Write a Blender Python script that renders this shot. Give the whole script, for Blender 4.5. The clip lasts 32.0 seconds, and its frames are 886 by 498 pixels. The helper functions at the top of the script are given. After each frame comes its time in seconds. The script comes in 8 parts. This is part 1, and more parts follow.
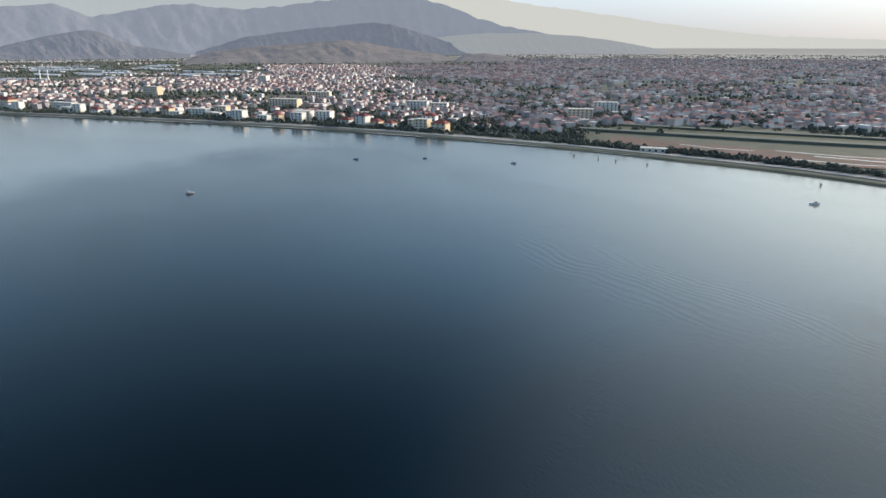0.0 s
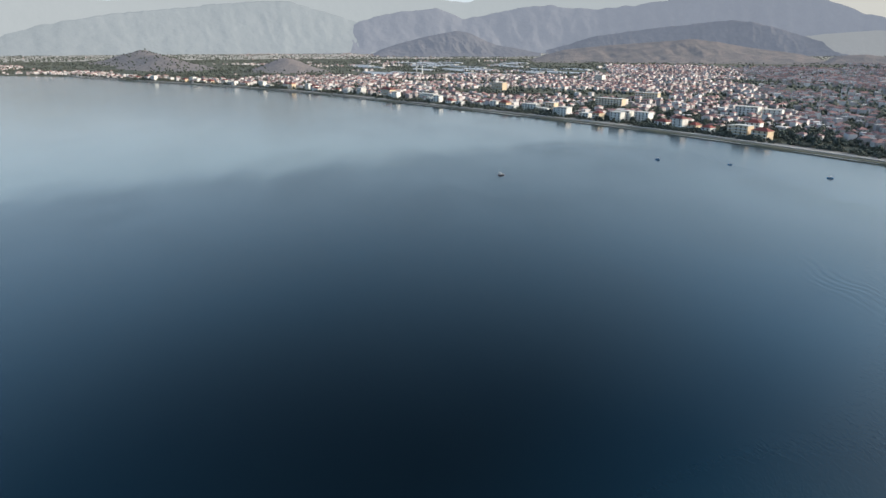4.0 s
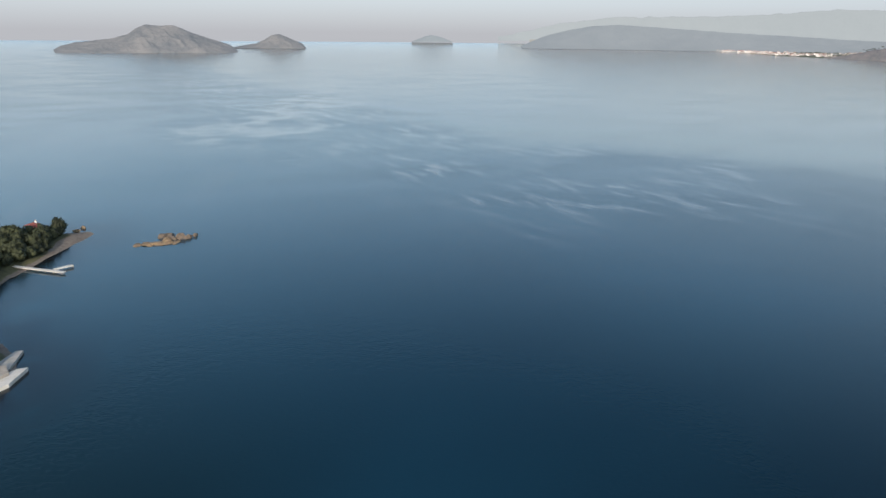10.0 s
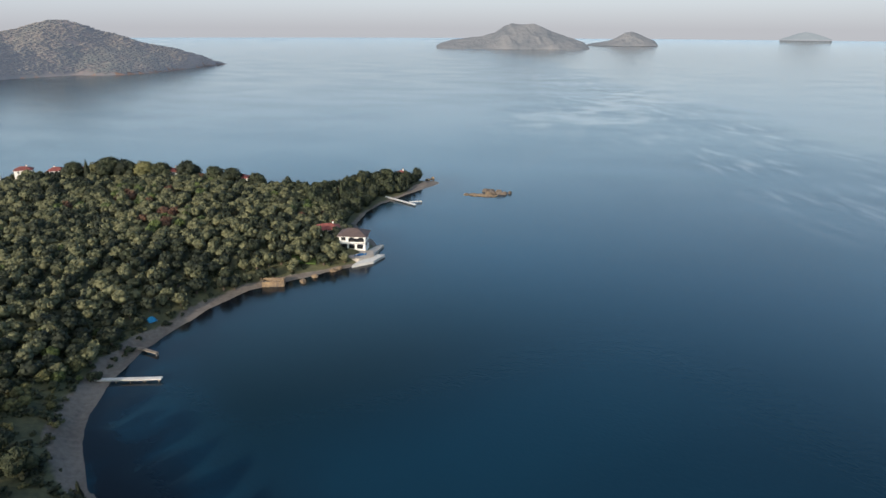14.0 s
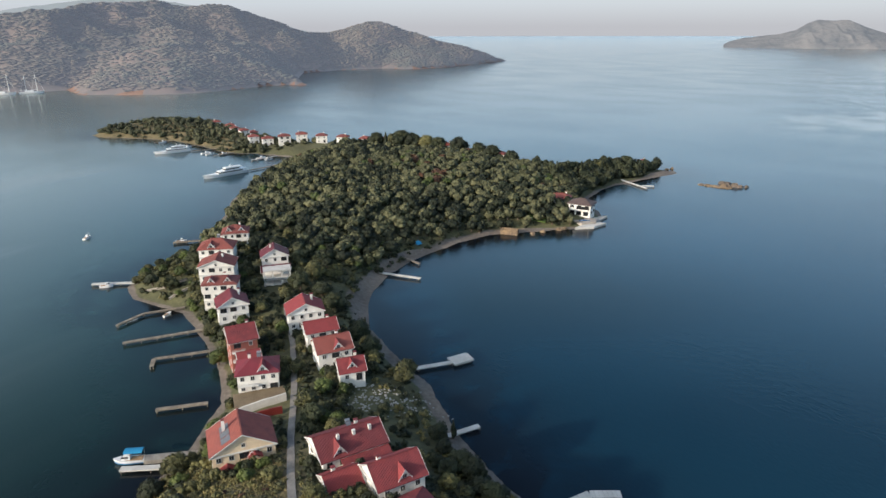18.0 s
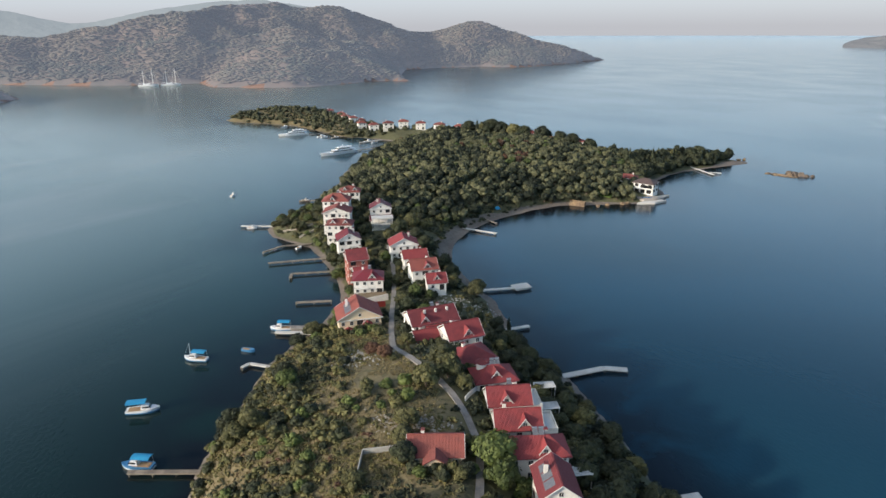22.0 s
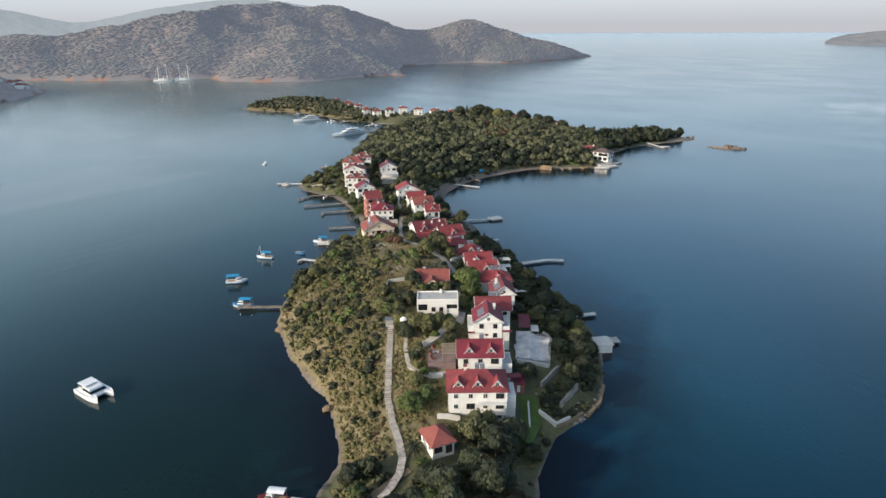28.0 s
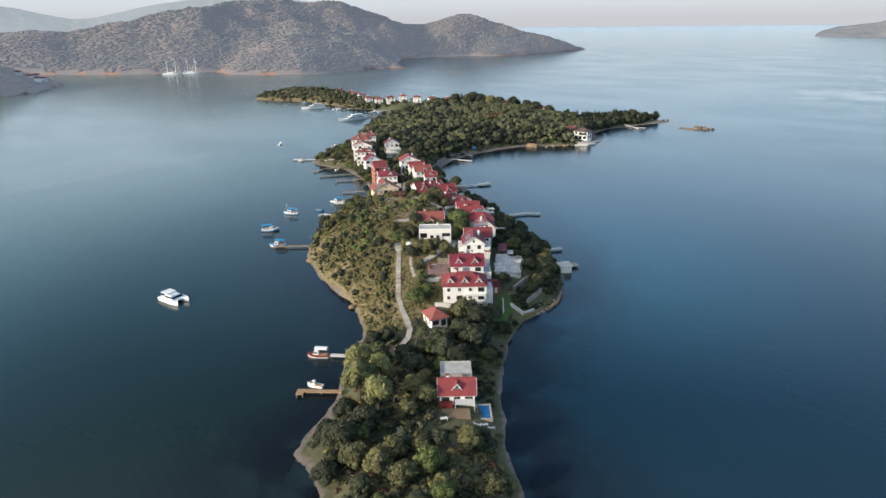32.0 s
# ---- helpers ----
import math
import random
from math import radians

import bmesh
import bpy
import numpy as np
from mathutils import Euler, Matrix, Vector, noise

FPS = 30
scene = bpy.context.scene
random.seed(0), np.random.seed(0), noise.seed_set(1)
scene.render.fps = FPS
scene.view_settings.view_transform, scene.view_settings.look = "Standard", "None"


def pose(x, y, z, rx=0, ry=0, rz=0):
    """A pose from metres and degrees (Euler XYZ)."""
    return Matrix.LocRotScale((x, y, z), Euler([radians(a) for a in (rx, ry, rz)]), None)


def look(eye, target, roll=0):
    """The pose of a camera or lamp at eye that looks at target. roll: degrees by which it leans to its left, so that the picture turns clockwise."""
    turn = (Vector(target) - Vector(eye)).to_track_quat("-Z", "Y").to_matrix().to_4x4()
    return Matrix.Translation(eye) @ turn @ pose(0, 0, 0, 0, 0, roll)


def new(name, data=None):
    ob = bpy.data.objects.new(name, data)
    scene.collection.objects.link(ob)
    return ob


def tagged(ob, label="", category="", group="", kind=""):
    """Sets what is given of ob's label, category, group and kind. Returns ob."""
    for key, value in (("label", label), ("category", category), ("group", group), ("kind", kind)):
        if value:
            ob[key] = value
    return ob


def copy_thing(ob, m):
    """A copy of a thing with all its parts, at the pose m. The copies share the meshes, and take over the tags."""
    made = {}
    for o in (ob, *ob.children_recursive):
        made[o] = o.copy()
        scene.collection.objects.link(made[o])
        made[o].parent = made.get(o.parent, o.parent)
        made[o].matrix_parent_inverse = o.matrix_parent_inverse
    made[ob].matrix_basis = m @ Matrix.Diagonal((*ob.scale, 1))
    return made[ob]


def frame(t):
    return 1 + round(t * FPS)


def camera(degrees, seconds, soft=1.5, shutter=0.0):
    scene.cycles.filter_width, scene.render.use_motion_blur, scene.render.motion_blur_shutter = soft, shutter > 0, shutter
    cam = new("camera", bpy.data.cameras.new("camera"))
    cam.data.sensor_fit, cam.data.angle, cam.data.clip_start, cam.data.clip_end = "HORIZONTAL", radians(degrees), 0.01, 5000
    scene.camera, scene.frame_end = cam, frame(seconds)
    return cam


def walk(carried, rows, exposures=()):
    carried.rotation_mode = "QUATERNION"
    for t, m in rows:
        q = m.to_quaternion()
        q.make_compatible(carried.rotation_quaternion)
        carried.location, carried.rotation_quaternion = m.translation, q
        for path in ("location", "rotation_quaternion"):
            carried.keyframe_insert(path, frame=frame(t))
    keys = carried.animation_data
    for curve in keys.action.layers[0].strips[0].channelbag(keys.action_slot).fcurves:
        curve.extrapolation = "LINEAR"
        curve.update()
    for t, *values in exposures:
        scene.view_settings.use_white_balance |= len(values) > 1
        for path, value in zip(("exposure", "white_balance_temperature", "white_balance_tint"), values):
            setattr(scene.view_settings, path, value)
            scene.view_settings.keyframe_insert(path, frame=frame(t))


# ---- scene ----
cam = camera(69.61, 32.0)


def flown(x, y, z, yaw, pitch, roll):
    return pose(x, y, z, 90 + pitch, 0, yaw) @ pose(0, 0, 0, 0, 0, roll)


# seconds, place, yaw to the left, pitch, roll
PATH = [
    (0.0, 147.43, 145.67, 93.66, -174.994, -17.872, -0.103),
    (0.5, 144.74, 152.08, 95.20, -174.193, -17.920, -0.157),
    (1.0, 141.89, 158.43, 96.50, -172.970, -17.924, -0.202),
    (1.5, 138.69, 164.29, 97.68, -171.804, -17.950, -0.222),
    (2.0, 134.69, 169.60, 98.74, -169.975, -17.987, -0.240),
    (2.5, 129.75, 174.47, 99.63, -166.849, -18.021, -0.309),
    (4.5, 101.33, 186.79, 98.66, -137.128, -17.983, 0.147),
    (5.0, 94.88, 189.63, 98.64, -129.184, -18.047, 0.346),
    (5.5, 88.11, 191.54, 98.78, -121.556, -18.130, 0.383),
    (6.0, 81.48, 192.32, 98.59, -113.639, -18.179, 0.376),
    (6.5, 75.46, 192.34, 97.98, -107.039, -18.219, 0.404),
    (7.0, 69.35, 191.59, 97.56, -100.444, -18.265, 0.456),
    (7.5, 62.49, 190.16, 97.57, -93.989, -18.340, 0.505),
    (8.0, 55.48, 188.69, 97.75, -87.306, -18.426, 0.526),
    (8.5, 49.22, 187.46, 97.73, -80.871, -18.497, 0.542),
    (9.0, 44.07, 186.04, 97.29, -73.934, -18.593, 0.554),
    (9.5, 40.19, 184.18, 96.42, -66.516, -18.652, 0.557),
    (10.0, 36.67, 181.21, 95.53, -62.282, -18.710, 0.563),
    (10.5, 32.08, 176.24, 95.29, -57.827, -18.761, 0.581),
    (11.0, 26.95, 169.87, 95.52, -53.539, -18.812, 0.589),
    (11.5, 22.49, 163.48, 95.55, -49.658, -18.878, 0.532),
    (12.0, 18.92, 157.53, 95.24, -45.854, -18.932, 0.449),
    (12.5, 15.88, 151.67, 94.90, -42.360, -18.968, 0.390),
    (13.0, 12.88, 145.27, 94.77, -39.104, -19.016, 0.334),
    (13.5, 9.93, 138.28, 94.74, -35.665, -19.044, 0.276),
    (14.0, 7.36, 131.25, 94.73, -32.487, -19.086, 0.233),
    (14.5, 5.10, 124.07, 94.83, -29.436, -19.118, 0.187),
    (15.0, 3.19, 116.47, 95.10, -26.258, -19.142, 0.101),
    (15.5, 1.75, 108.81, 95.49, -23.169, -19.183, -0.001),
    (17.5, -1.10, 80.70, 95.19, -11.363, -19.205, -0.143),
    (18.0, -1.11, 73.40, 95.17, -8.655, -19.205, -0.205),
    (18.5, -1.09, 66.26, 95.13, -6.153, -19.186, -0.217),
    (19.0, -0.99, 59.11, 95.03, -3.546, -19.159, -0.213),
    (19.5, -0.87, 51.82, 95.02, -1.467, -19.159, -0.222),
    (20.0, -0.81, 44.30, 95.11, -0.434, -19.169, -0.238),
    (20.5, -0.69, 36.65, 95.11, -0.066, -19.157, -0.246),
    (21.0, -0.55, 29.20, 95.05, 0.017, -19.160, -0.248),
    (21.5, -0.45, 21.93, 95.00, 0.026, -19.181, -0.262),
    (22.0, -0.31, 14.63, 95.02, 0.010, -19.206, -0.303),
    (22.5, -0.11, 7.30, 95.05, 0.037, -19.220, -0.352),
    (23.0, 0.03, -0.09, 95.03, -0.004, -19.205, -0.391),
    (23.5, 0.11, -7.56, 95.03, -0.044, -19.199, -0.426),
    (24.0, 0.16, -15.01, 95.09, -0.087, -19.221, -0.455),
    (24.5, 0.19, -22.53, 95.11, -0.122, -19.221, -0.467),
    (25.0, 0.24, -30.00, 95.04, -0.161, -19.209, -0.460),
    (25.5, 0.24, -37.25, 94.94, -0.202, -19.227, -0.434),
    (27.5, 0.45, -66.87, 94.86, -0.328, -19.282, -0.492),
    (28.0, 0.41, -74.33, 95.04, -0.363, -19.362, -0.447),
    (28.5, 0.50, -81.63, 95.01, -0.381, -19.408, -0.483),
    (29.0, 0.54, -89.03, 94.91, -0.377, -19.455, -0.515),
    (29.5, 0.50, -96.54, 94.93, -0.472, -19.510, -0.492),
    (30.0, 0.52, -103.99, 94.95, -0.452, -19.563, -0.498),
    (30.5, 0.54, -111.29, 94.85, -0.508, -19.639, -0.536),
    (31.0, 0.56, -118.39, 94.61, -0.527, -19.699, -0.597),
    (31.5, 0.66, -125.44, 94.32, -0.514, -19.737, -0.687),
    (32.0, 0.77, -132.57, 94.01, -0.488, -19.778, -0.754),
]
EXPOSURES = [(0.0, 0.04), (5.0, 0.02), (8.0, -0.08), (12.0, -0.07), (16.0, 0.0), (26.0, 0.03), (29.0, 0.11), (32.0, 0.20)]
walk(cam, [(row[0], flown(*row[1:])) for row in PATH], EXPOSURES)

# ---- light ----
SUN_AZ, SUN_EL = 241.0, 17.0  # degrees clockwise from +y, and above the horizon
world = bpy.data.worlds.new("sky")
scene.world = world
world.use_nodes = True
wn, wl = world.node_tree.nodes, world.node_tree.links
wn.clear()
w_out = wn.new("ShaderNodeOutputWorld")
w_bg = wn.new("ShaderNodeBackground")
w_sky = wn.new("ShaderNodeTexSky")
w_sky.sky_type = "NISHITA"
w_sky.sun_disc = False
w_sky.sun_elevation = radians(SUN_EL)
w_sky.sun_rotation = radians(SUN_AZ)
w_sky.air_density, w_sky.dust_density, w_sky.ozone_density = 1.0, 1.2, 1.5
w_tint = wn.new("ShaderNodeMix")
w_tint.data_type = "RGBA"
w_tint.inputs[0].default_value = 0.86
w_co = wn.new("ShaderNodeTexCoord")
w_sep = wn.new("ShaderNodeSeparateXYZ")
w_ramp = wn.new("ShaderNodeValToRGB")
w_ramp.color_ramp.elements[0].position, w_ramp.color_ramp.elements[0].color = 0.0, (4.7, 4.8, 5.25, 1)
w_ramp.color_ramp.elements[1].position, w_ramp.color_ramp.elements[1].color = 0.8, (0.70, 1.4, 3.2, 1)
for at_z, tone in ((0.06, (6.1, 6.9, 7.7, 1)), (0.17, (6.9, 9.1, 11.0, 1)), (0.33, (3.6, 7.2, 11.4, 1)), (0.53, (0.68, 1.8, 3.6, 1))):
    w_ramp.color_ramp.elements.new(at_z).color = tone
wl.new(w_co.outputs["Generated"], w_sep.inputs[0])
wl.new(w_sep.outputs["Z"], w_ramp.inputs[0])
wl.new(w_sky.outputs[0], w_tint.inputs[6])
wl.new(w_ramp.outputs[0], w_tint.inputs[7])
# the broad glow of a hazy sky round the sun
w_dot = wn.new("ShaderNodeVectorMath")
w_dot.operation = "DOT_PRODUCT"
GLOW_EL = 29.0  # the haze glows most a little above the sun
w_dot.inputs[1].default_value = (math.sin(radians(SUN_AZ)) * math.cos(radians(GLOW_EL)), math.cos(radians(SUN_AZ)) * math.cos(radians(GLOW_EL)), math.sin(radians(GLOW_EL)))
wl.new(w_co.outputs["Generated"], w_dot.inputs[0])
w_glow = wn.new("ShaderNodeValToRGB")
w_glow.color_ramp.interpolation = "EASE"
w_glow.color_ramp.elements[0].position, w_glow.color_ramp.elements[0].color = 0.50, (0, 0, 0, 1)
w_glow.color_ramp.elements[1].position, w_glow.color_ramp.elements[1].color = 1.0, (12.0, 11.2, 8.9, 1)
wl.new(w_dot.outputs["Value"], w_glow.inputs[0])
w_add = wn.new("ShaderNodeMix")
w_add.data_type, w_add.blend_type = "RGBA", "ADD"
# near the horizon the haze is too thick for the glow to come through
w_low = wn.new("ShaderNodeMapRange")
w_low.interpolation_type = "SMOOTHSTEP"
w_low.inputs["From Min"].default_value, w_low.inputs["From Max"].default_value = 0.0, 0.20
w_low.inputs["To Min"].default_value, w_low.inputs["To Max"].default_value = 0.12, 1.0
wl.new(w_sep.outputs["Z"], w_low.inputs["Value"])
wl.new(w_low.outputs[0], w_add.inputs[0])
wl.new(w_tint.outputs[2], w_add.inputs[6])
wl.new(w_glow.outputs[0], w_add.inputs[7])
# a clear sky is deepest at right angles to the sun
w_side = wn.new("ShaderNodeVectorMath")
w_side.operation = "DOT_PRODUCT"
w_side.inputs[1].default_value = (math.sin(radians(SUN_AZ)) * math.cos(radians(SUN_EL)), math.cos(radians(SUN_AZ)) * math.cos(radians(SUN_EL)), math.sin(radians(SUN_EL)))
wl.new(w_co.outputs["Generated"], w_side.inputs[0])
w_abs = wn.new("ShaderNodeMath")
w_abs.operation = "ABSOLUTE"
wl.new(w_side.outputs["Value"], w_abs.inputs[0])
w_deep = wn.new("ShaderNodeMapRange")
w_deep.interpolation_type = "SMOOTHSTEP"
w_deep.inputs["From Min"].default_value, w_deep.inputs["From Max"].default_value = 0.08, 0.62
w_deep.inputs["To Min"].default_value, w_deep.inputs["To Max"].default_value = 0.70, 1.12
wl.new(w_abs.outputs[0], w_deep.inputs["Value"])
w_up = wn.new("ShaderNodeMapRange")
w_up.interpolation_type = "SMOOTHSTEP"
w_up.inputs["From Min"].default_value, w_up.inputs["From Max"].default_value = 0.06, 0.36
wl.new(w_sep.outputs["Z"], w_up.inputs["Value"])
w_mul = wn.new("ShaderNodeMix")
w_mul.data_type, w_mul.blend_type = "RGBA", "MULTIPLY"
wl.new(w_up.outputs[0], w_mul.inputs[0])
wl.new(w_add.outputs[2], w_mul.inputs[6])
wl.new(w_deep.outputs[0], w_mul.inputs[7])
wl.new(w_mul.outputs[2], w_bg.inputs[0])
w_bg.inputs[1].default_value = 0.12
wl.new(w_bg.outputs[0], w_out.inputs[0])

sun_data = bpy.data.lights.new("sun", "SUN")
sun_data.energy, sun_data.angle, sun_data.color = 4.75, radians(1.5), (1.0, 0.86, 0.71)
sun = new("sun", sun_data)
sun_way = Vector((math.sin(radians(SUN_AZ)) * math.cos(radians(SUN_EL)), math.cos(radians(SUN_AZ)) * math.cos(radians(SUN_EL)), math.sin(radians(SUN_EL))))
sun.matrix_world = look(sun_way * 300, (0, 0, 0))


# ---- materials ----
def material(name, col, col2=None, rough=0.8, big=0.3, fine=6.0, bump=0.3, bump_scale=None, per_object=0.0, per_island=0.0, metal=0.0, spec=0.4, glow=None, wave=None):
    """A surface with two scales of colour variation in metres, grain relief and, where asked, a shade per piece."""
    m = bpy.data.materials.new(name)
    m.use_nodes = True
    n, l = m.node_tree.nodes, m.node_tree.links
    b = n["Principled BSDF"]
    b.inputs["Roughness"].default_value, b.inputs["Metallic"].default_value = rough, metal
    b.inputs["Specular IOR Level"].default_value = spec
    col2 = col2 or tuple(c * 0.62 for c in col)
    geo = n.new("ShaderNodeNewGeometry")
    n1, n2 = n.new("ShaderNodeTexNoise"), n.new("ShaderNodeTexNoise")
    n1.inputs["Scale"].default_value, n2.inputs["Scale"].default_value = big, fine
    n1.inputs["Detail"].default_value, n2.inputs["Detail"].default_value = 4, 3
    for k in (n1, n2):
        l.new(geo.outputs["Position"], k.inputs["Vector"])
    add = n.new("ShaderNodeMath")
    add.operation = "MULTIPLY_ADD"
    add.inputs[1].default_value = 0.6
    l.new(n1.outputs["Fac"], add.inputs[0])
    half = n.new("ShaderNodeMath")
    half.operation = "MULTIPLY"
    half.inputs[1].default_value = 0.4
    l.new(n2.outputs["Fac"], half.inputs[0])
    l.new(half.outputs[0], add.inputs[2])
    ramp = n.new("ShaderNodeValToRGB")
    e = ramp.color_ramp.elements
    e[0].position, e[0].color = 0.36, (*col2, 1)
    e[1].position, e[1].color = 0.64, (*col, 1)
    value = add.outputs[0]
    for amount, source in ((per_object, "object"), (per_island, "island")):
        if amount:
            rnd = n.new("ShaderNodeObjectInfo").outputs["Random"] if source == "object" else geo.outputs["Random Per Island"]
            k = n.new("ShaderNodeMath")
            k.operation = "MULTIPLY_ADD"
            k.inputs[1].default_value = amount
            l.new(rnd, k.inputs[0])
            l.new(value, k.inputs[2])
            off = n.new("ShaderNodeMath")
            off.operation = "SUBTRACT"
            off.inputs[1].default_value = amount / 2
            l.new(k.outputs[0], off.inputs[0])
            value = off.outputs[0]
    l.new(value, ramp.inputs[0])
    l.new(ramp.outputs[0], b.inputs["Base Color"])
    if bump:
        bp = n.new("ShaderNodeBump")
        bp.inputs["Strength"].default_value = bump
        bp.inputs["Distance"].default_value = bump_scale or 0.3 / fine
        l.new(n2.outputs["Fac"], bp.inputs["Height"])
        last = bp
        if wave:
            wv = n.new("ShaderNodeTexWave")
            wv.bands_direction = wave[0]
            wv.inputs["Scale"].default_value = wave[1]
            wv.inputs["Distortion"].default_value = 0.6
            tc = n.new("ShaderNodeTexCoord")
            l.new(tc.outputs["Object"], wv.inputs["Vector"])
            b2 = n.new("ShaderNodeBump")
            b2.inputs["Strength"].default_value = 0.6
            b2.inputs["Distance"].default_value = 0.08
            l.new(wv.outputs["Fac"], b2.inputs["Height"])
            l.new(bp.outputs[0], b2.inputs["Normal"])
            last = b2
        l.new(last.outputs[0], b.inputs["Normal"])
    # glow: air haze in front of distant land, put into its emission
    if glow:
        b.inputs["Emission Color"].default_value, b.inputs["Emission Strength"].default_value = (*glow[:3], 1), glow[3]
    return m


def sea_material():
    m = bpy.data.materials.new("sea_water")
    m.use_nodes = True
    n, l = m.node_tree.nodes, m.node_tree.links
    b = n["Principled BSDF"]
    b.inputs["IOR"].default_value = 1.333
    geo = n.new("ShaderNodeNewGeometry")

    def noise_at(sx, sy, scale, detail=3.0, turn=0.0, twist=0.5):
        mp = n.new("ShaderNodeMapping")
        mp.vector_type = "TEXTURE"
        mp.inputs["Scale"].default_value = (1 / sx, 1 / sy, 1)
        mp.inputs["Rotation"].default_value = (0, 0, turn)
        l.new(geo.outputs["Position"], mp.inputs["Vector"])
        t = n.new("ShaderNodeTexNoise")
        t.inputs["Scale"].default_value, t.inputs["Detail"].default_value = scale, detail
        t.inputs["Distortion"].default_value = twist
        l.new(mp.outputs[0], t.inputs["Vector"])
        return t.outputs["Fac"]

    def along(axis, a, b):
        r = n.new("ShaderNodeMapRange")
        r.interpolation_type = "SMOOTHSTEP"
        r.inputs["From Min"].default_value, r.inputs["From Max"].default_value = a, b
        l.new(sep.outputs[axis], r.inputs["Value"])
        return r.outputs[0]

    def both(a, b, op="MULTIPLY"):
        k = n.new("ShaderNodeMath")
        k.operation = op
        for i, v in enumerate((a, b)):
            if isinstance(v, float):
                k.inputs[i].default_value = v
            else:
                l.new(v, k.inputs[i])
        return k.outputs[0]

    def step(v, a, b):
        r = n.new("ShaderNodeMapRange")
        r.interpolation_type = "SMOOTHSTEP"
        r.inputs["From Min"].default_value, r.inputs["From Max"].default_value = a, b
        l.new(v, r.inputs["Value"])
        return r.outputs[0]

    def plane(a, b, c):
        """a x + b y + c over the water."""
        return both(both(both(sep.outputs["X"], a), both(sep.outputs["Y"], b), "ADD"), c, "ADD")

    def swing(v, much):
        """A noise value turned into metres either way."""
        return both(both(v, 0.5, "SUBTRACT"), much)

    def blend(under, fac, tone):
        k = n.new("ShaderNodeMix")
        k.data_type = "RGBA"
        k.inputs[7].default_value = (*tone, 1)
        l.new(fac, k.inputs[0])
        l.new(under, k.inputs[6])
        return k.outputs[2]

    sep = n.new("ShaderNodeSeparateXYZ")
    l.new(geo.outputs["Position"], sep.inputs[0])
    depth = n.new("ShaderNodeValToRGB")
    depth.color_ramp.elements[0].position, depth.color_ramp.elements[0].color = 0.3, (0.0036, 0.0185, 0.0335, 1)
    depth.color_ramp.elements[1].position, depth.color_ramp.elements[1].color = 0.7, (0.0060, 0.0370, 0.0630, 1)
    l.new(noise_at(1, 1, 0.004), depth.inputs[0])
    # where the tone turns brighter and bluer along the eastern shore
    shelf = both(both(along("X", 25.0, 60.0), along("X", 150.0, 70.0)), both(along("Y", 205.0, 95.0), along("Y", 0.0, 90.0)))
    # tone by position: darkest to the south-east, greener in the western channel
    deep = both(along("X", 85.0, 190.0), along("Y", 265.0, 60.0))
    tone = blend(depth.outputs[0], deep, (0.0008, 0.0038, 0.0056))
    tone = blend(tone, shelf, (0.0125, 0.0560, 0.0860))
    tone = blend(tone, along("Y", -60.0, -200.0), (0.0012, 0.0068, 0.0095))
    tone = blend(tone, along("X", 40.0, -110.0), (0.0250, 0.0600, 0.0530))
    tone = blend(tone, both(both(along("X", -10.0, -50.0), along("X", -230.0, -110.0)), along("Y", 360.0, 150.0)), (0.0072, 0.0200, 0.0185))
    # dark weed bed off the curved beach
    tone = blend(tone, both(both(along("X", 20.0, 45.0), along("X", 180.0, 70.0)), both(along("Y", 235.0, 290.0), along("Y", 370.0, 345.0))), (0.0030, 0.0130, 0.0170))
    # bright sky and haze on the water off the marsh, painted into its colour
    tone = blend(tone, both(along("X", 330.0, -120.0), along("Y", 40.0, -330.0)), (0.165, 0.168, 0.138))
    # smooth water beyond the edge of the breeze, which bends towards the town and the open sea
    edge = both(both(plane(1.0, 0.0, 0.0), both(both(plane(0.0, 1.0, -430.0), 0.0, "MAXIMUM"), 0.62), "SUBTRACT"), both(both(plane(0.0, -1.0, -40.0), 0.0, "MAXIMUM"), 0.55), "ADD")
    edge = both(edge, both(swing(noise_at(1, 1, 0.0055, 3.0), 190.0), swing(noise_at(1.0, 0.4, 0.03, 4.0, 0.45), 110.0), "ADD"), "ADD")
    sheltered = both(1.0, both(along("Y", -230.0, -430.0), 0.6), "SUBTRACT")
    # the low bright sky mirrored there is painted into the base colour
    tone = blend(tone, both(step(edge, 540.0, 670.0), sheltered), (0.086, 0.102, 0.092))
    # the same painted pallor, far across the bay
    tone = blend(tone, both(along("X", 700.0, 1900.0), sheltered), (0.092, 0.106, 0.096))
    # northern water lightened with distance: haze put into the base colour
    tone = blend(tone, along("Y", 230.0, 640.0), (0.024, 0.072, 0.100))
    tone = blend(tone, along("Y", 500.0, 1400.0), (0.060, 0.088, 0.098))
    # haze and sky sheen where the channel opens to the north, painted pale
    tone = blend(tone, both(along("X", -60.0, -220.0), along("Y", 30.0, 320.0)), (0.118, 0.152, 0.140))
    # haze over the far water, painted into its base colour
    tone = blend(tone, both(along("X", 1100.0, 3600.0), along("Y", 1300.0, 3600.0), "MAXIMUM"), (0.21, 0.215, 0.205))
    # weed and dark stones seen through the shallows
    fringe = n.new("ShaderNodeAttribute")
    fringe.attribute_name = "shallow"
    patchy = n.new("ShaderNodeMapRange")
    patchy.inputs["From Min"].default_value, patchy.inputs["From Max"].default_value = 0.28, 0.52
    l.new(noise_at(1, 1, 0.06, 5.0), patchy.inputs["Value"])
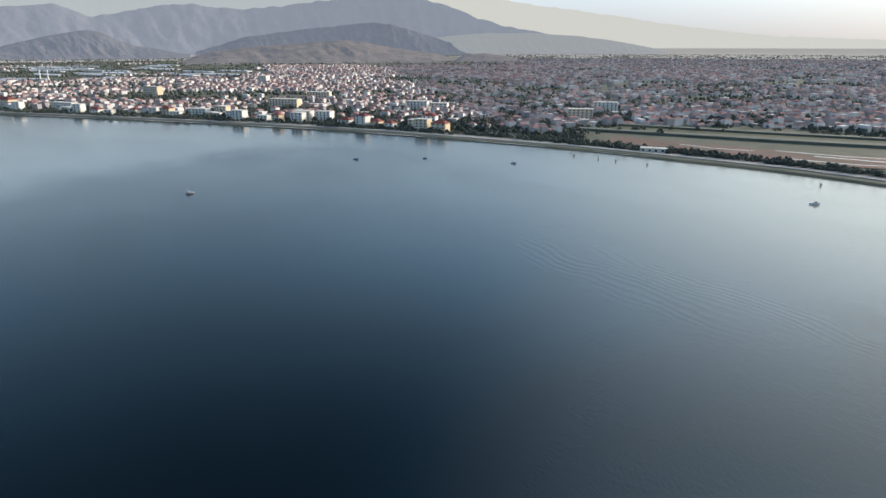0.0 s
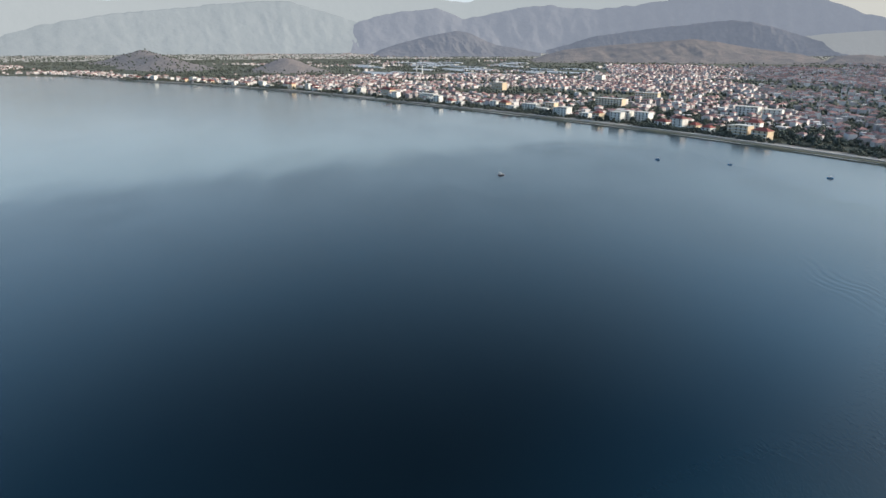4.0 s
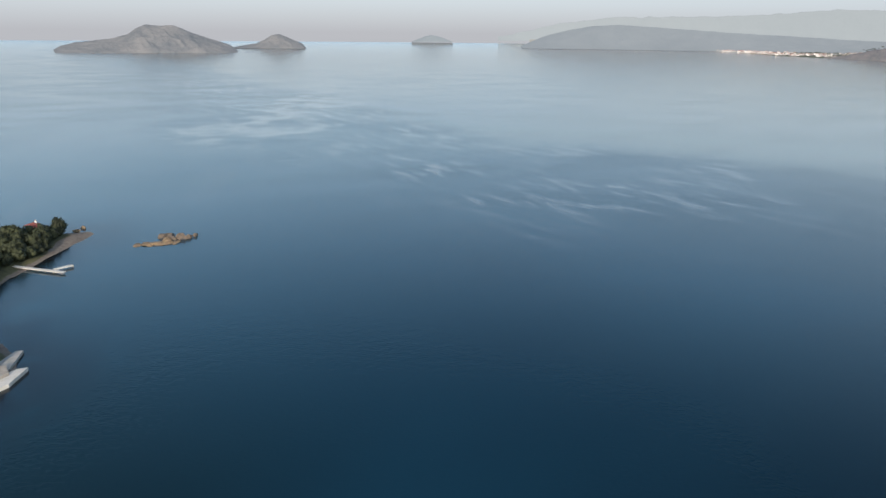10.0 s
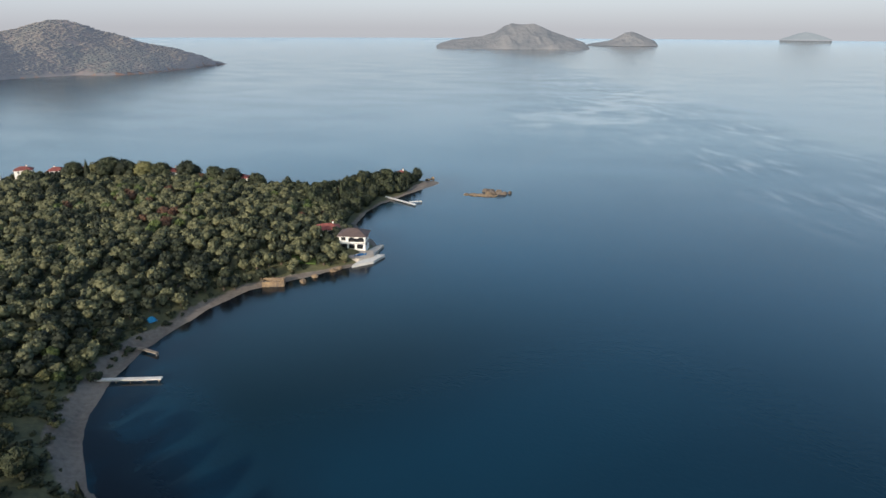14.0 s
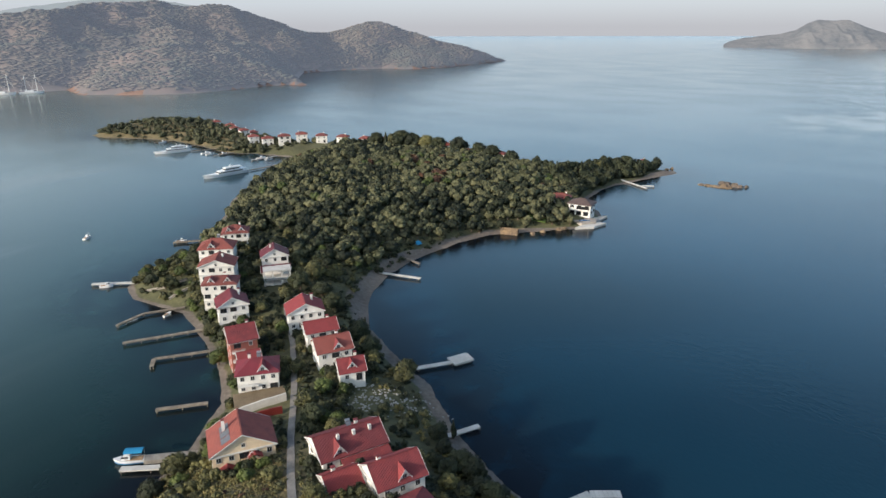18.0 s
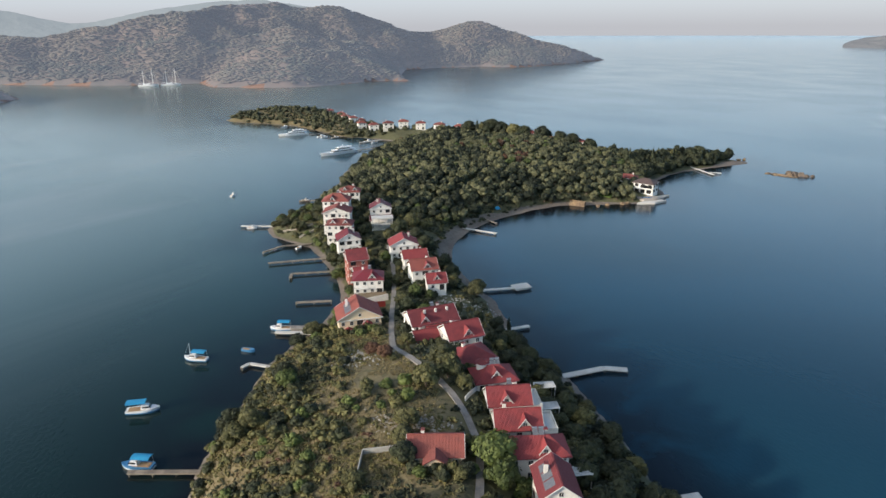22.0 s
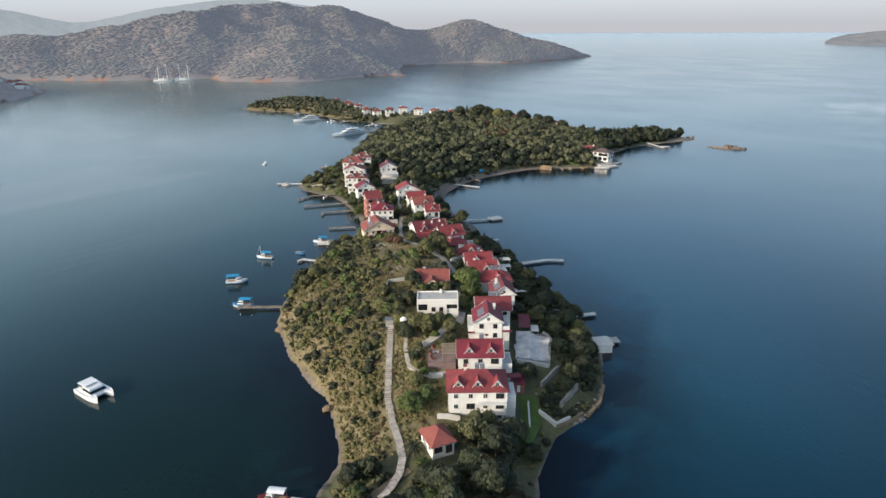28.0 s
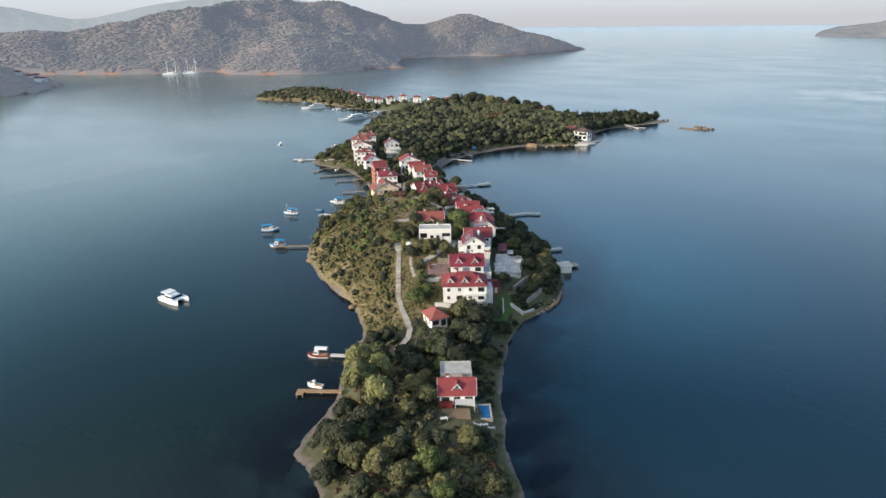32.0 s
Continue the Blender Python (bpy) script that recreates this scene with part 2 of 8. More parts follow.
    tone = blend(tone, both(both(fringe.outputs["Fac"], patchy.outputs[0]), 0.95), (0.0062, 0.0064, 0.0085))
    # short dashes of surface film just inside that edge, their sky sheen painted in
    dashes = step(noise_at(0.30, 1.0, 0.075, 4.0, 1.10, 0.5), 0.48, 0.68)
    field = both(both(step(edge, 300.0, 480.0), step(edge, 640.0, 560.0)), both(along("Y", 90.0, 250.0), step(noise_at(1, 1, 0.008, 3.0), 0.36, 0.55)))
    tone = blend(tone, both(both(dashes, field), 0.9), (0.135, 0.150, 0.157))
    # a winding drift of film towards the far island, its sheen painted pale
    across = both(plane(-0.489, 0.873, -324.7), swing(noise_at(1, 1, 0.009, 5.0), 330.0), "ADD")
    rim = n.new("ShaderNodeMath")
    rim.operation = "ABSOLUTE"
    l.new(across, rim.inputs[0])
    run = plane(0.873, 0.489, -812.6)
    drift = both(both(step(rim.outputs[0], 46.0, 20.0), both(step(run, -190.0, -60.0), step(run, 700.0, 430.0))), step(noise_at(1, 1, 0.022, 5.0), 0.34, 0.62))
    tone = blend(tone, both(drift, 0.9), (0.185, 0.200, 0.192))
    # thin drift lines on the open sea to the north, sheen painted in
    lines = step(noise_at(0.16, 1.0, 0.020, 4.0, 0.75, 1.0), 0.60, 0.68)
    tone = blend(tone, both(both(lines, both(along("Y", 420.0, 620.0), along("X", -60.0, 160.0))), 0.42), (0.15, 0.165, 0.165))
    # long soft bands and old wakes on the western channel, sky sheen painted in
    bands = step(noise_at(0.22, 1.0, 0.012, 5.0, 0.93, 1.0), 0.48, 0.66)
    tone = blend(tone, both(both(bands, both(along("X", -60.0, -160.0), along("Y", 120.0, 330.0))), 0.5), (0.185, 0.205, 0.195))
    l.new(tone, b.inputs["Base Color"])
    # calm slicks and breeze-ruffled patches
    slick = n.new("ShaderNodeValToRGB")
    slick.color_ramp.elements[0].position, slick.color_ramp.elements[0].color = 0.40, (0.68, 0.68, 0.68, 1)
    slick.color_ramp.elements[1].position, slick.color_ramp.elements[1].color = 0.66, (1, 1, 1, 1)
    l.new(noise_at(1, 0.55, 0.014, 7.0, 0.7), slick.inputs[0])
    rough = n.new("ShaderNodeMath")
    rough.operation = "MULTIPLY_ADD"
    rough.inputs[1].default_value, rough.inputs[2].default_value = 0.13, 0.06
    l.new(slick.outputs[0], rough.inputs[0])
    # the breeze roughens the water up to its edge; film and the sheltered water beyond lie smooth
    smooth = both(step(edge, 545.0, 655.0), both(both(dashes, field), drift, "MAXIMUM"), "MAXIMUM")
    breeze = both(both(both(step(edge, 180.0, 430.0), 0.03), rough.outputs[0], "ADD"), both(1.0, both(smooth, 0.38), "SUBTRACT"))
    l.new(breeze, b.inputs["Roughness"])
    total = n.new("ShaderNodeMath")
    total.operation = "MULTIPLY_ADD"
    total.inputs[1].default_value = 0.6
    l.new(noise_at(1, 0.35, 0.35, 3.0, 0.9), total.inputs[0])
    l.new(noise_at(1, 0.5, 1.3, 2.0, 0.4), total.inputs[2])
    wet = n.new("ShaderNodeMath")
    wet.operation = "MULTIPLY"
    l.new(total.outputs[0], wet.inputs[0])
    l.new(slick.outputs[0], wet.inputs[1])
    # trains of long low ripples left by passing boats
    swell = wet.outputs[0]
    for (ax, ay), (tx, ty), half, size in (((132.0, -197.0), (-0.586, 0.810), 13.0, 3.4), ((172.0, -200.0), (-0.62, 0.78), 22.0, 4.4), ((-92.0, 165.0), (0.42, -0.91), 12.0, 3.0), ((-100.0, 60.0), (0.50, -0.87), 26.0, 3.6)):
        nx, ny = -ty, tx
        off = both(plane(nx, ny, -(nx * ax + ny * ay)), swing(noise_at(1, 1, 0.02, 2.0), 22.0), "ADD")
        run = plane(tx, ty, -(tx * ax + ty * ay))
        near = both(both(step(off, -half, -half * 0.3), step(off, half, half * 0.3)), both(step(run, -15.0, 15.0), step(run, 210.0, 150.0)))
        wave = n.new("ShaderNodeMath")
        wave.operation = "SINE"
        l.new(both(off, math.tau / size), wave.inputs[0])
        swell = both(both(both(wave.outputs[0], near), 0.22), swell, "ADD")
    bp = n.new("ShaderNodeBump")
    bp.inputs["Strength"].default_value, bp.inputs["Distance"].default_value = 0.20, 0.25
    l.new(swell, bp.inputs["Height"])
    l.new(bp.outputs[0], b.inputs["Normal"])
    return m


def glass_material():
    m = bpy.data.materials.new("window_glass")
    m.use_nodes = True
    b = m.node_tree.nodes["Principled BSDF"]
    b.inputs["Base Color"].default_value = (0.02, 0.025, 0.03, 1)
    b.inputs["Roughness"].default_value = 0.06
    b.inputs["Specular IOR Level"].default_value = 0.6
    return m


SEA = sea_material()
GLASS = glass_material()

def ground_material(land, garden, beach):
    """Scrub ground that turns into pebbles along the shore."""
    m = bpy.data.materials.new("island_ground")
    m.use_nodes = True
    n, l = m.node_tree.nodes, m.node_tree.links
    b = n["Principled BSDF"]
    b.inputs["Roughness"].default_value = 0.95
    geo = n.new("ShaderNodeNewGeometry")
    fac = []
    for scale, detail in ((0.05, 4), (0.7, 4), (0.22, 5)):
        t = n.new("ShaderNodeTexNoise")
        t.inputs["Scale"].default_value, t.inputs["Detail"].default_value = scale, detail
        l.new(geo.outputs["Position"], t.inputs["Vector"])
        fac.append(t.outputs["Fac"])
    mean = n.new("ShaderNodeMath")
    mean.operation = "MULTIPLY_ADD"
    mean.inputs[1].default_value = 0.55
    part_of = n.new("ShaderNodeMath")
    part_of.operation = "MULTIPLY"
    part_of.inputs[1].default_value = 0.45
    l.new(fac[1], part_of.inputs[0])
    l.new(fac[0], mean.inputs[0])
    l.new(part_of.outputs[0], mean.inputs[2])
    tones = []
    for light, dark in (land, garden, beach):
        ramp = n.new("ShaderNodeValToRGB")
        ramp.color_ramp.elements[0].position, ramp.color_ramp.elements[0].color = 0.38, (*dark, 1)
        ramp.color_ramp.elements[1].position, ramp.color_ramp.elements[1].color = 0.62, (*light, 1)
        l.new(mean.outputs[0], ramp.inputs[0])
        tones.append(ramp.outputs[0])
    at = n.new("ShaderNodeAttribute")
    at.attribute_name = "beach"
    edge = n.new("ShaderNodeMath")
    edge.operation = "ADD"
    l.new(at.outputs["Fac"], edge.inputs[0])
    l.new(fac[2], edge.inputs[1])
    crisp = n.new("ShaderNodeMapRange")
    crisp.inputs["From Min"].default_value, crisp.inputs["From Max"].default_value = 0.88, 1.12
    l.new(edge.outputs[0], crisp.inputs["Value"])
    green = n.new("ShaderNodeAttribute")
    green.attribute_name = "garden"
    base = n.new("ShaderNodeMix")
    base.data_type = "RGBA"
    l.new(green.outputs["Fac"], base.inputs[0])
    l.new(tones[0], base.inputs[6])
    l.new(tones[1], base.inputs[7])
    mix = n.new("ShaderNodeMix")
    mix.data_type = "RGBA"
    l.new(crisp.outputs[0], mix.inputs[0])
    l.new(base.outputs[2], mix.inputs[6])
    l.new(tones[2], mix.inputs[7])
    l.new(mix.outputs[2], b.inputs["Base Color"])
    bp = n.new("ShaderNodeBump")
    bp.inputs["Strength"].default_value, bp.inputs["Distance"].default_value = 0.7, 0.5
    l.new(fac[1], bp.inputs["Height"])
    l.new(bp.outputs[0], b.inputs["Normal"])
    return m


ISLAND_GROUND = ground_material(((0.225, 0.176, 0.095), (0.105, 0.092, 0.045)), ((0.115, 0.112, 0.052), (0.060, 0.062, 0.030)), ((0.215, 0.180, 0.148), (0.115, 0.096, 0.08)))
SOIL = material("dry_soil", (0.25, 0.19, 0.12), (0.14, 0.10, 0.06), rough=0.95, big=0.2, fine=3)
LAWN = material("lawn", (0.09, 0.14, 0.03), (0.05, 0.08, 0.02), rough=0.95, big=0.3, fine=5)
LEAF = material("olive_leaves", (0.128, 0.127, 0.062), (0.031, 0.037, 0.020), rough=0.75, big=0.13, fine=1.3, bump=0, per_object=0.25, per_island=0.28)
LEAF_NEAR = material("garden_olive_leaves", (0.132, 0.124, 0.044), (0.032, 0.036, 0.015), rough=0.75, big=0.13, fine=1.3, bump=0, per_object=0.25, per_island=0.26)
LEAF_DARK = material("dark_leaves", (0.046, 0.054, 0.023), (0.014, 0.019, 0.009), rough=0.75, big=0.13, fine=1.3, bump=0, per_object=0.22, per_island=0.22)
LEAF_GREEN = material("fresh_leaves", (0.105, 0.132, 0.032), (0.036, 0.052, 0.013), rough=0.7, big=0.2, fine=1.5, bump=0, per_object=0.2, per_island=0.25)
LEAF_GUM = material("eucalyptus_leaves", (0.200, 0.195, 0.068), (0.075, 0.082, 0.030), rough=0.7, big=0.2, fine=1.5, bump=0, per_object=0.2, per_island=0.3)
LEAF_BROWN = material("russet_leaves", (0.13, 0.066, 0.036), (0.05, 0.026, 0.018), rough=0.8, big=0.2, fine=1.5, bump=0, per_island=0.25)
LEAF_DRY = material("dry_bush", (0.215, 0.180, 0.070), (0.088, 0.086, 0.032), rough=0.85, big=0.08, fine=1.2, bump=0, per_island=0.35)
STRAW = material("dry_grass", (0.275, 0.218, 0.10), (0.145, 0.122, 0.056), rough=0.9, big=0.1, fine=1.5, bump=0, per_island=0.4)
BARK = material("bark", (0.16, 0.12, 0.09), (0.08, 0.06, 0.045), rough=0.95, big=1, fine=9, bump=0.6)
WHITE = material("white_render_wall", (0.78, 0.76, 0.71), (0.62, 0.60, 0.55), rough=0.85, big=0.35, fine=2.5, bump=0.1, per_object=0.25)
CREAM = material("cream_render_wall", (0.72, 0.58, 0.40), (0.58, 0.46, 0.32), rough=0.85, big=0.35, fine=2.5, bump=0.1)
BRICKRED = material("brick_red_wall", (0.36, 0.125, 0.095), (0.25, 0.085, 0.065), rough=0.85, big=0.35, fine=2.5, bump=0.1)
TILE = material("red_roof_tiles", (0.255, 0.044, 0.046), (0.150, 0.032, 0.036), rough=0.75, big=0.5, fine=4, bump=0.4, per_object=0.35, wave=("X", 1.1))
TILE_MAROON = material("maroon_roof_tiles", (0.20, 0.026, 0.040), (0.11, 0.022, 0.027), rough=0.6, big=0.4, fine=4, bump=0.3, per_object=0.2, wave=("X", 1.1))
TILE_DARK = material("dark_roof_tiles", (0.13, 0.09, 0.08), (0.085, 0.06, 0.055), rough=0.7, big=0.4, fine=4, bump=0.3, wave=("X", 1.1))
TILE_OLD = material("weathered_roof_tiles", (0.27, 0.078, 0.062), (0.165, 0.054, 0.048), rough=0.85, big=0.5, fine=4, bump=0.4, per_object=0.3, wave=("X", 1.1))
CONCRETE = material("grey_concrete", (0.42, 0.41, 0.38), (0.27, 0.26, 0.24), rough=0.9, big=0.5, fine=4, bump=0.3, per_object=0.2)
CONCRETE_LIGHT = material("pale_concrete", (0.62, 0.60, 0.56), (0.48, 0.46, 0.42), rough=0.9, big=0.4, fine=3, bump=0.2)
PAVING = material("stone_paving", (0.42, 0.38, 0.33), (0.28, 0.25, 0.22), rough=0.9, big=0.6, fine=4, bump=0.3)
WOOD = material("weathered_wood", (0.30, 0.25, 0.19), (0.17, 0.14, 0.11), rough=0.85, big=1, fine=7, bump=0.4, per_object=0.3)
PLANK = material("bleached_planks", (0.52, 0.48, 0.42), (0.36, 0.33, 0.29), rough=0.85, big=1, fine=7, bump=0.4, per_object=0.3)
WOOD_TAN = material("tan_timber", (0.42, 0.27, 0.14), (0.28, 0.18, 0.10), rough=0.8, big=1, fine=7, bump=0.4)
REEF = material("dark_reef_rock", (0.19, 0.145, 0.11), (0.075, 0.065, 0.058), rough=0.9, big=0.4, fine=1.5, bump=0.9, bump_scale=0.6)
ROCK = material("ochre_rock", (0.33, 0.23, 0.13), (0.15, 0.11, 0.08), rough=0.95, big=0.4, fine=1.5, bump=0.9, bump_scale=0.6)
STONE = material("rubble_stone", (0.42, 0.38, 0.32), (0.25, 0.22, 0.19), rough=0.95, big=0.6, fine=3, bump=0.8, bump_scale=0.3)
FRAME = material("dark_window_frame", (0.10, 0.07, 0.05), rough=0.6, bump=0)
FRAME_WHITE = material("white_frame", (0.75, 0.74, 0.71), rough=0.5, bump=0)
PANEL = material("solar_panel_glass", (0.15, 0.16, 0.18), (0.09, 0.10, 0.115), rough=0.35, big=2, fine=6, bump=0, spec=0.3)
STEEL = material("steel_tank", (0.62, 0.62, 0.62), rough=0.3, metal=0.8, bump=0)
HULL = material("white_hull_paint", (0.80, 0.80, 0.79), (0.70, 0.70, 0.69), rough=0.35, big=0.6, fine=3, bump=0)
HULL_BLUE = material("blue_hull_paint", (0.06, 0.22, 0.42), (0.05, 0.17, 0.33), rough=0.4, big=0.6, fine=3, bump=0)
HULL_RED = material("red_hull_paint", (0.22, 0.035, 0.03), rough=0.45, bump=0)
CANVAS = material("blue_canvas", (0.02, 0.28, 0.50), (0.02, 0.21, 0.40), rough=0.8, big=0.8, fine=3, bump=0.2)
DARK = material("dark_glass", (0.02, 0.022, 0.026), rough=0.15, bump=0)
POOL = material("pool_water", (0.02, 0.13, 0.30), (0.015, 0.10, 0.24), rough=0.08, big=0.5, fine=2, bump=0.1)
POOL_DEEP = material("deep_pool_water", (0.012, 0.045, 0.12), (0.010, 0.035, 0.09), rough=0.08, big=0.5, fine=2, bump=0.1)
YARD = material("cracked_yard_concrete", (0.66, 0.63, 0.60), (0.36, 0.34, 0.33), rough=0.9, big=0.45, fine=2.2, bump=0.5)
PAVER = material("brown_paver", (0.25, 0.165, 0.15), (0.15, 0.105, 0.098), rough=0.9, big=0.5, fine=5, bump=0.3)
ASPHALT = material("worn_road", (0.30, 0.275, 0.25), (0.175, 0.162, 0.146), rough=0.95, big=0.3, fine=3, bump=0.2)
# headland ground and pines carry a bluish air haze as emission
HEADLAND = material("hazed_headland_slopes", (0.172, 0.124, 0.094), (0.088, 0.084, 0.066), rough=0.95, big=0.010, fine=0.06, bump=0.3, bump_scale=4.0, glow=(0.094, 0.109, 0.146, 1.0))
HEAD_TREES = material("hazed_pine_wood", (0.150, 0.122, 0.086), (0.062, 0.072, 0.054), rough=0.9, big=0.006, fine=0.02, bump=0, per_island=0.08, glow=(0.094, 0.109, 0.146, 1.0))
HEAD_CLIFF = material("red_shore_cliff", (0.36, 0.22, 0.17), (0.22, 0.15, 0.125), rough=0.95, big=0.05, fine=0.4, bump=0.8, bump_scale=1.5)
PLAIN = material("town_plain", (0.112, 0.114, 0.084), (0.066, 0.076, 0.052), rough=0.95, big=0.006, fine=0.05, bump=0)
MARSH = material("red_salt_marsh", (0.165, 0.085, 0.070), (0.085, 0.065, 0.045), rough=0.9, big=0.02, fine=0.2, bump=0)
FIELD = material("dry_reed_field", (0.100, 0.102, 0.056), (0.048, 0.058, 0.034), rough=0.95, big=0.02, fine=0.2, bump=0)
# far hills and mountains: haze painted as emission, stronger with distance
FAR_HILL = material("hazed_distant_hill", (0.160, 0.148, 0.140), (0.085, 0.086, 0.090), rough=1.0, big=0.006, fine=0.03, bump=0.8, bump_scale=14.0, spec=0.0, glow=(0.108, 0.126, 0.146, 1.0))
MOUNTAIN = material("hazed_mountain", (0.090, 0.092, 0.098), (0.058, 0.064, 0.074), rough=1.0, big=0.003, fine=0.016, bump=0.5, bump_scale=25.0, spec=0.0, glow=(0.225, 0.248, 0.296, 1.0))
# ridges nearer the sun: a brighter, creamier haze in the emission
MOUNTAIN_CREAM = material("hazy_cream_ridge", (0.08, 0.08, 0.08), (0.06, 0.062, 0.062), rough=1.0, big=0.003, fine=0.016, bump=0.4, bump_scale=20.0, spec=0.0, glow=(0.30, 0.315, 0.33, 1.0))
MOUNTAIN_SUNWARD = material("hazed_sunward_mountain", (0.05, 0.05, 0.05), (0.04, 0.04, 0.04), rough=1.0, big=0.003, fine=0.012, bump=0.3, bump_scale=20.0, spec=0.0, glow=(0.61, 0.605, 0.56, 1.0))
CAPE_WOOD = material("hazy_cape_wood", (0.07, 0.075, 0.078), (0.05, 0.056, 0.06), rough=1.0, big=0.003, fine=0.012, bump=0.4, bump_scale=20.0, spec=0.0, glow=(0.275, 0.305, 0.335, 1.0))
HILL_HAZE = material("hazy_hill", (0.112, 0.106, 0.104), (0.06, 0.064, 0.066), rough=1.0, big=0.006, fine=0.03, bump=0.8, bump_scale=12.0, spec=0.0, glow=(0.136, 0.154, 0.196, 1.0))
# far plain, pale haze put into the emission
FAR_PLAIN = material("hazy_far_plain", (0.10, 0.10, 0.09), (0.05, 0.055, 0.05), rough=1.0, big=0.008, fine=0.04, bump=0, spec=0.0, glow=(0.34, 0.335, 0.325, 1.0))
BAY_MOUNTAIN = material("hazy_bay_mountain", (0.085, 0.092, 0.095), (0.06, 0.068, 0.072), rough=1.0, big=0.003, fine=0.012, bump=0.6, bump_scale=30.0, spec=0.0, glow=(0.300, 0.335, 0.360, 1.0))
HILL_SCRUB = material("hazed_brown_scrub", (0.195, 0.158, 0.135), (0.095, 0.090, 0.084), rough=1.0, big=0.02, fine=0.12, bump=0.8, bump_scale=5.0, spec=0.0, glow=(0.094, 0.102, 0.122, 1.0))
MOUNTAIN_FAR = material("hazed_faint_mountain", (0.05, 0.053, 0.056), (0.04, 0.043, 0.046), rough=1.0, big=0.003, fine=0.012, bump=0.3, bump_scale=20.0, spec=0.0, glow=(0.425, 0.465, 0.482, 1.0))
TOWN_WALL = material("town_walls", (0.66, 0.62, 0.60), (0.34, 0.315, 0.31), rough=0.9, big=0.02, fine=0.4, bump=0, per_island=0.7)
TOWN_ROOF = material("town_roofs", (0.36, 0.205, 0.185), (0.20, 0.115, 0.112), rough=0.9, big=0.02, fine=0.4, bump=0, per_island=0.6)
TOWN_TREE = material("town_trees", (0.115, 0.128, 0.102), (0.055, 0.066, 0.055), rough=0.95, big=0.03, fine=0.5, bump=0, per_island=0.4)
GREENHOUSE = material("greenhouse_sheet", (0.66, 0.66, 0.66), (0.5, 0.5, 0.5), rough=0.5, big=0.05, fine=0.3, bump=0)


# ---- shaping ----
def part(name, bm, mat, parent=None, label="", loc=None):
    me = bpy.data.meshes.new(name)
    bm.to_mesh(me)
    bm.free()
    me.materials.append(mat)
    ob = new(name, me)
    if parent is not None:
        ob.parent = parent
    if loc is not None:
        ob.matrix_basis = loc
    if label:
        tagged(ob, label)
    return ob


def shared(name, me, parent, loc):
    ob = new(name, me)
    ob.parent = parent
    ob.matrix_basis = loc
    return ob


def thing(name, loc, label, category, group="", kind=""):
    ob = new(name)
    ob.empty_display_size = 0.5
    ob.matrix_basis = loc
    return tagged(ob, label, category, group, kind)


def box(bm, x0, x1, y0, y1, z0, z1, m=None):
    v = [bm.verts.new(p) for p in ((x0, y0, z0), (x1, y0, z0), (x1, y1, z0), (x0, y1, z0), (x0, y0, z1), (x1, y0, z1), (x1, y1, z1), (x0, y1, z1))]
    for f in ((0, 3, 2, 1), (4, 5, 6, 7), (0, 1, 5, 4), (1, 2, 6, 5), (2, 3, 7, 6), (3, 0, 4, 7)):
        bm.faces.new([v[i] for i in f])
    if m is not None:
        for k in v:
            k.co = m @ k.co
    return v


def boxes(*dims, bevel=0.0):
    bm = bmesh.new()
    for d in dims:
        box(bm, *d)
    if bevel:
        bmesh.ops.bevel(bm, geom=bm.edges[:], offset=bevel, segments=1, affect="EDGES")
    return bm


def tube(bm, a, b, r0, r1, n=6):
    a, b = Vector(a), Vector(b)
    q = (b - a).to_track_quat("Z", "Y").to_matrix()
    rings = [[bm.verts.new(p + q @ Vector((r * math.cos(k * math.tau / n), r * math.sin(k * math.tau / n), 0))) for k in range(n)] for p, r in ((a, r0), (b, r1))]
    for k in range(n):
        bm.faces.new((rings[0][k], rings[0][(k + 1) % n], rings[1][(k + 1) % n], rings[1][k]))
    bm.faces.new(rings[1])
    bm.faces.new(rings[0][::-1])


def soup(name, verts, faces, mat, smooth=False):
    """One mesh from arrays; faces are triangles or quads of one kind."""
    me = bpy.data.meshes.new(name)
    verts, faces = np.asarray(verts, np.float32), np.asarray(faces, np.int32)
    k = faces.shape[1]
    me.vertices.add(len(verts))
    me.vertices.foreach_set("co", verts.ravel())
    me.loops.add(faces.size)
    me.loops.foreach_set("vertex_index", faces.ravel())
    me.polygons.add(len(faces))
    me.polygons.foreach_set("loop_start", np.arange(0, faces.size, k, dtype=np.int32))
    me.polygons.foreach_set("loop_total", np.full(len(faces), k, np.int32))
    me.polygons.foreach_set("use_smooth", np.full(len(faces), smooth))
    me.update(calc_edges=True)
    me.materials.append(mat)
    return me


def grid_faces(rows, cols, keep=None):
    i = np.arange((rows - 1) * (cols - 1))
    r, c = i // (cols - 1), i % (cols - 1)
    a = r * cols + c
    f = np.stack([a, a + 1, a + cols + 1, a + cols], 1)
    return f if keep is None else f[keep[f].any(1)]


def trimmed(verts, faces):
    used = np.unique(faces)
    back = np.zeros(len(verts), np.int64)
    back[used] = np.arange(len(used))
    return verts[used], back[faces]


def squeeze(p):
    """Draws what lies past 3 km nearer, at the same height of view, so that it stays inside the camera's reach."""
    p = np.array(p, float).reshape(-1, 3)
    off = p[:, :2] - (60, 120)
    far = np.maximum(np.hypot(off[:, 0], off[:, 1]), 1e-6)
    near = np.where(far > 3000, 3000 + 1600 * (1 - np.exp(-(far - 3000) / 1600)), far)
    s = near / far
    return np.c_[(60, 120) + off * s[:, None], np.where(far > 3000, 95 - (95 - p[:, 2]) * s, p[:, 2])]


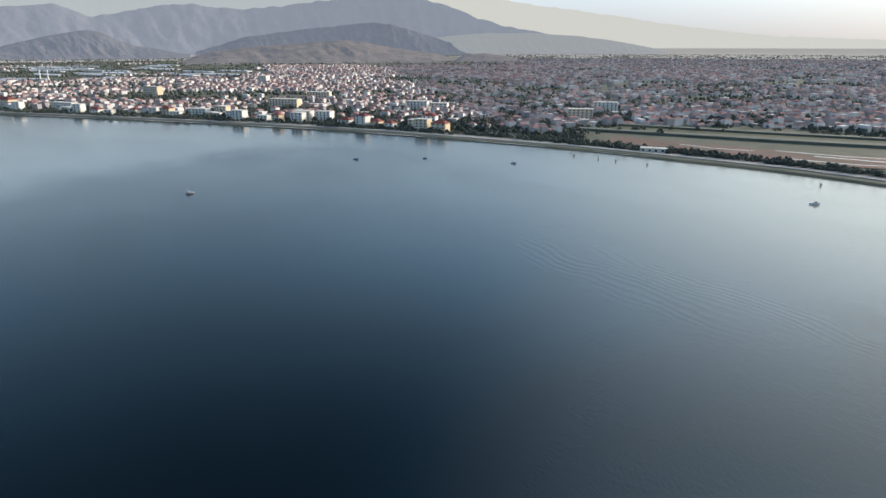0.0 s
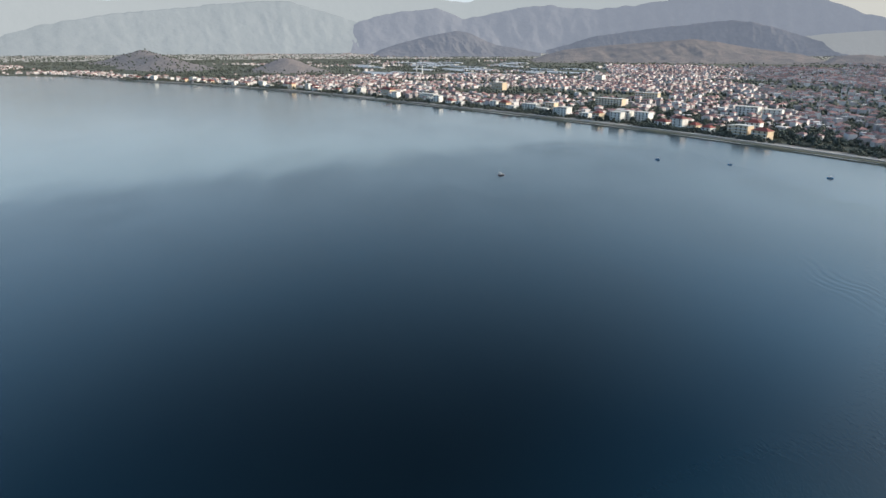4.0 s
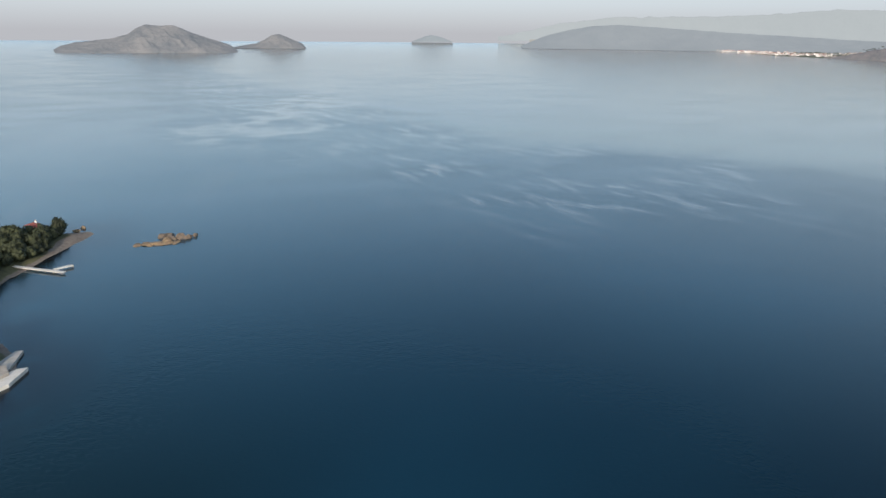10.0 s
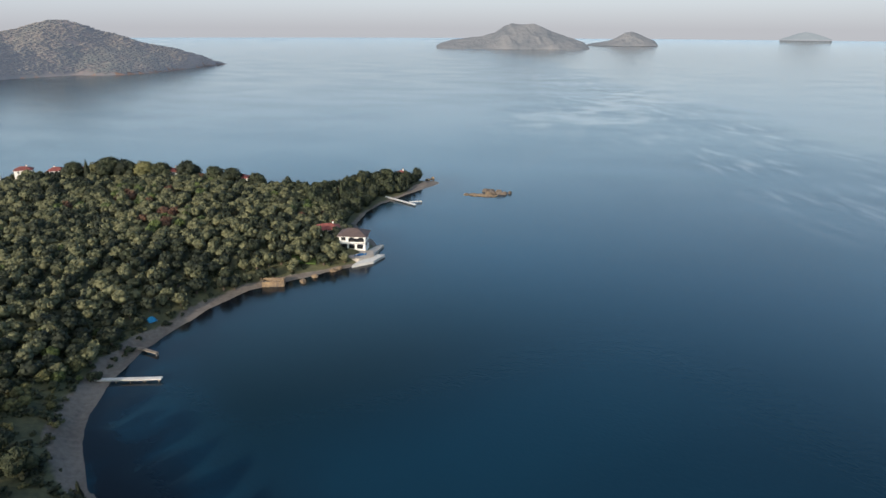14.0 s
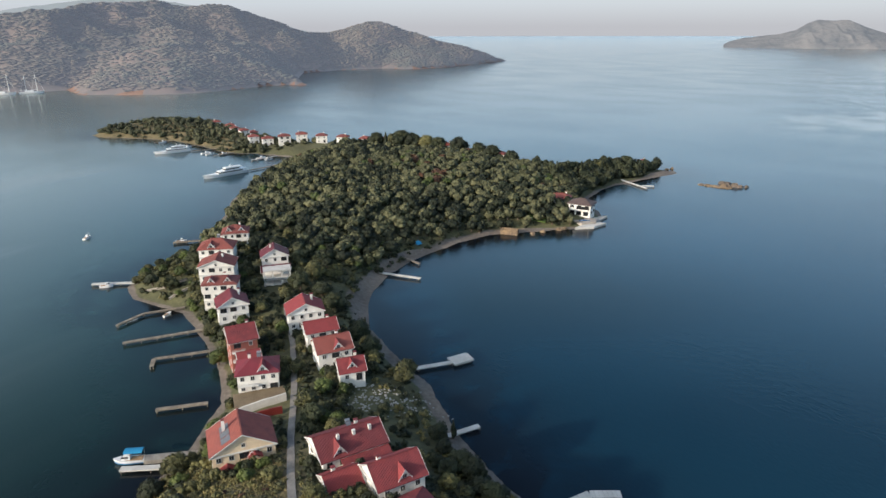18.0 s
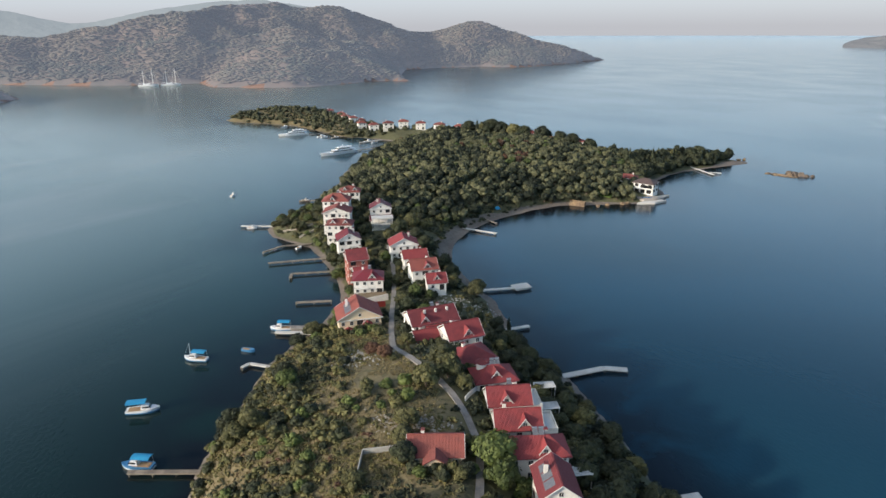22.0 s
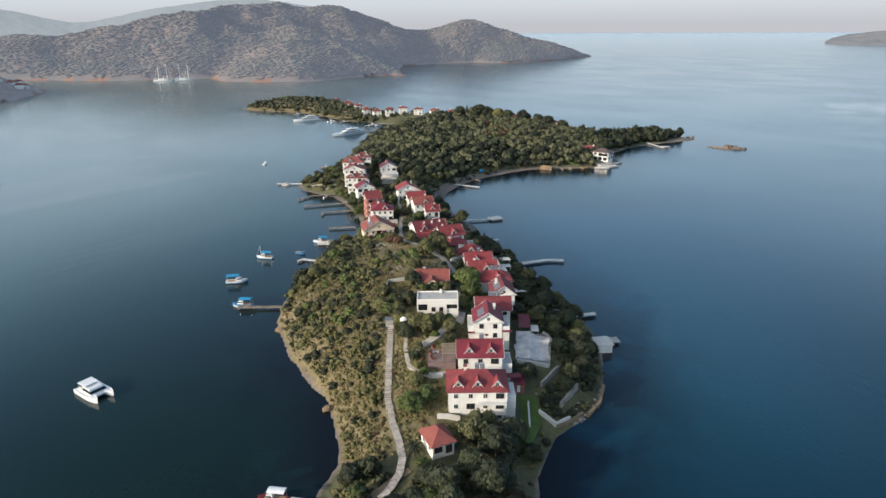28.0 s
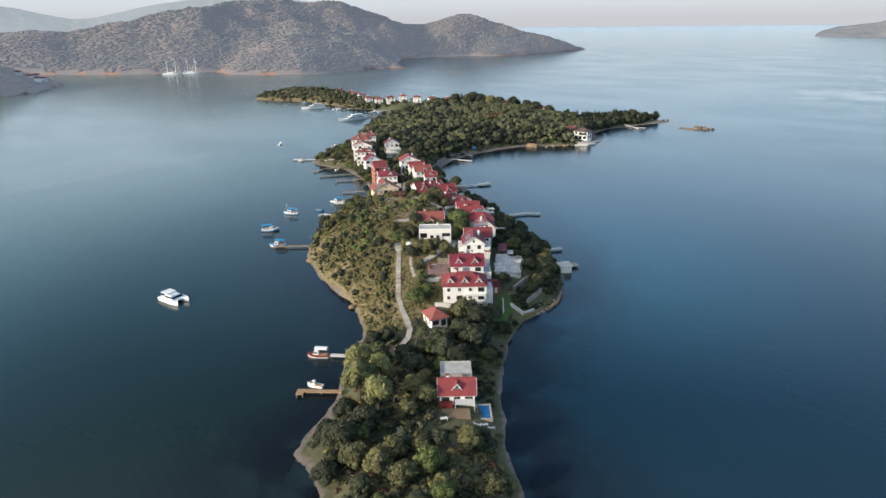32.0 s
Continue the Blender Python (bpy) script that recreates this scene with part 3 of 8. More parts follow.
def noise2(x, y, scale, seed=0, octaves=4):
    """Value noise on arrays, about -1 to 1."""
    out, amp, total = np.zeros(np.shape(x)), 1.0, 0.0
    for o in range(octaves):
        fx, fy = np.asarray(x) / scale * 2**o + 37.1 * o + seed * 11.3, np.asarray(y) / scale * 2**o + 91.7 * o + seed * 5.9
        ix, iy = np.floor(fx), np.floor(fy)
        u, v = fx - ix, fy - iy
        u, v = u * u * (3 - 2 * u), v * v * (3 - 2 * v)

        def corner(a, b):
            return np.modf(np.abs(np.sin(a * 127.1 + b * 311.7 + seed * 17.7) * 43758.5453))[0]

        out += amp * ((corner(ix, iy) * (1 - u) + corner(ix + 1, iy) * u) * (1 - v) + (corner(ix, iy + 1) * (1 - u) + corner(ix + 1, iy + 1) * u) * v)
        total += amp
        amp *= 0.5
    return out / total * 2 - 1


def to_line(px, py, line, closed):
    """Distance from points to a polyline, and the share along the nearest segment with its number."""
    line = np.asarray(line, float)
    a, b = (line, np.roll(line, -1, 0)) if closed else (line[:-1], line[1:])
    best, where, share = np.full(px.shape, 1e9), np.zeros(px.shape, int), np.zeros(px.shape)
    for k in range(len(a)):
        d = b[k, :2] - a[k, :2]
        s = np.clip(((px - a[k, 0]) * d[0] + (py - a[k, 1]) * d[1]) / (d @ d + 1e-9), 0, 1)
        r = np.hypot(px - a[k, 0] - s * d[0], py - a[k, 1] - s * d[1])
        hit = r < best
        best, where, share = np.where(hit, r, best), np.where(hit, k, where), np.where(hit, s, share)
    return best, where, share


def inside(px, py, line):
    line = np.asarray(line, float)
    odd = np.zeros(px.shape, bool)
    for (x0, y0), (x1, y1) in zip(line[:, :2], np.roll(line, -1, 0)[:, :2]):
        if y0 != y1:
            odd ^= ((y0 > py) != (y1 > py)) & (px < (x1 - x0) * (py - y0) / (y1 - y0) + x0)
    return odd


# ---- the island ----
EAST_NEAR = [(2, -70), (10, -60), (18, -25), (16, -10), (17, 1), (17, 13), (19, 28), (22, 42), (29, 56), (36, 63), (43, 73), (47, 85), (50, 100), (50, 115), (46, 128), (43, 145), (40, 157), (35, 175), (27, 191), (22, 211), (19, 228), (13, 242), (8, 254), (4, 270), (4, 287), (6, 299), (12, 313)]
EAST_FAR = [(25, 331), (37, 342), (50, 352), (65, 360), (82, 361.5), (97, 362.5), (108, 362), (117, 364), (124, 367), (131, 380), (133, 392), (134, 402), (138, 418), (151, 434), (167, 447), (188, 457), (206, 466), (216, 470), (222, 473.5), (223, 479)]
BACK = [(214, 489), (198, 501), (175, 500), (150, 492), (128, 508), (110, 535), (75, 568), (40, 590), (0, 612), (-40, 632), (-80, 672), (-105, 720), (-130, 765), (-170, 785), (-205, 768), (-228, 738), (-237, 718)]
WEST_FAR = [(-227, 704), (-205, 696), (-181, 687), (-151, 670), (-125, 642), (-104, 612), (-90, 600), (-74, 597), (-53, 581), (-38, 572), (-36, 560), (-46, 540), (-57, 505), (-62, 487), (-68, 450), (-68, 411), (-67, 390), (-72, 372), (-72, 355), (-78, 345), (-86, 335), (-88, 318), (-83, 306), (-72, 298)]
WEST_NEAR = [(-61, 290), (-56, 280), (-50, 268), (-45, 256), (-40, 240), (-38, 228), (-41, 215), (-44, 203), (-49, 194), (-53, 182), (-54, 165), (-56, 145), (-56, 133), (-55, 121), (-50, 109), (-45, 97), (-38, 86), (-31, 75), (-27, 64), (-24, 54), (-23, 47), (-26, 38), (-27, 26), (-26, 15), (-29, 5), (-33, -4), (-34, -10), (-30, -14), (-25, -23), (-21, -44), (-14, -60), (-6, -69)]
ISLAND = EAST_NEAR + EAST_FAR + BACK + WEST_FAR + WEST_NEAR
CAP_Y = (-70, 20, 40, 60, 75, 90, 140, 165, 190, 215, 260, 300, 340, 390, 450, 520, 580, 650, 720, 780)
CAP_Z = (2.5, 3, 3.5, 8.5, 12.5, 15.5, 16, 13.5, 8.5, 5.5, 5, 7, 10, 12, 12, 13.5, 12, 11, 13, 10)


def shore(x, y):
    """Metres inland from the shore; negative at sea."""
    x, y = np.asarray(x, float), np.asarray(y, float)
    d = to_line(x, y, ISLAND, True)[0]
    return np.where(inside(x, y, ISLAND), d, -d)


def elevation(x, y, d=None):
    x, y = np.asarray(x, float), np.asarray(y, float)
    d = shore(x, y) if d is None else d
    d = d + 1.2 * noise2(x, y, 9.0, 3)
    cap = np.interp(y, CAP_Y, CAP_Z) * np.interp(x, (90, 145), (1, 0.4))
    cap = cap * (1 - np.interp(x, (2, 16), (0, 0.36)) * np.interp(y, (48, 66, 150, 185), (0, 1, 1, 0.4)))
    run = np.interp(y, (40, 60, 160, 210, 300, 380), (8, 14, 14, 9, 9, 26))
    z = 0.10 * np.clip(d, 0, 6) + cap * (1 - np.exp(-np.clip(d - np.interp(y, (50, 65, 175, 190), (3, 0.8, 0.8, 3)), 0, None) / run)) * (1 + 0.10 * noise2(x, y, 28.0, 7))
    z = z + 0.35 * noise2(x, y, 5.0, 9, 3) * np.clip(d / 8, 0, 1)
    return np.where(d > 0, z, np.maximum(d * 0.25, -4.0))


def ground(x, y):
    return float(elevation(np.array([x]), np.array([y]))[0])


def island_mesh():
    xs, ys = np.arange(-262, 246, 1.3), np.arange(-76, 800, 1.3)
    gx, gy = np.meshgrid(xs, ys)
    d = shore(gx, gy)
    z = elevation(gx, gy, d)
    verts = np.c_[gx.ravel(), gy.ravel(), z.ravel()]
    faces = grid_faces(len(ys), len(xs), (d > -9).ravel())
    px, py = gx.ravel(), gy.ravel()
    edge = 2.6 + 1.8 * noise2(px, py, 14.0, 5)
    edge += np.where((px > -12) & (py > 235) & (py < 365), np.interp(py, (262, 285, 330, 345), (1.6, 4.6, 4.6, 2.2)), 0)
    edge = np.where((px < 0) & (py > 40) & (py < 185), edge * 0.15, edge)
    edge = np.where((px > 0) & (py < 150), edge * 0.22, edge)
    edge = np.where((px < 0) & (py < 40) & (abs(py + 2) > 16), edge * 0.3, np.where((px < 0) & (py < 40), edge * 0.75, edge))
    edge = np.where(py > 590, edge * 0.3, edge)
    edge = np.where((px > 5) & (py > 158) & (py < 262), 4.6 + 1.2 * noise2(px, py, 14.0, 5), edge)
    edge = np.where((px > 126) & (py > 385) & (py < 480) & (py < 300 + 0.85 * px), 7.5 + 1.0 * noise2(px, py, 14.0, 5), edge)
    beach = np.clip(0.5 + (edge - d.ravel()) / 3.0, 0, 1)
    limit = np.interp(py, (40, 46, 60, 100, 140, 200, 210), (-90, -4, 4, 6, 2, -16, -90))
    garden = np.clip(0.5 + (px - limit) / 8.0, 0, 1)
    keep = np.unique(faces)
    verts, faces = trimmed(verts, faces)
    me = soup("ground", verts, faces, ISLAND_GROUND, True)
    me.attributes.new("beach", "FLOAT", "POINT").data.foreach_set("value", beach[keep].astype(np.float32))
    me.attributes.new("garden", "FLOAT", "POINT").data.foreach_set("value", garden[keep].astype(np.float32))
    return me


tagged(new("ground", island_mesh()), "dry scrub-covered island ground with a pale pebble shore", "ground", kind="structure")


def sea_mesh():
    angles = np.linspace(0, math.tau, 321)
    radii = np.r_[0.1, np.geomspace(12, 700, 110), np.geomspace(760, 7100, 40)]
    a, r = np.meshgrid(angles, radii)
    v = squeeze(np.c_[(60 + r * np.sin(a)).ravel(), (120 + r * np.cos(a)).ravel(), np.zeros(a.size)])
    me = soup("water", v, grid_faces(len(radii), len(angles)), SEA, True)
    d = np.clip(-shore(60 + r * np.sin(a), 120 + r * np.cos(a)), 0, 400).ravel()
    near = me.attributes.new("shallow", "FLOAT", "POINT")
    near.data.foreach_set("value", np.exp(-((d / 20.0) ** 1.7)).astype(np.float32))
    return me


tagged(new("water", sea_mesh()), "calm blue-green sea with slicks and faint ripples", "sea", kind="structure")


# ---- the headland and the far shores ----
def hill_mesh(name, coast, ridge, step, mat, rugged=0.12, cliff=None, seed=1):
    """A hill between a shoreline and a crest line of (x, y, z)."""
    c, r = np.asarray(coast, float), np.asarray(ridge, float)
    xs, ys = np.arange(c[:, 0].min() - step, c[:, 0].max() + 2 * step, step), np.arange(c[:, 1].min() - step, c[:, 1].max() + 2 * step, step)
    gx, gy = np.meshgrid(xs, ys)
    dc = to_line(gx, gy, c, True)[0]
    inn = inside(gx, gy, c)
    dr, seg, share = to_line(gx, gy, r, False)
    top = r[seg, 2] * (1 - share) + r[np.minimum(seg + 1, len(r) - 1), 2] * share
    wob = noise2(gx, gy, step * 14, seed, 5)
    fold = 1 - np.abs(noise2(gx, gy, step * 9, seed + 4, 4))
    rise = dc / (dc + dr + 1e-6)
    calm = 0.3 + 0.7 * (1 - rise**4)
    spur = np.abs(noise2(gx, gy, step * 22, seed + 7, 3))
    z = top * rise**0.85 * (1 + calm * (rugged * wob + rugged * 1.6 * (fold - 0.75) - rugged * 3.4 * (spur - 0.22) * (1 - rise**3))) + np.clip(dc, 0, 8) * 0.35
    z = np.where(inn, np.maximum(z, 0.3), -1.5)
    verts = np.c_[gx.ravel(), gy.ravel(), z.ravel()]
    near = (inn | (dc < step)).ravel()
    faces = grid_faces(len(ys), len(xs), near)
    verts, faces = trimmed(verts, faces)
    heights = verts[faces][:, :, 2].mean(1)
    me = soup(name, squeeze(verts), faces, mat, True)
    if cliff is not None:
        me.materials.append(cliff)
        mid = verts[faces].mean(1)
        me.polygons.foreach_set("material_index", (heights < 0.9 + 5 * noise2(mid[:, 0], mid[:, 1], 90.0, 2)).astype(np.int32))
    return me, (gx, gy, z, inn)


HEAD_SOUTH = [(-760, 1205), (-663, 1182), (-577, 1173), (-530, 1189), (-462, 1203), (-439, 1223), (-391, 1135), (-324, 1119), (-261, 1112), (-222, 1137), (-174, 1185), (-132, 1237), (-94, 1258), (-64, 1232), (-76, 1290), (-91, 1366), (-91, 1570), (-15, 1643), (97, 1697), (162, 1650), (253, 1702), (389, 1871), (483, 1990)]
HEAD_NORTH = [(430, 2060), (200, 2200), (-100, 2250), (-500, 2150), (-900, 1950), (-1300, 1750), (-1500, 1400), (-1100, 1220), (-900, 1215)]
HEAD_RIDGE = [(-1250, 1500, 70), (-825, 1353, 78), (-656, 1400, 99), (-537, 1440, 124), (-462, 1600, 143), (-398, 1653, 152), (-334, 1667, 138), (-253, 1681, 136), (-171, 1720, 110), (-100, 1810, 88), (-30, 1890, 82), (40, 1900, 99), (93, 1898, 104), (157, 1894, 90), (236, 1885, 66), (346, 1900, 40), (430, 1950, 16)]
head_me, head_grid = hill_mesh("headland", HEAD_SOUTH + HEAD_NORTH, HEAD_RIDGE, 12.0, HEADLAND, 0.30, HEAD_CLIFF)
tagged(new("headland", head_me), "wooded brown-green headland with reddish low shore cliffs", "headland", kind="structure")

POINT = [(-609, 787), (-596, 837), (-612, 951), (-700, 1010), (-900, 1040), (-1100, 900), (-900, 640), (-640, 690)]
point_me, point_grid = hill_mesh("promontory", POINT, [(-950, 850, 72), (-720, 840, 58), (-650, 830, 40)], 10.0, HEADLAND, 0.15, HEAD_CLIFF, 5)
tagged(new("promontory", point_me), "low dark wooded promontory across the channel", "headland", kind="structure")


def range_mesh(name, crest, reach, depth, mat, label, foot=0.0, rugged=0.10, seed=1, category="mountain", back=0.25, blunt=1.15):
    """High land seen across the bay: a crest of (bearing, height) at one distance, falling away in gullied slopes."""
    c = np.asarray(crest, float)
    b = np.linspace(c[0, 0], c[-1, 0], 280)
    cz = np.interp(b, c[:, 0], c[:, 1])
    wide = max(3, int(280 / len(c) * 0.3) | 1)
    cz = np.convolve(np.pad(cz, wide // 2, mode="edge"), np.ones(wide) / wide, "valid")
    run = np.radians(b) * reach
    cz = cz + (c[:, 1].max() - foot) * 0.028 * noise2(run, 0 * run, 60.0, seed + 9, 4)
    u = np.linspace(-1, back, 46)
    bb, uu = np.meshgrid(b, u)
    r = reach + uu * depth * (1 + 0.12 * noise2(np.radians(bb) * reach, 0 * bb, 140.0, seed + 5, 3))
    x, y = 60 + r * np.sin(np.radians(bb)), 120 + r * np.cos(np.radians(bb))
    prof = np.where(uu < 0, np.clip(1 + uu, 0, 1) ** blunt, 1 - uu * 0.9 / max(back, 0.01))
    side = np.radians(bb) * reach + uu * depth * 0.35
    fold = np.abs(noise2(side, uu * depth * 0.5, depth * 0.32, seed + 3, 4))
    wob = noise2(x, y, depth * 0.3, seed, 5)
    slope = np.clip(prof * (1 - prof) * 4, 0, 1)
    z = foot + (cz - foot) * (prof * (1 + rugged * wob * (1 - prof)) - rugged * 1.7 * (fold - 0.12) * slope)
    z = np.maximum(z, foot - 3)
    me = soup(name, np.c_[x.ravel(), y.ravel(), z.ravel()], grid_faces(len(u), len(b)), mat, True)
    return tagged(new(name, me), label, category, kind="structure")


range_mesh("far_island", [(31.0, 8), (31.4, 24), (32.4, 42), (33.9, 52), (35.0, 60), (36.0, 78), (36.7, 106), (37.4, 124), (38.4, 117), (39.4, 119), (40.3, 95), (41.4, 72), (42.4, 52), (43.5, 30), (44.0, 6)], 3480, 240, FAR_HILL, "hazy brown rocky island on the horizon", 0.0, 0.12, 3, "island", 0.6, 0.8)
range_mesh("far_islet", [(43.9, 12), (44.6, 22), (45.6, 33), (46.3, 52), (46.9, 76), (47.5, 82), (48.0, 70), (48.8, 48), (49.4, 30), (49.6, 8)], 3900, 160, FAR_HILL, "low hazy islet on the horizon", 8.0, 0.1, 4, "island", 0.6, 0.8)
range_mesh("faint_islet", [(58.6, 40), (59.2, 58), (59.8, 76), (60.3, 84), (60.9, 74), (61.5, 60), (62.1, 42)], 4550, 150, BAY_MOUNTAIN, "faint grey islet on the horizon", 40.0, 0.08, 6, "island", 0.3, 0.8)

# mainland: shoreline round the bay, by bearing
MAIN_COAST = [(-1500, 420), (-900, -60), (-500, -160), (-260, -235), (-160, -275), (-116, -306), (-72, -348), (-2, -396), (86, -452), (195, -506), (325, -562), (477, -610), (646, -655), (834, -700), (1040, -749), (1260, -783), (1511, -799), (1809, -804), (2220, -830), (2465, -740), (3162, -728), (3450, -590), (3560, -450), (3500, -330), (3290, -264), (3480, -110), (3650, 10), (3900, 266), (4697, 665), (4900, 1073), (5051, 1571), (6214, 2527)]


def bearing(x, y):
    return np.degrees(np.arctan2(np.asarray(x) - 60, np.asarray(y) - 120)) % 360


MB = bearing(*np.array(MAIN_COAST, float).T)
MR = np.hypot(np.array(MAIN_COAST)[:, 0] - 60, np.array(MAIN_COAST)[:, 1] - 120)
order = np.argsort(MB)
MB, MR = MB[order], MR[order]


def coast_range(b):
    return np.interp(b, MB, MR)


LOW_HILLS = [(3480, -240, 58, 230, 120, 1.15), (2980, -1560, 62, 420, 120, -0.35), (1830, -1390, 46, 120, 90, -0.4), (2450, -1330, 30, 260, 110, -0.45)]


def plain(x, y):
    x, y = np.asarray(x, float), np.asarray(y, float)
    z = 1.6 + 0 * x
    for hx, hy, h, a, b, turn in LOW_HILLS:
        u = (x - hx) * math.cos(turn) + (y - hy) * math.sin(turn)
        v = -(x - hx) * math.sin(turn) + (y - hy) * math.cos(turn)
        bump = np.exp(-((u / a) ** 2) - ((v / b) ** 2))
        z = z + h * bump * (1 + 0.25 * noise2(x, y, 110.0, 6, 5))
    return z


def mainland_mesh():
    bs = np.linspace(MB[0], MB[-1], 420)
    steps = np.r_[-6, np.geomspace(1, 60, 12), np.linspace(90, 4200, 110), np.geomspace(4500, 12000, 14)]
    b, s = np.meshgrid(bs, steps)
    r = np.minimum(coast_range(b) + s, 12500)
    x, y = 60 + r * np.sin(np.radians(b)), 120 + r * np.cos(np.radians(b))
    z = np.where(s < 0, -1.0, np.minimum(plain(x, y), 1.6 + s * 0.5))
    faces = grid_faces(len(steps), len(bs))
    me = soup("mainland", squeeze(np.c_[x.ravel(), y.ravel(), z.ravel()]), faces, PLAIN, True)
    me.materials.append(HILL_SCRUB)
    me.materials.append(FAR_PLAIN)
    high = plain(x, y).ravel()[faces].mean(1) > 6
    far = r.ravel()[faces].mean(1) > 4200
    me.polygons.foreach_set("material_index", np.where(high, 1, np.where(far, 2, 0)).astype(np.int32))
    return me


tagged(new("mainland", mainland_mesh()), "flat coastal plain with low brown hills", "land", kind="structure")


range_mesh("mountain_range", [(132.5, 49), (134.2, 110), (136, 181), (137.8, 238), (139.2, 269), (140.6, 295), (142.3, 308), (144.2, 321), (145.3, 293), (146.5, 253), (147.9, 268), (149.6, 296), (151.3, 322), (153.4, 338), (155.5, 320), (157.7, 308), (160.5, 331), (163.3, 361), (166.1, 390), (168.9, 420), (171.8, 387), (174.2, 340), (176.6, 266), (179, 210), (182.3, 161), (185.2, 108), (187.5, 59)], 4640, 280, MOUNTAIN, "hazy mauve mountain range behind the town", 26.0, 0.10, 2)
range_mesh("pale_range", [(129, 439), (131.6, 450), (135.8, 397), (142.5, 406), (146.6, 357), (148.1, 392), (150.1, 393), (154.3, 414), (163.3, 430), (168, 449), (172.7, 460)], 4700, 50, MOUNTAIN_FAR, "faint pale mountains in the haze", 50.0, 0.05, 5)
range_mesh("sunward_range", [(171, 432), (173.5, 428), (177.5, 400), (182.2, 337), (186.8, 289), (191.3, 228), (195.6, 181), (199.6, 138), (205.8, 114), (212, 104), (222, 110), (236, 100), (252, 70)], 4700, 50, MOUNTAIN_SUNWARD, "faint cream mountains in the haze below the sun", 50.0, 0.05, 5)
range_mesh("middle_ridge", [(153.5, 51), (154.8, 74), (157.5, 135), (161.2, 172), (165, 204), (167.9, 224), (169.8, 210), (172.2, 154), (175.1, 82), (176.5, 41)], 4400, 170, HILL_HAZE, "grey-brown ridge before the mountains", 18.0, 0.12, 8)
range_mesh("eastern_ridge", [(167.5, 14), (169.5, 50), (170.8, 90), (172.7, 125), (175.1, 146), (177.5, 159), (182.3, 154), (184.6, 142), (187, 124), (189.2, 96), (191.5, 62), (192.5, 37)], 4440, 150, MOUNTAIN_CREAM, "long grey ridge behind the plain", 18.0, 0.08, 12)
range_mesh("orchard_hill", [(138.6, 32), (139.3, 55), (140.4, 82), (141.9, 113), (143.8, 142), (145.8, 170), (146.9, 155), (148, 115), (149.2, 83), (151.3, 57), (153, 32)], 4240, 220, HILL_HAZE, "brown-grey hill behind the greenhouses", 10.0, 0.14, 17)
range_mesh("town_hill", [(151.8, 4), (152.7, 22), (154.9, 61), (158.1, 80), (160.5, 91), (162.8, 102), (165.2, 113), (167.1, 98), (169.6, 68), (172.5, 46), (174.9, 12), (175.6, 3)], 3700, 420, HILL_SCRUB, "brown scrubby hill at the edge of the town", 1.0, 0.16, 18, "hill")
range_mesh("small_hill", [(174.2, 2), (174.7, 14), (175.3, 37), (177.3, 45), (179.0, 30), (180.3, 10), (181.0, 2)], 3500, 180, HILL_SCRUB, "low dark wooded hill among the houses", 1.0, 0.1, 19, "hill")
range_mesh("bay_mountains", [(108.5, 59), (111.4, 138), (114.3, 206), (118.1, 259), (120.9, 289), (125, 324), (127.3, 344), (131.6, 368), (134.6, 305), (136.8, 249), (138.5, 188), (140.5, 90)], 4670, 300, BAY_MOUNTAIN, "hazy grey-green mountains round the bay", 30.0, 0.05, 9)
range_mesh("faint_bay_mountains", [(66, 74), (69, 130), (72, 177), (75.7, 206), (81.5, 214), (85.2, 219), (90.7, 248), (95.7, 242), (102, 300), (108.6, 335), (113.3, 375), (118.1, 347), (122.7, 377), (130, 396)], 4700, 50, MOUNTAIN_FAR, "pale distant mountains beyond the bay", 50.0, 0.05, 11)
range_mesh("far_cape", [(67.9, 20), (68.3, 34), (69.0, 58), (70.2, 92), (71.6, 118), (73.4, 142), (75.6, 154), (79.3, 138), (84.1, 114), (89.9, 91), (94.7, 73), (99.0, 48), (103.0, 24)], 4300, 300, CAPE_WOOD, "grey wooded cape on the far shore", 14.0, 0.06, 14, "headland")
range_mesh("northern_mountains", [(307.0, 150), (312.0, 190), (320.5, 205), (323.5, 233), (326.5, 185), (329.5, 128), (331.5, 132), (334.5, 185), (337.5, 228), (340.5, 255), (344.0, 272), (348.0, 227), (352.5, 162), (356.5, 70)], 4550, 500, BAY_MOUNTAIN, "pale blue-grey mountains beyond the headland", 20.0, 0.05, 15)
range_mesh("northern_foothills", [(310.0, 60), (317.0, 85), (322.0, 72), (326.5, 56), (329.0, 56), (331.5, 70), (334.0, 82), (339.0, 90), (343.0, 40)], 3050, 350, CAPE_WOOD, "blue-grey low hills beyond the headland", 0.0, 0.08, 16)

# ---- the town on the mainland ----
def inland(x, y):
    return np.hypot(np.asarray(x) - 60, np.asarray(y) - 120) - coast_range(bearing(x, y))


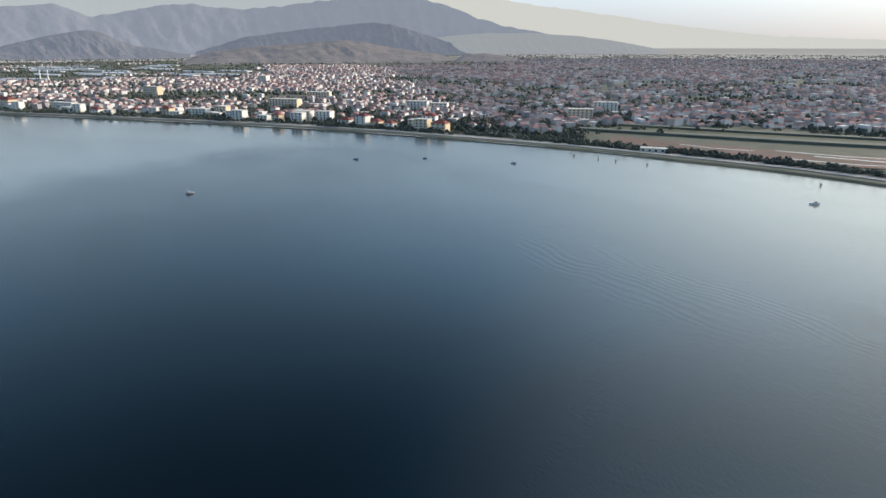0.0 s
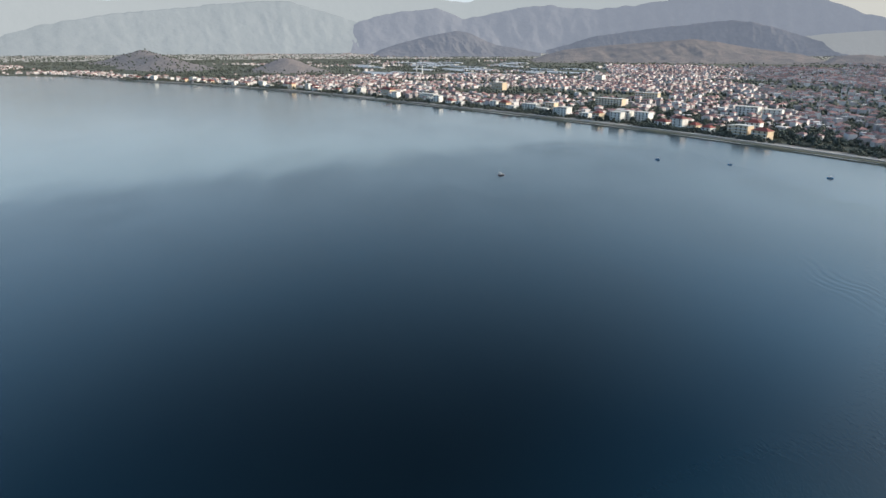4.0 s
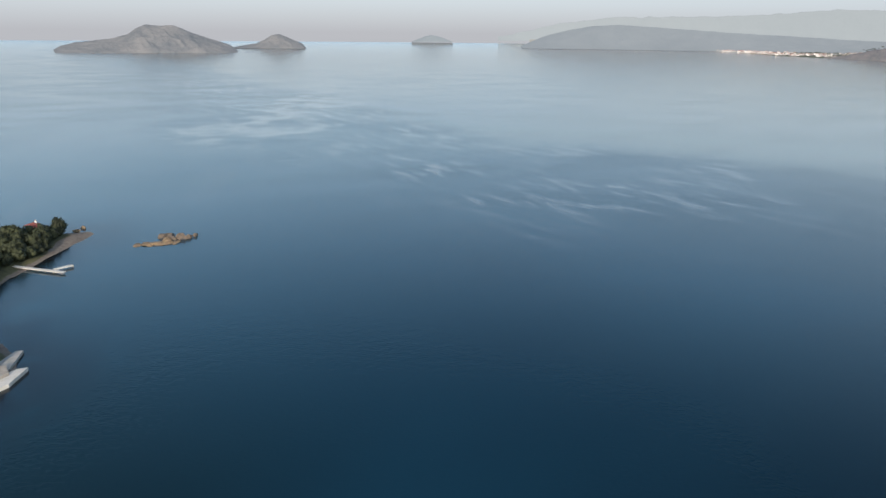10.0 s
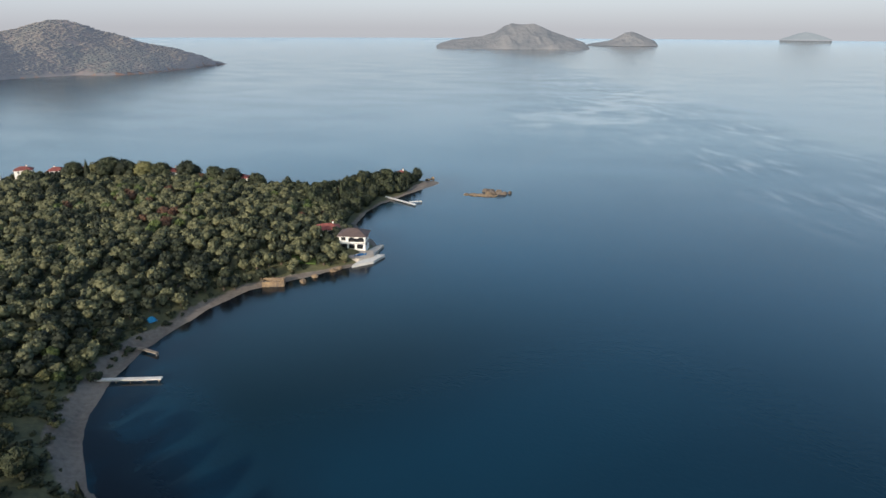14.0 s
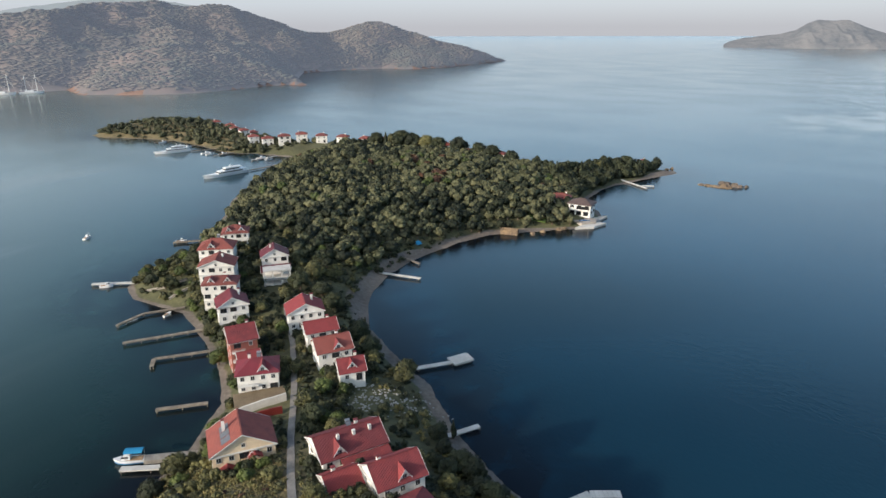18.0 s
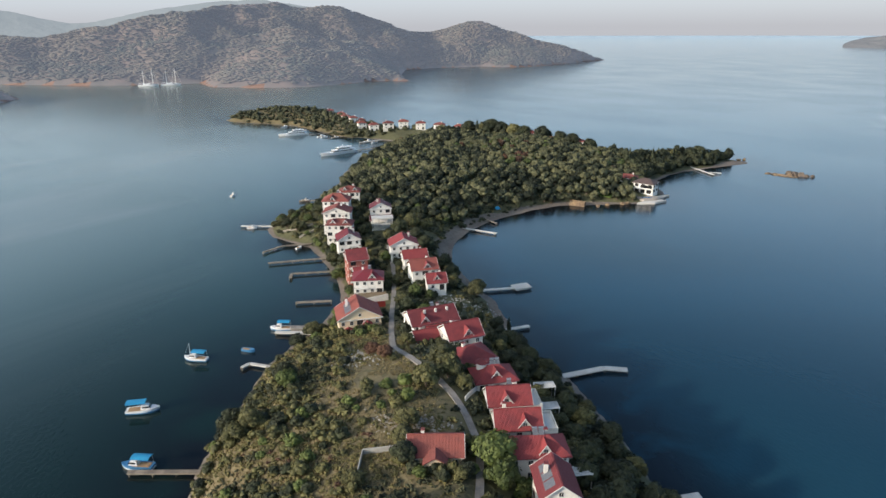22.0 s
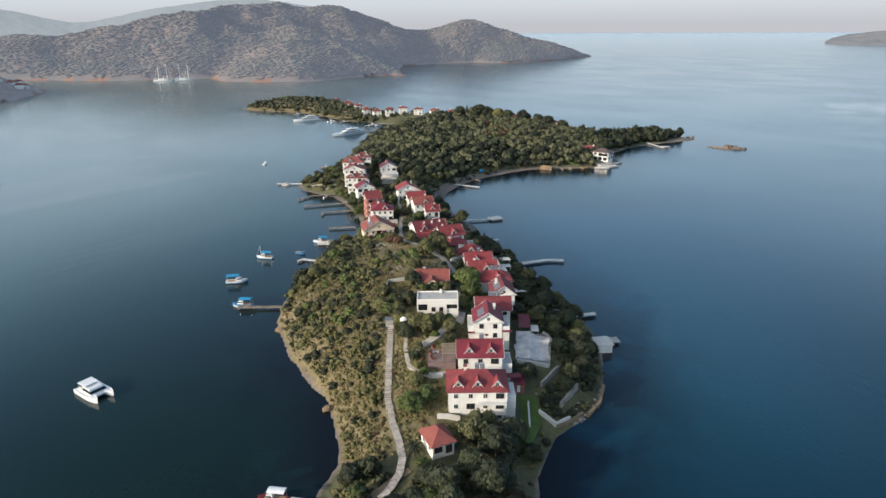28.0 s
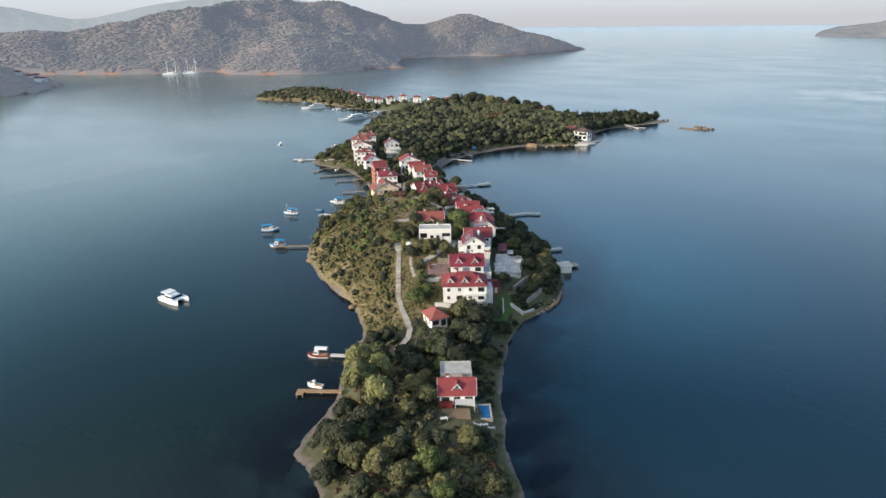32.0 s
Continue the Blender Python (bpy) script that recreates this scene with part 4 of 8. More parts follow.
def ribbon(name, line, near, far, z, mat, label, category="", kind="structure", ground_at=None, thick=0.25):
    """A strip along a line, near and far metres to its left, draped on the ground where asked."""
    line = np.asarray(line, float)
    seg = np.r_[0, np.cumsum(np.hypot(*np.diff(line, axis=0).T))]
    n = max(4, int(seg[-1] / 3)) if ground_at else max(4, int(seg[-1] / 12))
    s = np.linspace(0, seg[-1], n)
    px, py = np.interp(s, seg, line[:, 0]), np.interp(s, seg, line[:, 1])
    tx, ty = np.gradient(px), np.gradient(py)
    m = np.hypot(tx, ty)
    nx, ny = -ty / m, tx / m
    bm = bmesh.new()
    rows = []
    for k in range(n):
        row = []
        for off in (near, far):
            x, y = px[k] + nx[k] * off, py[k] + ny[k] * off
            zz = max(ground_at(x, y), ground_at(px[k], py[k])) + z if ground_at else z
            row += [bm.verts.new((x, y, zz)), bm.verts.new((x, y, zz - thick))]
        rows.append(row)
    for a, b in zip(rows, rows[1:]):
        for i, j in ((0, 2), (2, 3), (3, 1), (1, 0)):
            bm.faces.new((a[i], b[i], b[j], a[j]))
    bmesh.ops.recalc_face_normals(bm, faces=bm.faces[:])
    return tagged(part(name, bm, mat), label, category, kind=kind)


FRONT = [p for p in MAIN_COAST if -300 < p[0] < 2300 and p[1] < 0]
ribbon("beach", FRONT, -1, -11, 0.9, CONCRETE_LIGHT, "pale narrow town beach along the bay", "beach")
ribbon("promenade", FRONT, -11, -20, 2.3, CONCRETE, "grey seafront promenade", "pavement", thick=1.5)
ribbon("road", FRONT, -22, -29, 2.0, ASPHALT, "worn grey coast road", "road")
ribbon("salt_marsh", [(-330, -330), (-230, -380), (-130, -420), (-40, -470), (30, -520)], -12, 48, 2.1, MARSH, "reddish-brown salt marsh behind the coast road", "marsh")
ribbon("reed_field", [(-420, -420), (-280, -470), (-130, -530), (0, -590), (90, -640)], -35, 22, 2.0, FIELD, "dry yellow-green reed field", "field")
ribbon("reed_belt", [(-420, -400), (-280, -448), (-130, -506), (0, -562), (110, -610)], -6, 9, 4.2, TOWN_TREE, "dark green belt of reeds behind the marsh", "reeds", thick=2.6)
ribbon("reed_belt", [(-420, -455), (-280, -505), (-130, -566), (0, -625), (80, -665)], -5, 7, 4.0, TOWN_TREE, "dark green belt of reeds behind the field", "reeds", thick=2.4)
for k, (ax, ay, bx, by, w) in enumerate(((-215, -378, -120, -420, 4), (-200, -402, -100, -447, 3), (-165, -372, -95, -405, 3), (-230, -372, -180, -388, 6), (-80, -445, -25, -480, 3))):
    ribbon("salt_pool", [(ax, ay), ((ax + bx) / 2 + 4, (ay + by) / 2 + 5), (bx, by)], 0, w, 2.16, SEA, "narrow pale pool in the salt marsh", "pool", thick=0.05)


def town_block(x, y, w, d, floors, turn, flat, wall, label, group):
    h = floors * 3.0
    z = float(plain(x, y))
    home = thing("town_building", pose(x, y, z - 0.5, 0, 0, turn), label, "building", group)
    part("wall", boxes((-w / 2, w / 2, -d / 2, d / 2, 0, h + 0.5)), wall, home)
    if flat:
        part("roof", boxes((-w / 2 - 0.4, w / 2 + 0.4, -d / 2 - 0.4, d / 2 + 0.4, h + 0.5, h + 1.1)), CONCRETE_LIGHT, home)
    else:
        part("roof", hip_roof(w, d, h + 0.5, min(w, d) * 0.28, 0.6), TILE_OLD, home)
    for f in range(1, floors):
        part("balcony", boxes((-w / 2 + 0.8, w / 2 - 0.8, d / 2, d / 2 + 1.3, f * 3.0, f * 3.0 + 0.9)), FRAME_WHITE, home)
    for f in range(floors):
        n = max(2, int(w / 5))
        for k in range(n):
            wx = -w / 2 + (k + 0.5) * w / n
            shared("window", TOWN_PANE, home, pose(wx, d / 2 + 0.06, f * 3.0 + 2.1))
    return home


def hip_roof(w, d, z, rise, over, kind="hip", thick=0.2):
    """kind: hip, or a gable with its ridge along x or y."""
    a, b = w / 2 + over, d / 2 + over
    bm = bmesh.new()
    c = [bm.verts.new(p) for p in ((-a, -b, z), (a, -b, z), (a, b, z), (-a, b, z))]
    if kind == "hip":
        if w >= d:
            r = [bm.verts.new((-a + b, 0, z + rise)), bm.verts.new((a - b + 0.01, 0, z + rise))]
            tops = ((c[0], c[1], r[1], r[0]), (c[1], c[2], r[1]), (c[2], c[3], r[0], r[1]), (c[3], c[0], r[0]))
        else:
            r = [bm.verts.new((0, -b + a, z + rise)), bm.verts.new((0, b - a + 0.01, z + rise))]
            tops = ((c[0], c[1], r[0]), (c[1], c[2], r[1], r[0]), (c[2], c[3], r[1]), (c[3], c[0], r[0], r[1]))
    elif kind == "x":
        r = [bm.verts.new((-a, 0, z + rise)), bm.verts.new((a, 0, z + rise))]
        tops = ((c[0], c[1], r[1], r[0]), (c[2], c[3], r[0], r[1]))
    else:
        r = [bm.verts.new((0, -b, z + rise)), bm.verts.new((0, b, z + rise))]
        tops = ((c[3], c[0], r[0], r[1]), (c[1], c[2], r[1], r[0]))
    faces = [bm.faces.new(f) for f in tops]
    out = bmesh.ops.extrude_face_region(bm, geom=faces)
    for v in out["geom"]:
        if isinstance(v, bmesh.types.BMVert):
            v.co.z += thick
    bmesh.ops.recalc_face_normals(bm, faces=bm.faces[:])
    return bm


def pane_mesh(name, w, h, mat, t=0.05):
    bm = boxes((-w / 2, w / 2, -t, t, -h / 2, h / 2))
    me = bpy.data.meshes.new(name)
    bm.to_mesh(me)
    bm.free()
    me.materials.append(mat)
    return me


TOWN_PANE = pane_mesh("window", 1.8, 1.7, DARK)


def build_town():
    rng = random.Random(4)
    done = []
    line = np.array(FRONT, float)
    seg = np.r_[0, np.cumsum(np.hypot(*np.diff(line, axis=0).T))]
    for x, y, w, d, fl, flat, label in ((262, -764, 30, 14, 5, True, "tall white flat-roofed hotel block"), (232, -770, 24, 12, 4, True, "white hotel wing among trees"), (475, -826, 48, 12, 4, True, "long cream apartment block among houses"), (44, -698, 32, 13, 4, True, "cream hotel block at the reed field"), (-3, -800, 34, 12, 4, True, "white apartment block behind the reed field"), (228, -606, 16, 12, 4, False, "white seafront house with a hipped roof"), (903, -792, 34, 14, 4, False, "salmon-pink seafront hotel with balconies"), (798, -778, 44, 12, 3, True, "long white seafront hotel with balconies"), (807, -1052, 34, 14, 5, True, "cream apartment block above the houses"), (392, -650, 22, 13, 4, True, "white seafront hotel with balconies"), (364, -645, 20, 12, 4, True, "white seafront apartment block"), (552, -700, 26, 12, 3, True, "white seafront apartment row"), (520, -704, 15, 12, 4, True, "yellow-cream seafront apartment block"), (462, -974, 42, 12, 4, True, "cream block behind the seafront"), (724, -1423, 22, 18, 6, True, "tall white block over the old town"), (10, -436, 22, 8, 1, True, "low white beach pavilion")):
        town_block(x, y, w, d, fl, -rng.uniform(6, 20), flat, WHITE if "white" in label else CREAM, label, "buildings along the bay")
        done.append((x, y, w))
    for x, y in ((1345, -1508), (1376, -1520)):
        tower = thing("minaret", pose(x, y, float(plain(x, y)) - 0.5), "slender white minaret above the roofs", "tower", "minarets of the town")
        bm = bmesh.new()
        tube(bm, (0, 0, 0), (0, 0, 26), 2.0, 1.7, 10)
        part("shaft", bm, WHITE, tower)
        bm = bmesh.new()
        tube(bm, (0, 0, 26), (0, 0, 27.2), 2.6, 2.6, 10)
        part("gallery", bm, WHITE, tower)
        bm = bmesh.new()
        tube(bm, (0, 0, 27.2), (0, 0, 36), 1.5, 0.1, 10)
        part("spire", bm, CONCRETE, tower)
    tower = thing("radio_mast", pose(190, -896, 1.2), "tall thin grey radio mast in the park", "mast")
    bm = bmesh.new()
    tube(bm, (0, 0, 0), (0, 0, 34), 0.8, 0.35, 6)
    part("pole", bm, STEEL, tower)
    for x, y in ((82, -415), (63, -402), (28, -376), (50, -392), (-74, -306)):
        post = thing("mooring_post", pose(x, y, -1.0), "dark timber mooring post standing in the bay", "post", "mooring posts")
        bm = bmesh.new()
        tube(bm, (0, 0, 0), (0, 0, 2.4), 0.6, 0.5, 7)
        part("pile", bm, WOOD, post)
        part("cap", boxes((-0.7, 0.7, -0.7, 0.7, 2.4, 2.7)), WOOD, post)
    s = 570.0
    while s < seg[-1] - 300:
        x, y = np.interp(s, seg, line[:, 0]), np.interp(s, seg, line[:, 1])
        k = min(np.searchsorted(seg, s), len(seg) - 1)
        turn = math.degrees(math.atan2(line[k, 1] - line[k - 1, 1], line[k, 0] - line[k - 1, 0]))
        w, d, fl = rng.uniform(10, 20), rng.uniform(9, 12), rng.choice((2, 2, 3, 3, 4))
        back = rng.uniform(38, 62)
        bx, by = x + math.sin(math.radians(turn)) * back, y - math.cos(math.radians(turn)) * back
        if all(math.hypot(bx - q[0], by - q[1]) > (w + q[2]) / 2 + 2 for q in done) and rng.random() < 0.9:
            flat = rng.random() < 0.45
            town_block(bx, by, w, d, fl, turn, flat, rng.choice((WHITE, WHITE, CREAM, WHITE)), "white seafront building with " + ("a flat roof" if flat else "a red tiled roof"), "buildings along the bay")
            done.append((bx, by, w))
        s += w + rng.uniform(3, 16)
    # the rest of the town: walls, roofs and trees past counting
    R = np.random.RandomState(5)
    # streets of houses, in two turned grids that meet behind the reed field
    lots = []
    for turn, east in ((0.35, True), (-0.28, False)):
        u = np.arange(-4200, 6800, 14.5)
        v = np.arange(-6000, 2700, 46.0)
        v = np.concatenate([v, v + 15.0, v + 27.0])
        uu, vv = np.meshgrid(u, v)
        uu = uu + np.floor(uu / 104.0) * 11.0
        uu, vv = uu.ravel() + R.uniform(-3, 3, uu.size), vv.ravel() + R.uniform(-2.5, 2.5, vv.size)
        px, py = uu * math.cos(turn) - vv * math.sin(turn), uu * math.sin(turn) + vv * math.cos(turn)
        b = bearing(px, py)
        ok = (b > 83) & (b < 240) & ((px < 150 + 0.25 * (-600 - py)) == east)
        lots.append(np.c_[px[ok], py[ok], np.full(ok.sum(), turn)])
    lots = np.concatenate(lots)
    gx, gy, gt = lots.T
    inn, b = inland(gx, gy), bearing(gx, gy)
    dens = 0.52 + 1.2 * noise2(gx, gy, 210.0, 3, 3)
    dens = np.where(b > 176, np.where((inn > np.interp(b, (176, 184, 200), (60, 210, 300))) & (inn < 3600), dens + 0.12, 0), dens)
    dens = np.where((b <= 176) & (b > 158) & (inn > 2300), 0, dens)
    # orchards, fields and glasshouses west of the town
    dens = np.where((b <= 158) & (inn > np.interp(b, (120, 140, 158), (420, 950, 1300))), dens - 0.85, dens)
    dens = np.where((gx - 740) ** 2 / 130**2 + (gy + 1010) ** 2 / 110**2 < 1, 0, dens)
    dens = np.where((b < 128) & (inn > 260), dens - 0.35, dens)
    dens = np.where(inn > 2200, dens * 0.6, dens)
    # the settlement on the far shore of the bay
    dens = np.where((b < 112) & (inn < 1600), 0.10 + 0.8 * noise2(gx, gy, 260.0, 13, 3), dens)
    ok = (inn > np.where(b < 112, 30, 75)) & (inn < 5200) & (R.rand(gx.size) < dens) & (plain(gx, gy) < 7)
    for q in done:
        ok &= np.hypot(gx - q[0], gy - q[1]) > q[2] * 0.6 + 6
    hx, hy, gt = gx[ok], gy[ok], gt[ok]
    n = len(hx)
    w, d, h = R.uniform(7.0, 12.5, n), R.uniform(6.0, 8.5, n), R.choice((3.4, 5.6, 6.2, 8.6), n)
    turn = gt + R.choice((0, math.pi / 2), n) + R.uniform(-0.05, 0.05, n)
    flat = R.rand(n) < 0.25
    c, s_ = np.cos(turn), np.sin(turn)
    z0 = plain(hx, hy) - 0.5

    def at(u, v, z):
        return np.stack([hx + u * c - v * s_, hy + u * s_ + v * c, z0 + z], 1)

    low = [at(i * w / 2, j * d / 2, 0 * h) for i, j in ((-1, -1), (1, -1), (1, 1), (-1, 1))]
    top = [at(i * w / 2, j * d / 2, h) for i, j in ((-1, -1), (1, -1), (1, 1), (-1, 1))]
    verts = squeeze(np.stack(low + top, 1).reshape(-1, 3))
    quad = np.array([(0, 1, 5, 4), (1, 2, 6, 5), (2, 3, 7, 6), (3, 0, 4, 7), (4, 5, 6, 7)])
    tagged(new("town_houses", soup("town_houses", verts, (np.arange(n)[:, None, None] * 8 + quad).reshape(-1, 4), TOWN_WALL)), "crowded pale house walls across the plain", "houses", kind="stuff")
    o = 0.25
    eave = [at(i * (w / 2 + o), j * (d / 2 + o), h + 0.05) for i, j in ((-1, -1), (1, -1), (1, 1), (-1, 1))]
    ridge = [at(i * w * 0.22, 0, h + np.where(flat, 0.1, d * 0.24)) for i in (-1, 1)]
    pick = ~flat
    m = int(pick.sum())
    verts = squeeze(np.stack([e[pick] for e in eave + ridge], 1).reshape(-1, 3))
    quad = np.array([(0, 1, 5, 4), (2, 3, 4, 5), (1, 2, 5, 5), (3, 0, 4, 4)])
    tri = np.array([(0, 1, 5), (0, 5, 4), (2, 3, 4), (2, 4, 5), (1, 2, 5), (3, 0, 4)])
    tagged(new("town_roofs", soup("town_roofs", verts, (np.arange(m)[:, None, None] * 6 + tri).reshape(-1, 3), TOWN_ROOF)), "faded red hipped roofs across the plain", "roofs", kind="stuff")
    # trees between
    n = 95000
    tb, ti = R.uniform(86, 238, n), R.uniform(0.0, 1.0, n) ** 1.5 * 5200 + 22
    tr = coast_range(tb) + ti
    tx, ty = 60 + tr * np.sin(np.radians(tb)), 120 + tr * np.cos(np.radians(tb))
    clump = noise2(tx, ty, 120.0, 8, 3)
    keep = (R.rand(n) < 0.58 + 1.5 * clump) & (plain(tx, ty) < np.where(R.rand(n) < 0.5, 90, 8)) & ~((tb > 180) & (ti > 50) & (ti < 250))
    tx, ty = tx[keep], ty[keep]
    fx = np.r_[R.uniform(0, 1, 460), R.uniform(0, 0.2, 330)]
    sx, sy = np.interp(fx * seg[-1], seg, line[:, 0]), np.interp(fx * seg[-1], seg, line[:, 1]) - R.uniform(31, 42, 790)
    groves = [(R.normal(cx, a, k), R.normal(cy, c, k)) for cx, cy, a, c, k in ((150, -600, 75, 32, 330), (300, -690, 60, 30, 110), (720, -930, 70, 30, 150), (640, -820, 60, 25, 90), (-341, -1347, 90, 22, 130), (-366, -1000, 30, 30, 60), (200, -880, 80, 35, 150))]
    tx, ty = np.concatenate([tx, sx] + [g[0] for g in groves]), np.concatenate([ty, sy] + [g[1] for g in groves])
    ok = inland(tx, ty) > 22
    for q in done:
        ok &= np.hypot(tx - q[0], ty - q[1]) > q[2] * 0.55
    tx, ty = tx[ok], ty[ok]
    near = inland(tx, ty) < 420
    ax, ay = tx[~near], ty[~near]
    n = len(ax)
    bv, bf = OCTA
    r = R.uniform(2.0, 4.8, n)
    v = bv[None] * R.uniform(0.7, 1.25, (n, len(bv), 1)) * np.stack([r, r, r * 0.9], 1)[:, None] + np.stack([ax, ay, plain(ax, ay) + r * 0.7], 1)[:, None]
    tagged(new("town_trees", soup("town_trees", squeeze(v.reshape(-1, 3)), (np.arange(n)[:, None, None] * len(bv) + bf).reshape(-1, 3), TOWN_TREE, True)), "dark trees between the houses of the town", "trees", kind="stuff")
    ax, ay = tx[near], ty[near]
    n = len(ax)
    size = np.where(inland(ax, ay) < 60, R.uniform(1.5, 3.2, n), R.uniform(2.2, 4.6, n))
    scatter("seafront_trees", [crown_arrays(80 + k, 5, 9, ICO1, 1.0, 1.1, 0.24) for k in range(5)], np.stack([ax, ay, plain(ax, ay) - 0.2, size, R.uniform(0.8, 1.3, n), R.uniform(0, 6.3, n)], 1), TOWN_TREE, "dark leafy trees along the seafront", "trees")
    # greenhouses on the plain
    for k in range(60):
        b, far = rng.uniform(137, 160), rng.uniform(1900, 3300)
        x, y = 60 + far * math.sin(math.radians(b)), 120 + far * math.cos(math.radians(b))
        if float(plain(x, y)) > 8 or (b > 151 and far > 2600):
            continue
        w, d = rng.uniform(60, 190), rng.uniform(16, 40)
        g = thing("greenhouse", pose(x, y, float(plain(x, y)) - 0.4, 0, 0, rng.uniform(-25, -5)), "long pale plastic greenhouse on the plain", "greenhouse", "greenhouses on the plain")
        part("cover", hip_roof(w, d, 3.0, 2.2, 0.0, "x"), GREENHOUSE, g)
        part("side_sheet", boxes((-w / 2, w / 2, -d / 2, d / 2, 0, 3.05)), GREENHOUSE, g)


def ico(sub):
    bm = bmesh.new()
    bmesh.ops.create_icosphere(bm, subdivisions=sub, radius=1.0)
    bm.verts.index_update()
    v, f = np.array([p.co[:] for p in bm.verts]), np.array([[p.index for p in q.verts] for q in bm.faces])
    bm.free()
    return v, f


ICO1, ICO2 = ico(1), ico(2)
OCTA = (np.array([(1, 0, 0), (0, 1, 0), (-1, 0, 0), (0, -1, 0), (0, 0, 1), (0, 0, -1)], float), np.array([(0, 1, 4), (1, 2, 4), (2, 3, 4), (3, 0, 4), (1, 0, 5), (2, 1, 5), (3, 2, 5), (0, 3, 5)]))


# ---- trees and scrub ----
def crown_arrays(seed, blobs, leaves, sub=ICO2, wide=1.0, tall=1.0, leaf=0.13, core=False):
    """A crown about 1 in radius on the origin: uneven clumps wrapped in small leaves."""
    R = np.random.RandomState(seed)
    verts, faces, at = [], [], 0
    if core:
        v, f = ICO2
        verts.append(v * (1 + R.uniform(-0.15, 0.15, (len(v), 1))) * (0.70 * wide, 0.70 * wide, 0.62 * tall) + (0, 0, 0.5 * tall))
        faces.append(f)
        at = len(v)
    for k in range(blobs):
        a, u = k * 2.4 + R.uniform(-0.5, 0.5), math.sqrt((k + 0.5) / blobs)
        r = R.uniform(0.30, 0.46)
        c = np.array([math.cos(a) * u * 0.66 * wide, math.sin(a) * u * 0.66 * wide, (0.42 + 0.62 * (1 - u * u) + R.uniform(-0.12, 0.16)) * tall])
        v, f = sub
        ball = v * (1 + R.uniform(-0.24, 0.24, (len(v), 1))) * r * (1, 1, 0.85) + c
        verts.append(ball)
        faces.append(f + at)
        at += len(ball)
        n = leaves
        way = R.normal(size=(n, 3))
        way[:, 2] = way[:, 2] * 0.9 + 0.25
        way /= np.linalg.norm(way, axis=1)[:, None]
        p = c + way * r * R.uniform(0.85, 1.22, (n, 1)) * (1, 1, 0.88)
        s = leaf * R.uniform(0.6, 1.3, (n, 1))
        t1 = np.cross(way, R.normal(size=(n, 3)))
        t1 /= np.linalg.norm(t1, axis=1)[:, None] + 1e-9
        t2 = np.cross(way, t1) + way * R.uniform(-0.7, 0.7, (n, 1))
        tri = np.stack([p - t1 * s, p + t1 * s, p + t2 * s * 1.5], 1).reshape(-1, 3)
        verts.append(tri)
        faces.append(np.arange(3 * n).reshape(-1, 3) + at)
        at += 3 * n
    return np.concatenate(verts), np.concatenate(faces)


def scatter(name, kinds, spots, mat, label, category, lift=0.0):
    """spots: x, y, z, radius, height share, turn; all in one mesh."""
    spots = np.asarray(spots)
    pick = np.random.RandomState(len(spots)).randint(0, len(kinds), len(spots))
    verts, faces, at = [], [], 0
    for k, (v, f) in enumerate(kinds):
        s = spots[pick == k]
        if not len(s):
            continue
        c, n = np.cos(s[:, 5:6]), np.sin(s[:, 5:6])
        x = (v[:, 0] * c - v[:, 1] * n) * s[:, 3:4] + s[:, 0:1]
        y = (v[:, 0] * n + v[:, 1] * c) * s[:, 3:4] + s[:, 1:2]
        z = v[:, 2] * s[:, 3:4] * s[:, 4:5] + s[:, 2:3] + lift * s[:, 3:4]
        verts.append(np.stack([x, y, z], 2).reshape(-1, 3))
        faces.append((np.arange(len(s))[:, None, None] * len(v) + f).reshape(-1, 3) + at)
        at += len(s) * len(v)
    return tagged(new(name, soup(name, np.concatenate(verts), np.concatenate(faces), mat, True)), label, category, kind="stuff")


TAKEN = []  # x, y, radius of what stands on the island
GARDEN = []  # x, y, radius of shrubs beside the houses


def free(x, y, r):
    return all((x - a) ** 2 + (y - b) ** 2 > (r + c) ** 2 for a, b, c in TAKEN)

build_town()


# ---- houses on the island ----
def window_meshes(w, h, frame_mat):
    bm = bmesh.new()
    t = 0.09
    box(bm, -w / 2, w / 2, -0.07, 0.03, h / 2 - t, h / 2)
    box(bm, -w / 2, w / 2, -0.11, 0.03, -h / 2, -h / 2 + t)
    box(bm, -w / 2, -w / 2 + t, -0.07, 0.03, -h / 2 + t, h / 2 - t)
    box(bm, w / 2 - t, w / 2, -0.07, 0.03, -h / 2 + t, h / 2 - t)
    box(bm, -0.03, 0.03, -0.06, 0.02, -h / 2 + t, h / 2 - t)
    me = bpy.data.meshes.new("window")
    bm.to_mesh(me)
    bm.free()
    me.materials.append(frame_mat)
    return me, pane_mesh("pane", w - 0.1, h - 0.1, GLASS, 0.02)


WIN = {"small": window_meshes(1.1, 1.3, FRAME_WHITE), "dark": window_meshes(1.2, 1.35, FRAME), "wide": window_meshes(2.0, 1.5, FRAME), "door": window_meshes(1.6, 2.1, FRAME)}


def place_window(home, kind, m):
    frame_me, pane_me = WIN[kind]
    w = shared("window", frame_me, home, m)
    shared("pane", pane_me, w, Matrix.Identity(4))


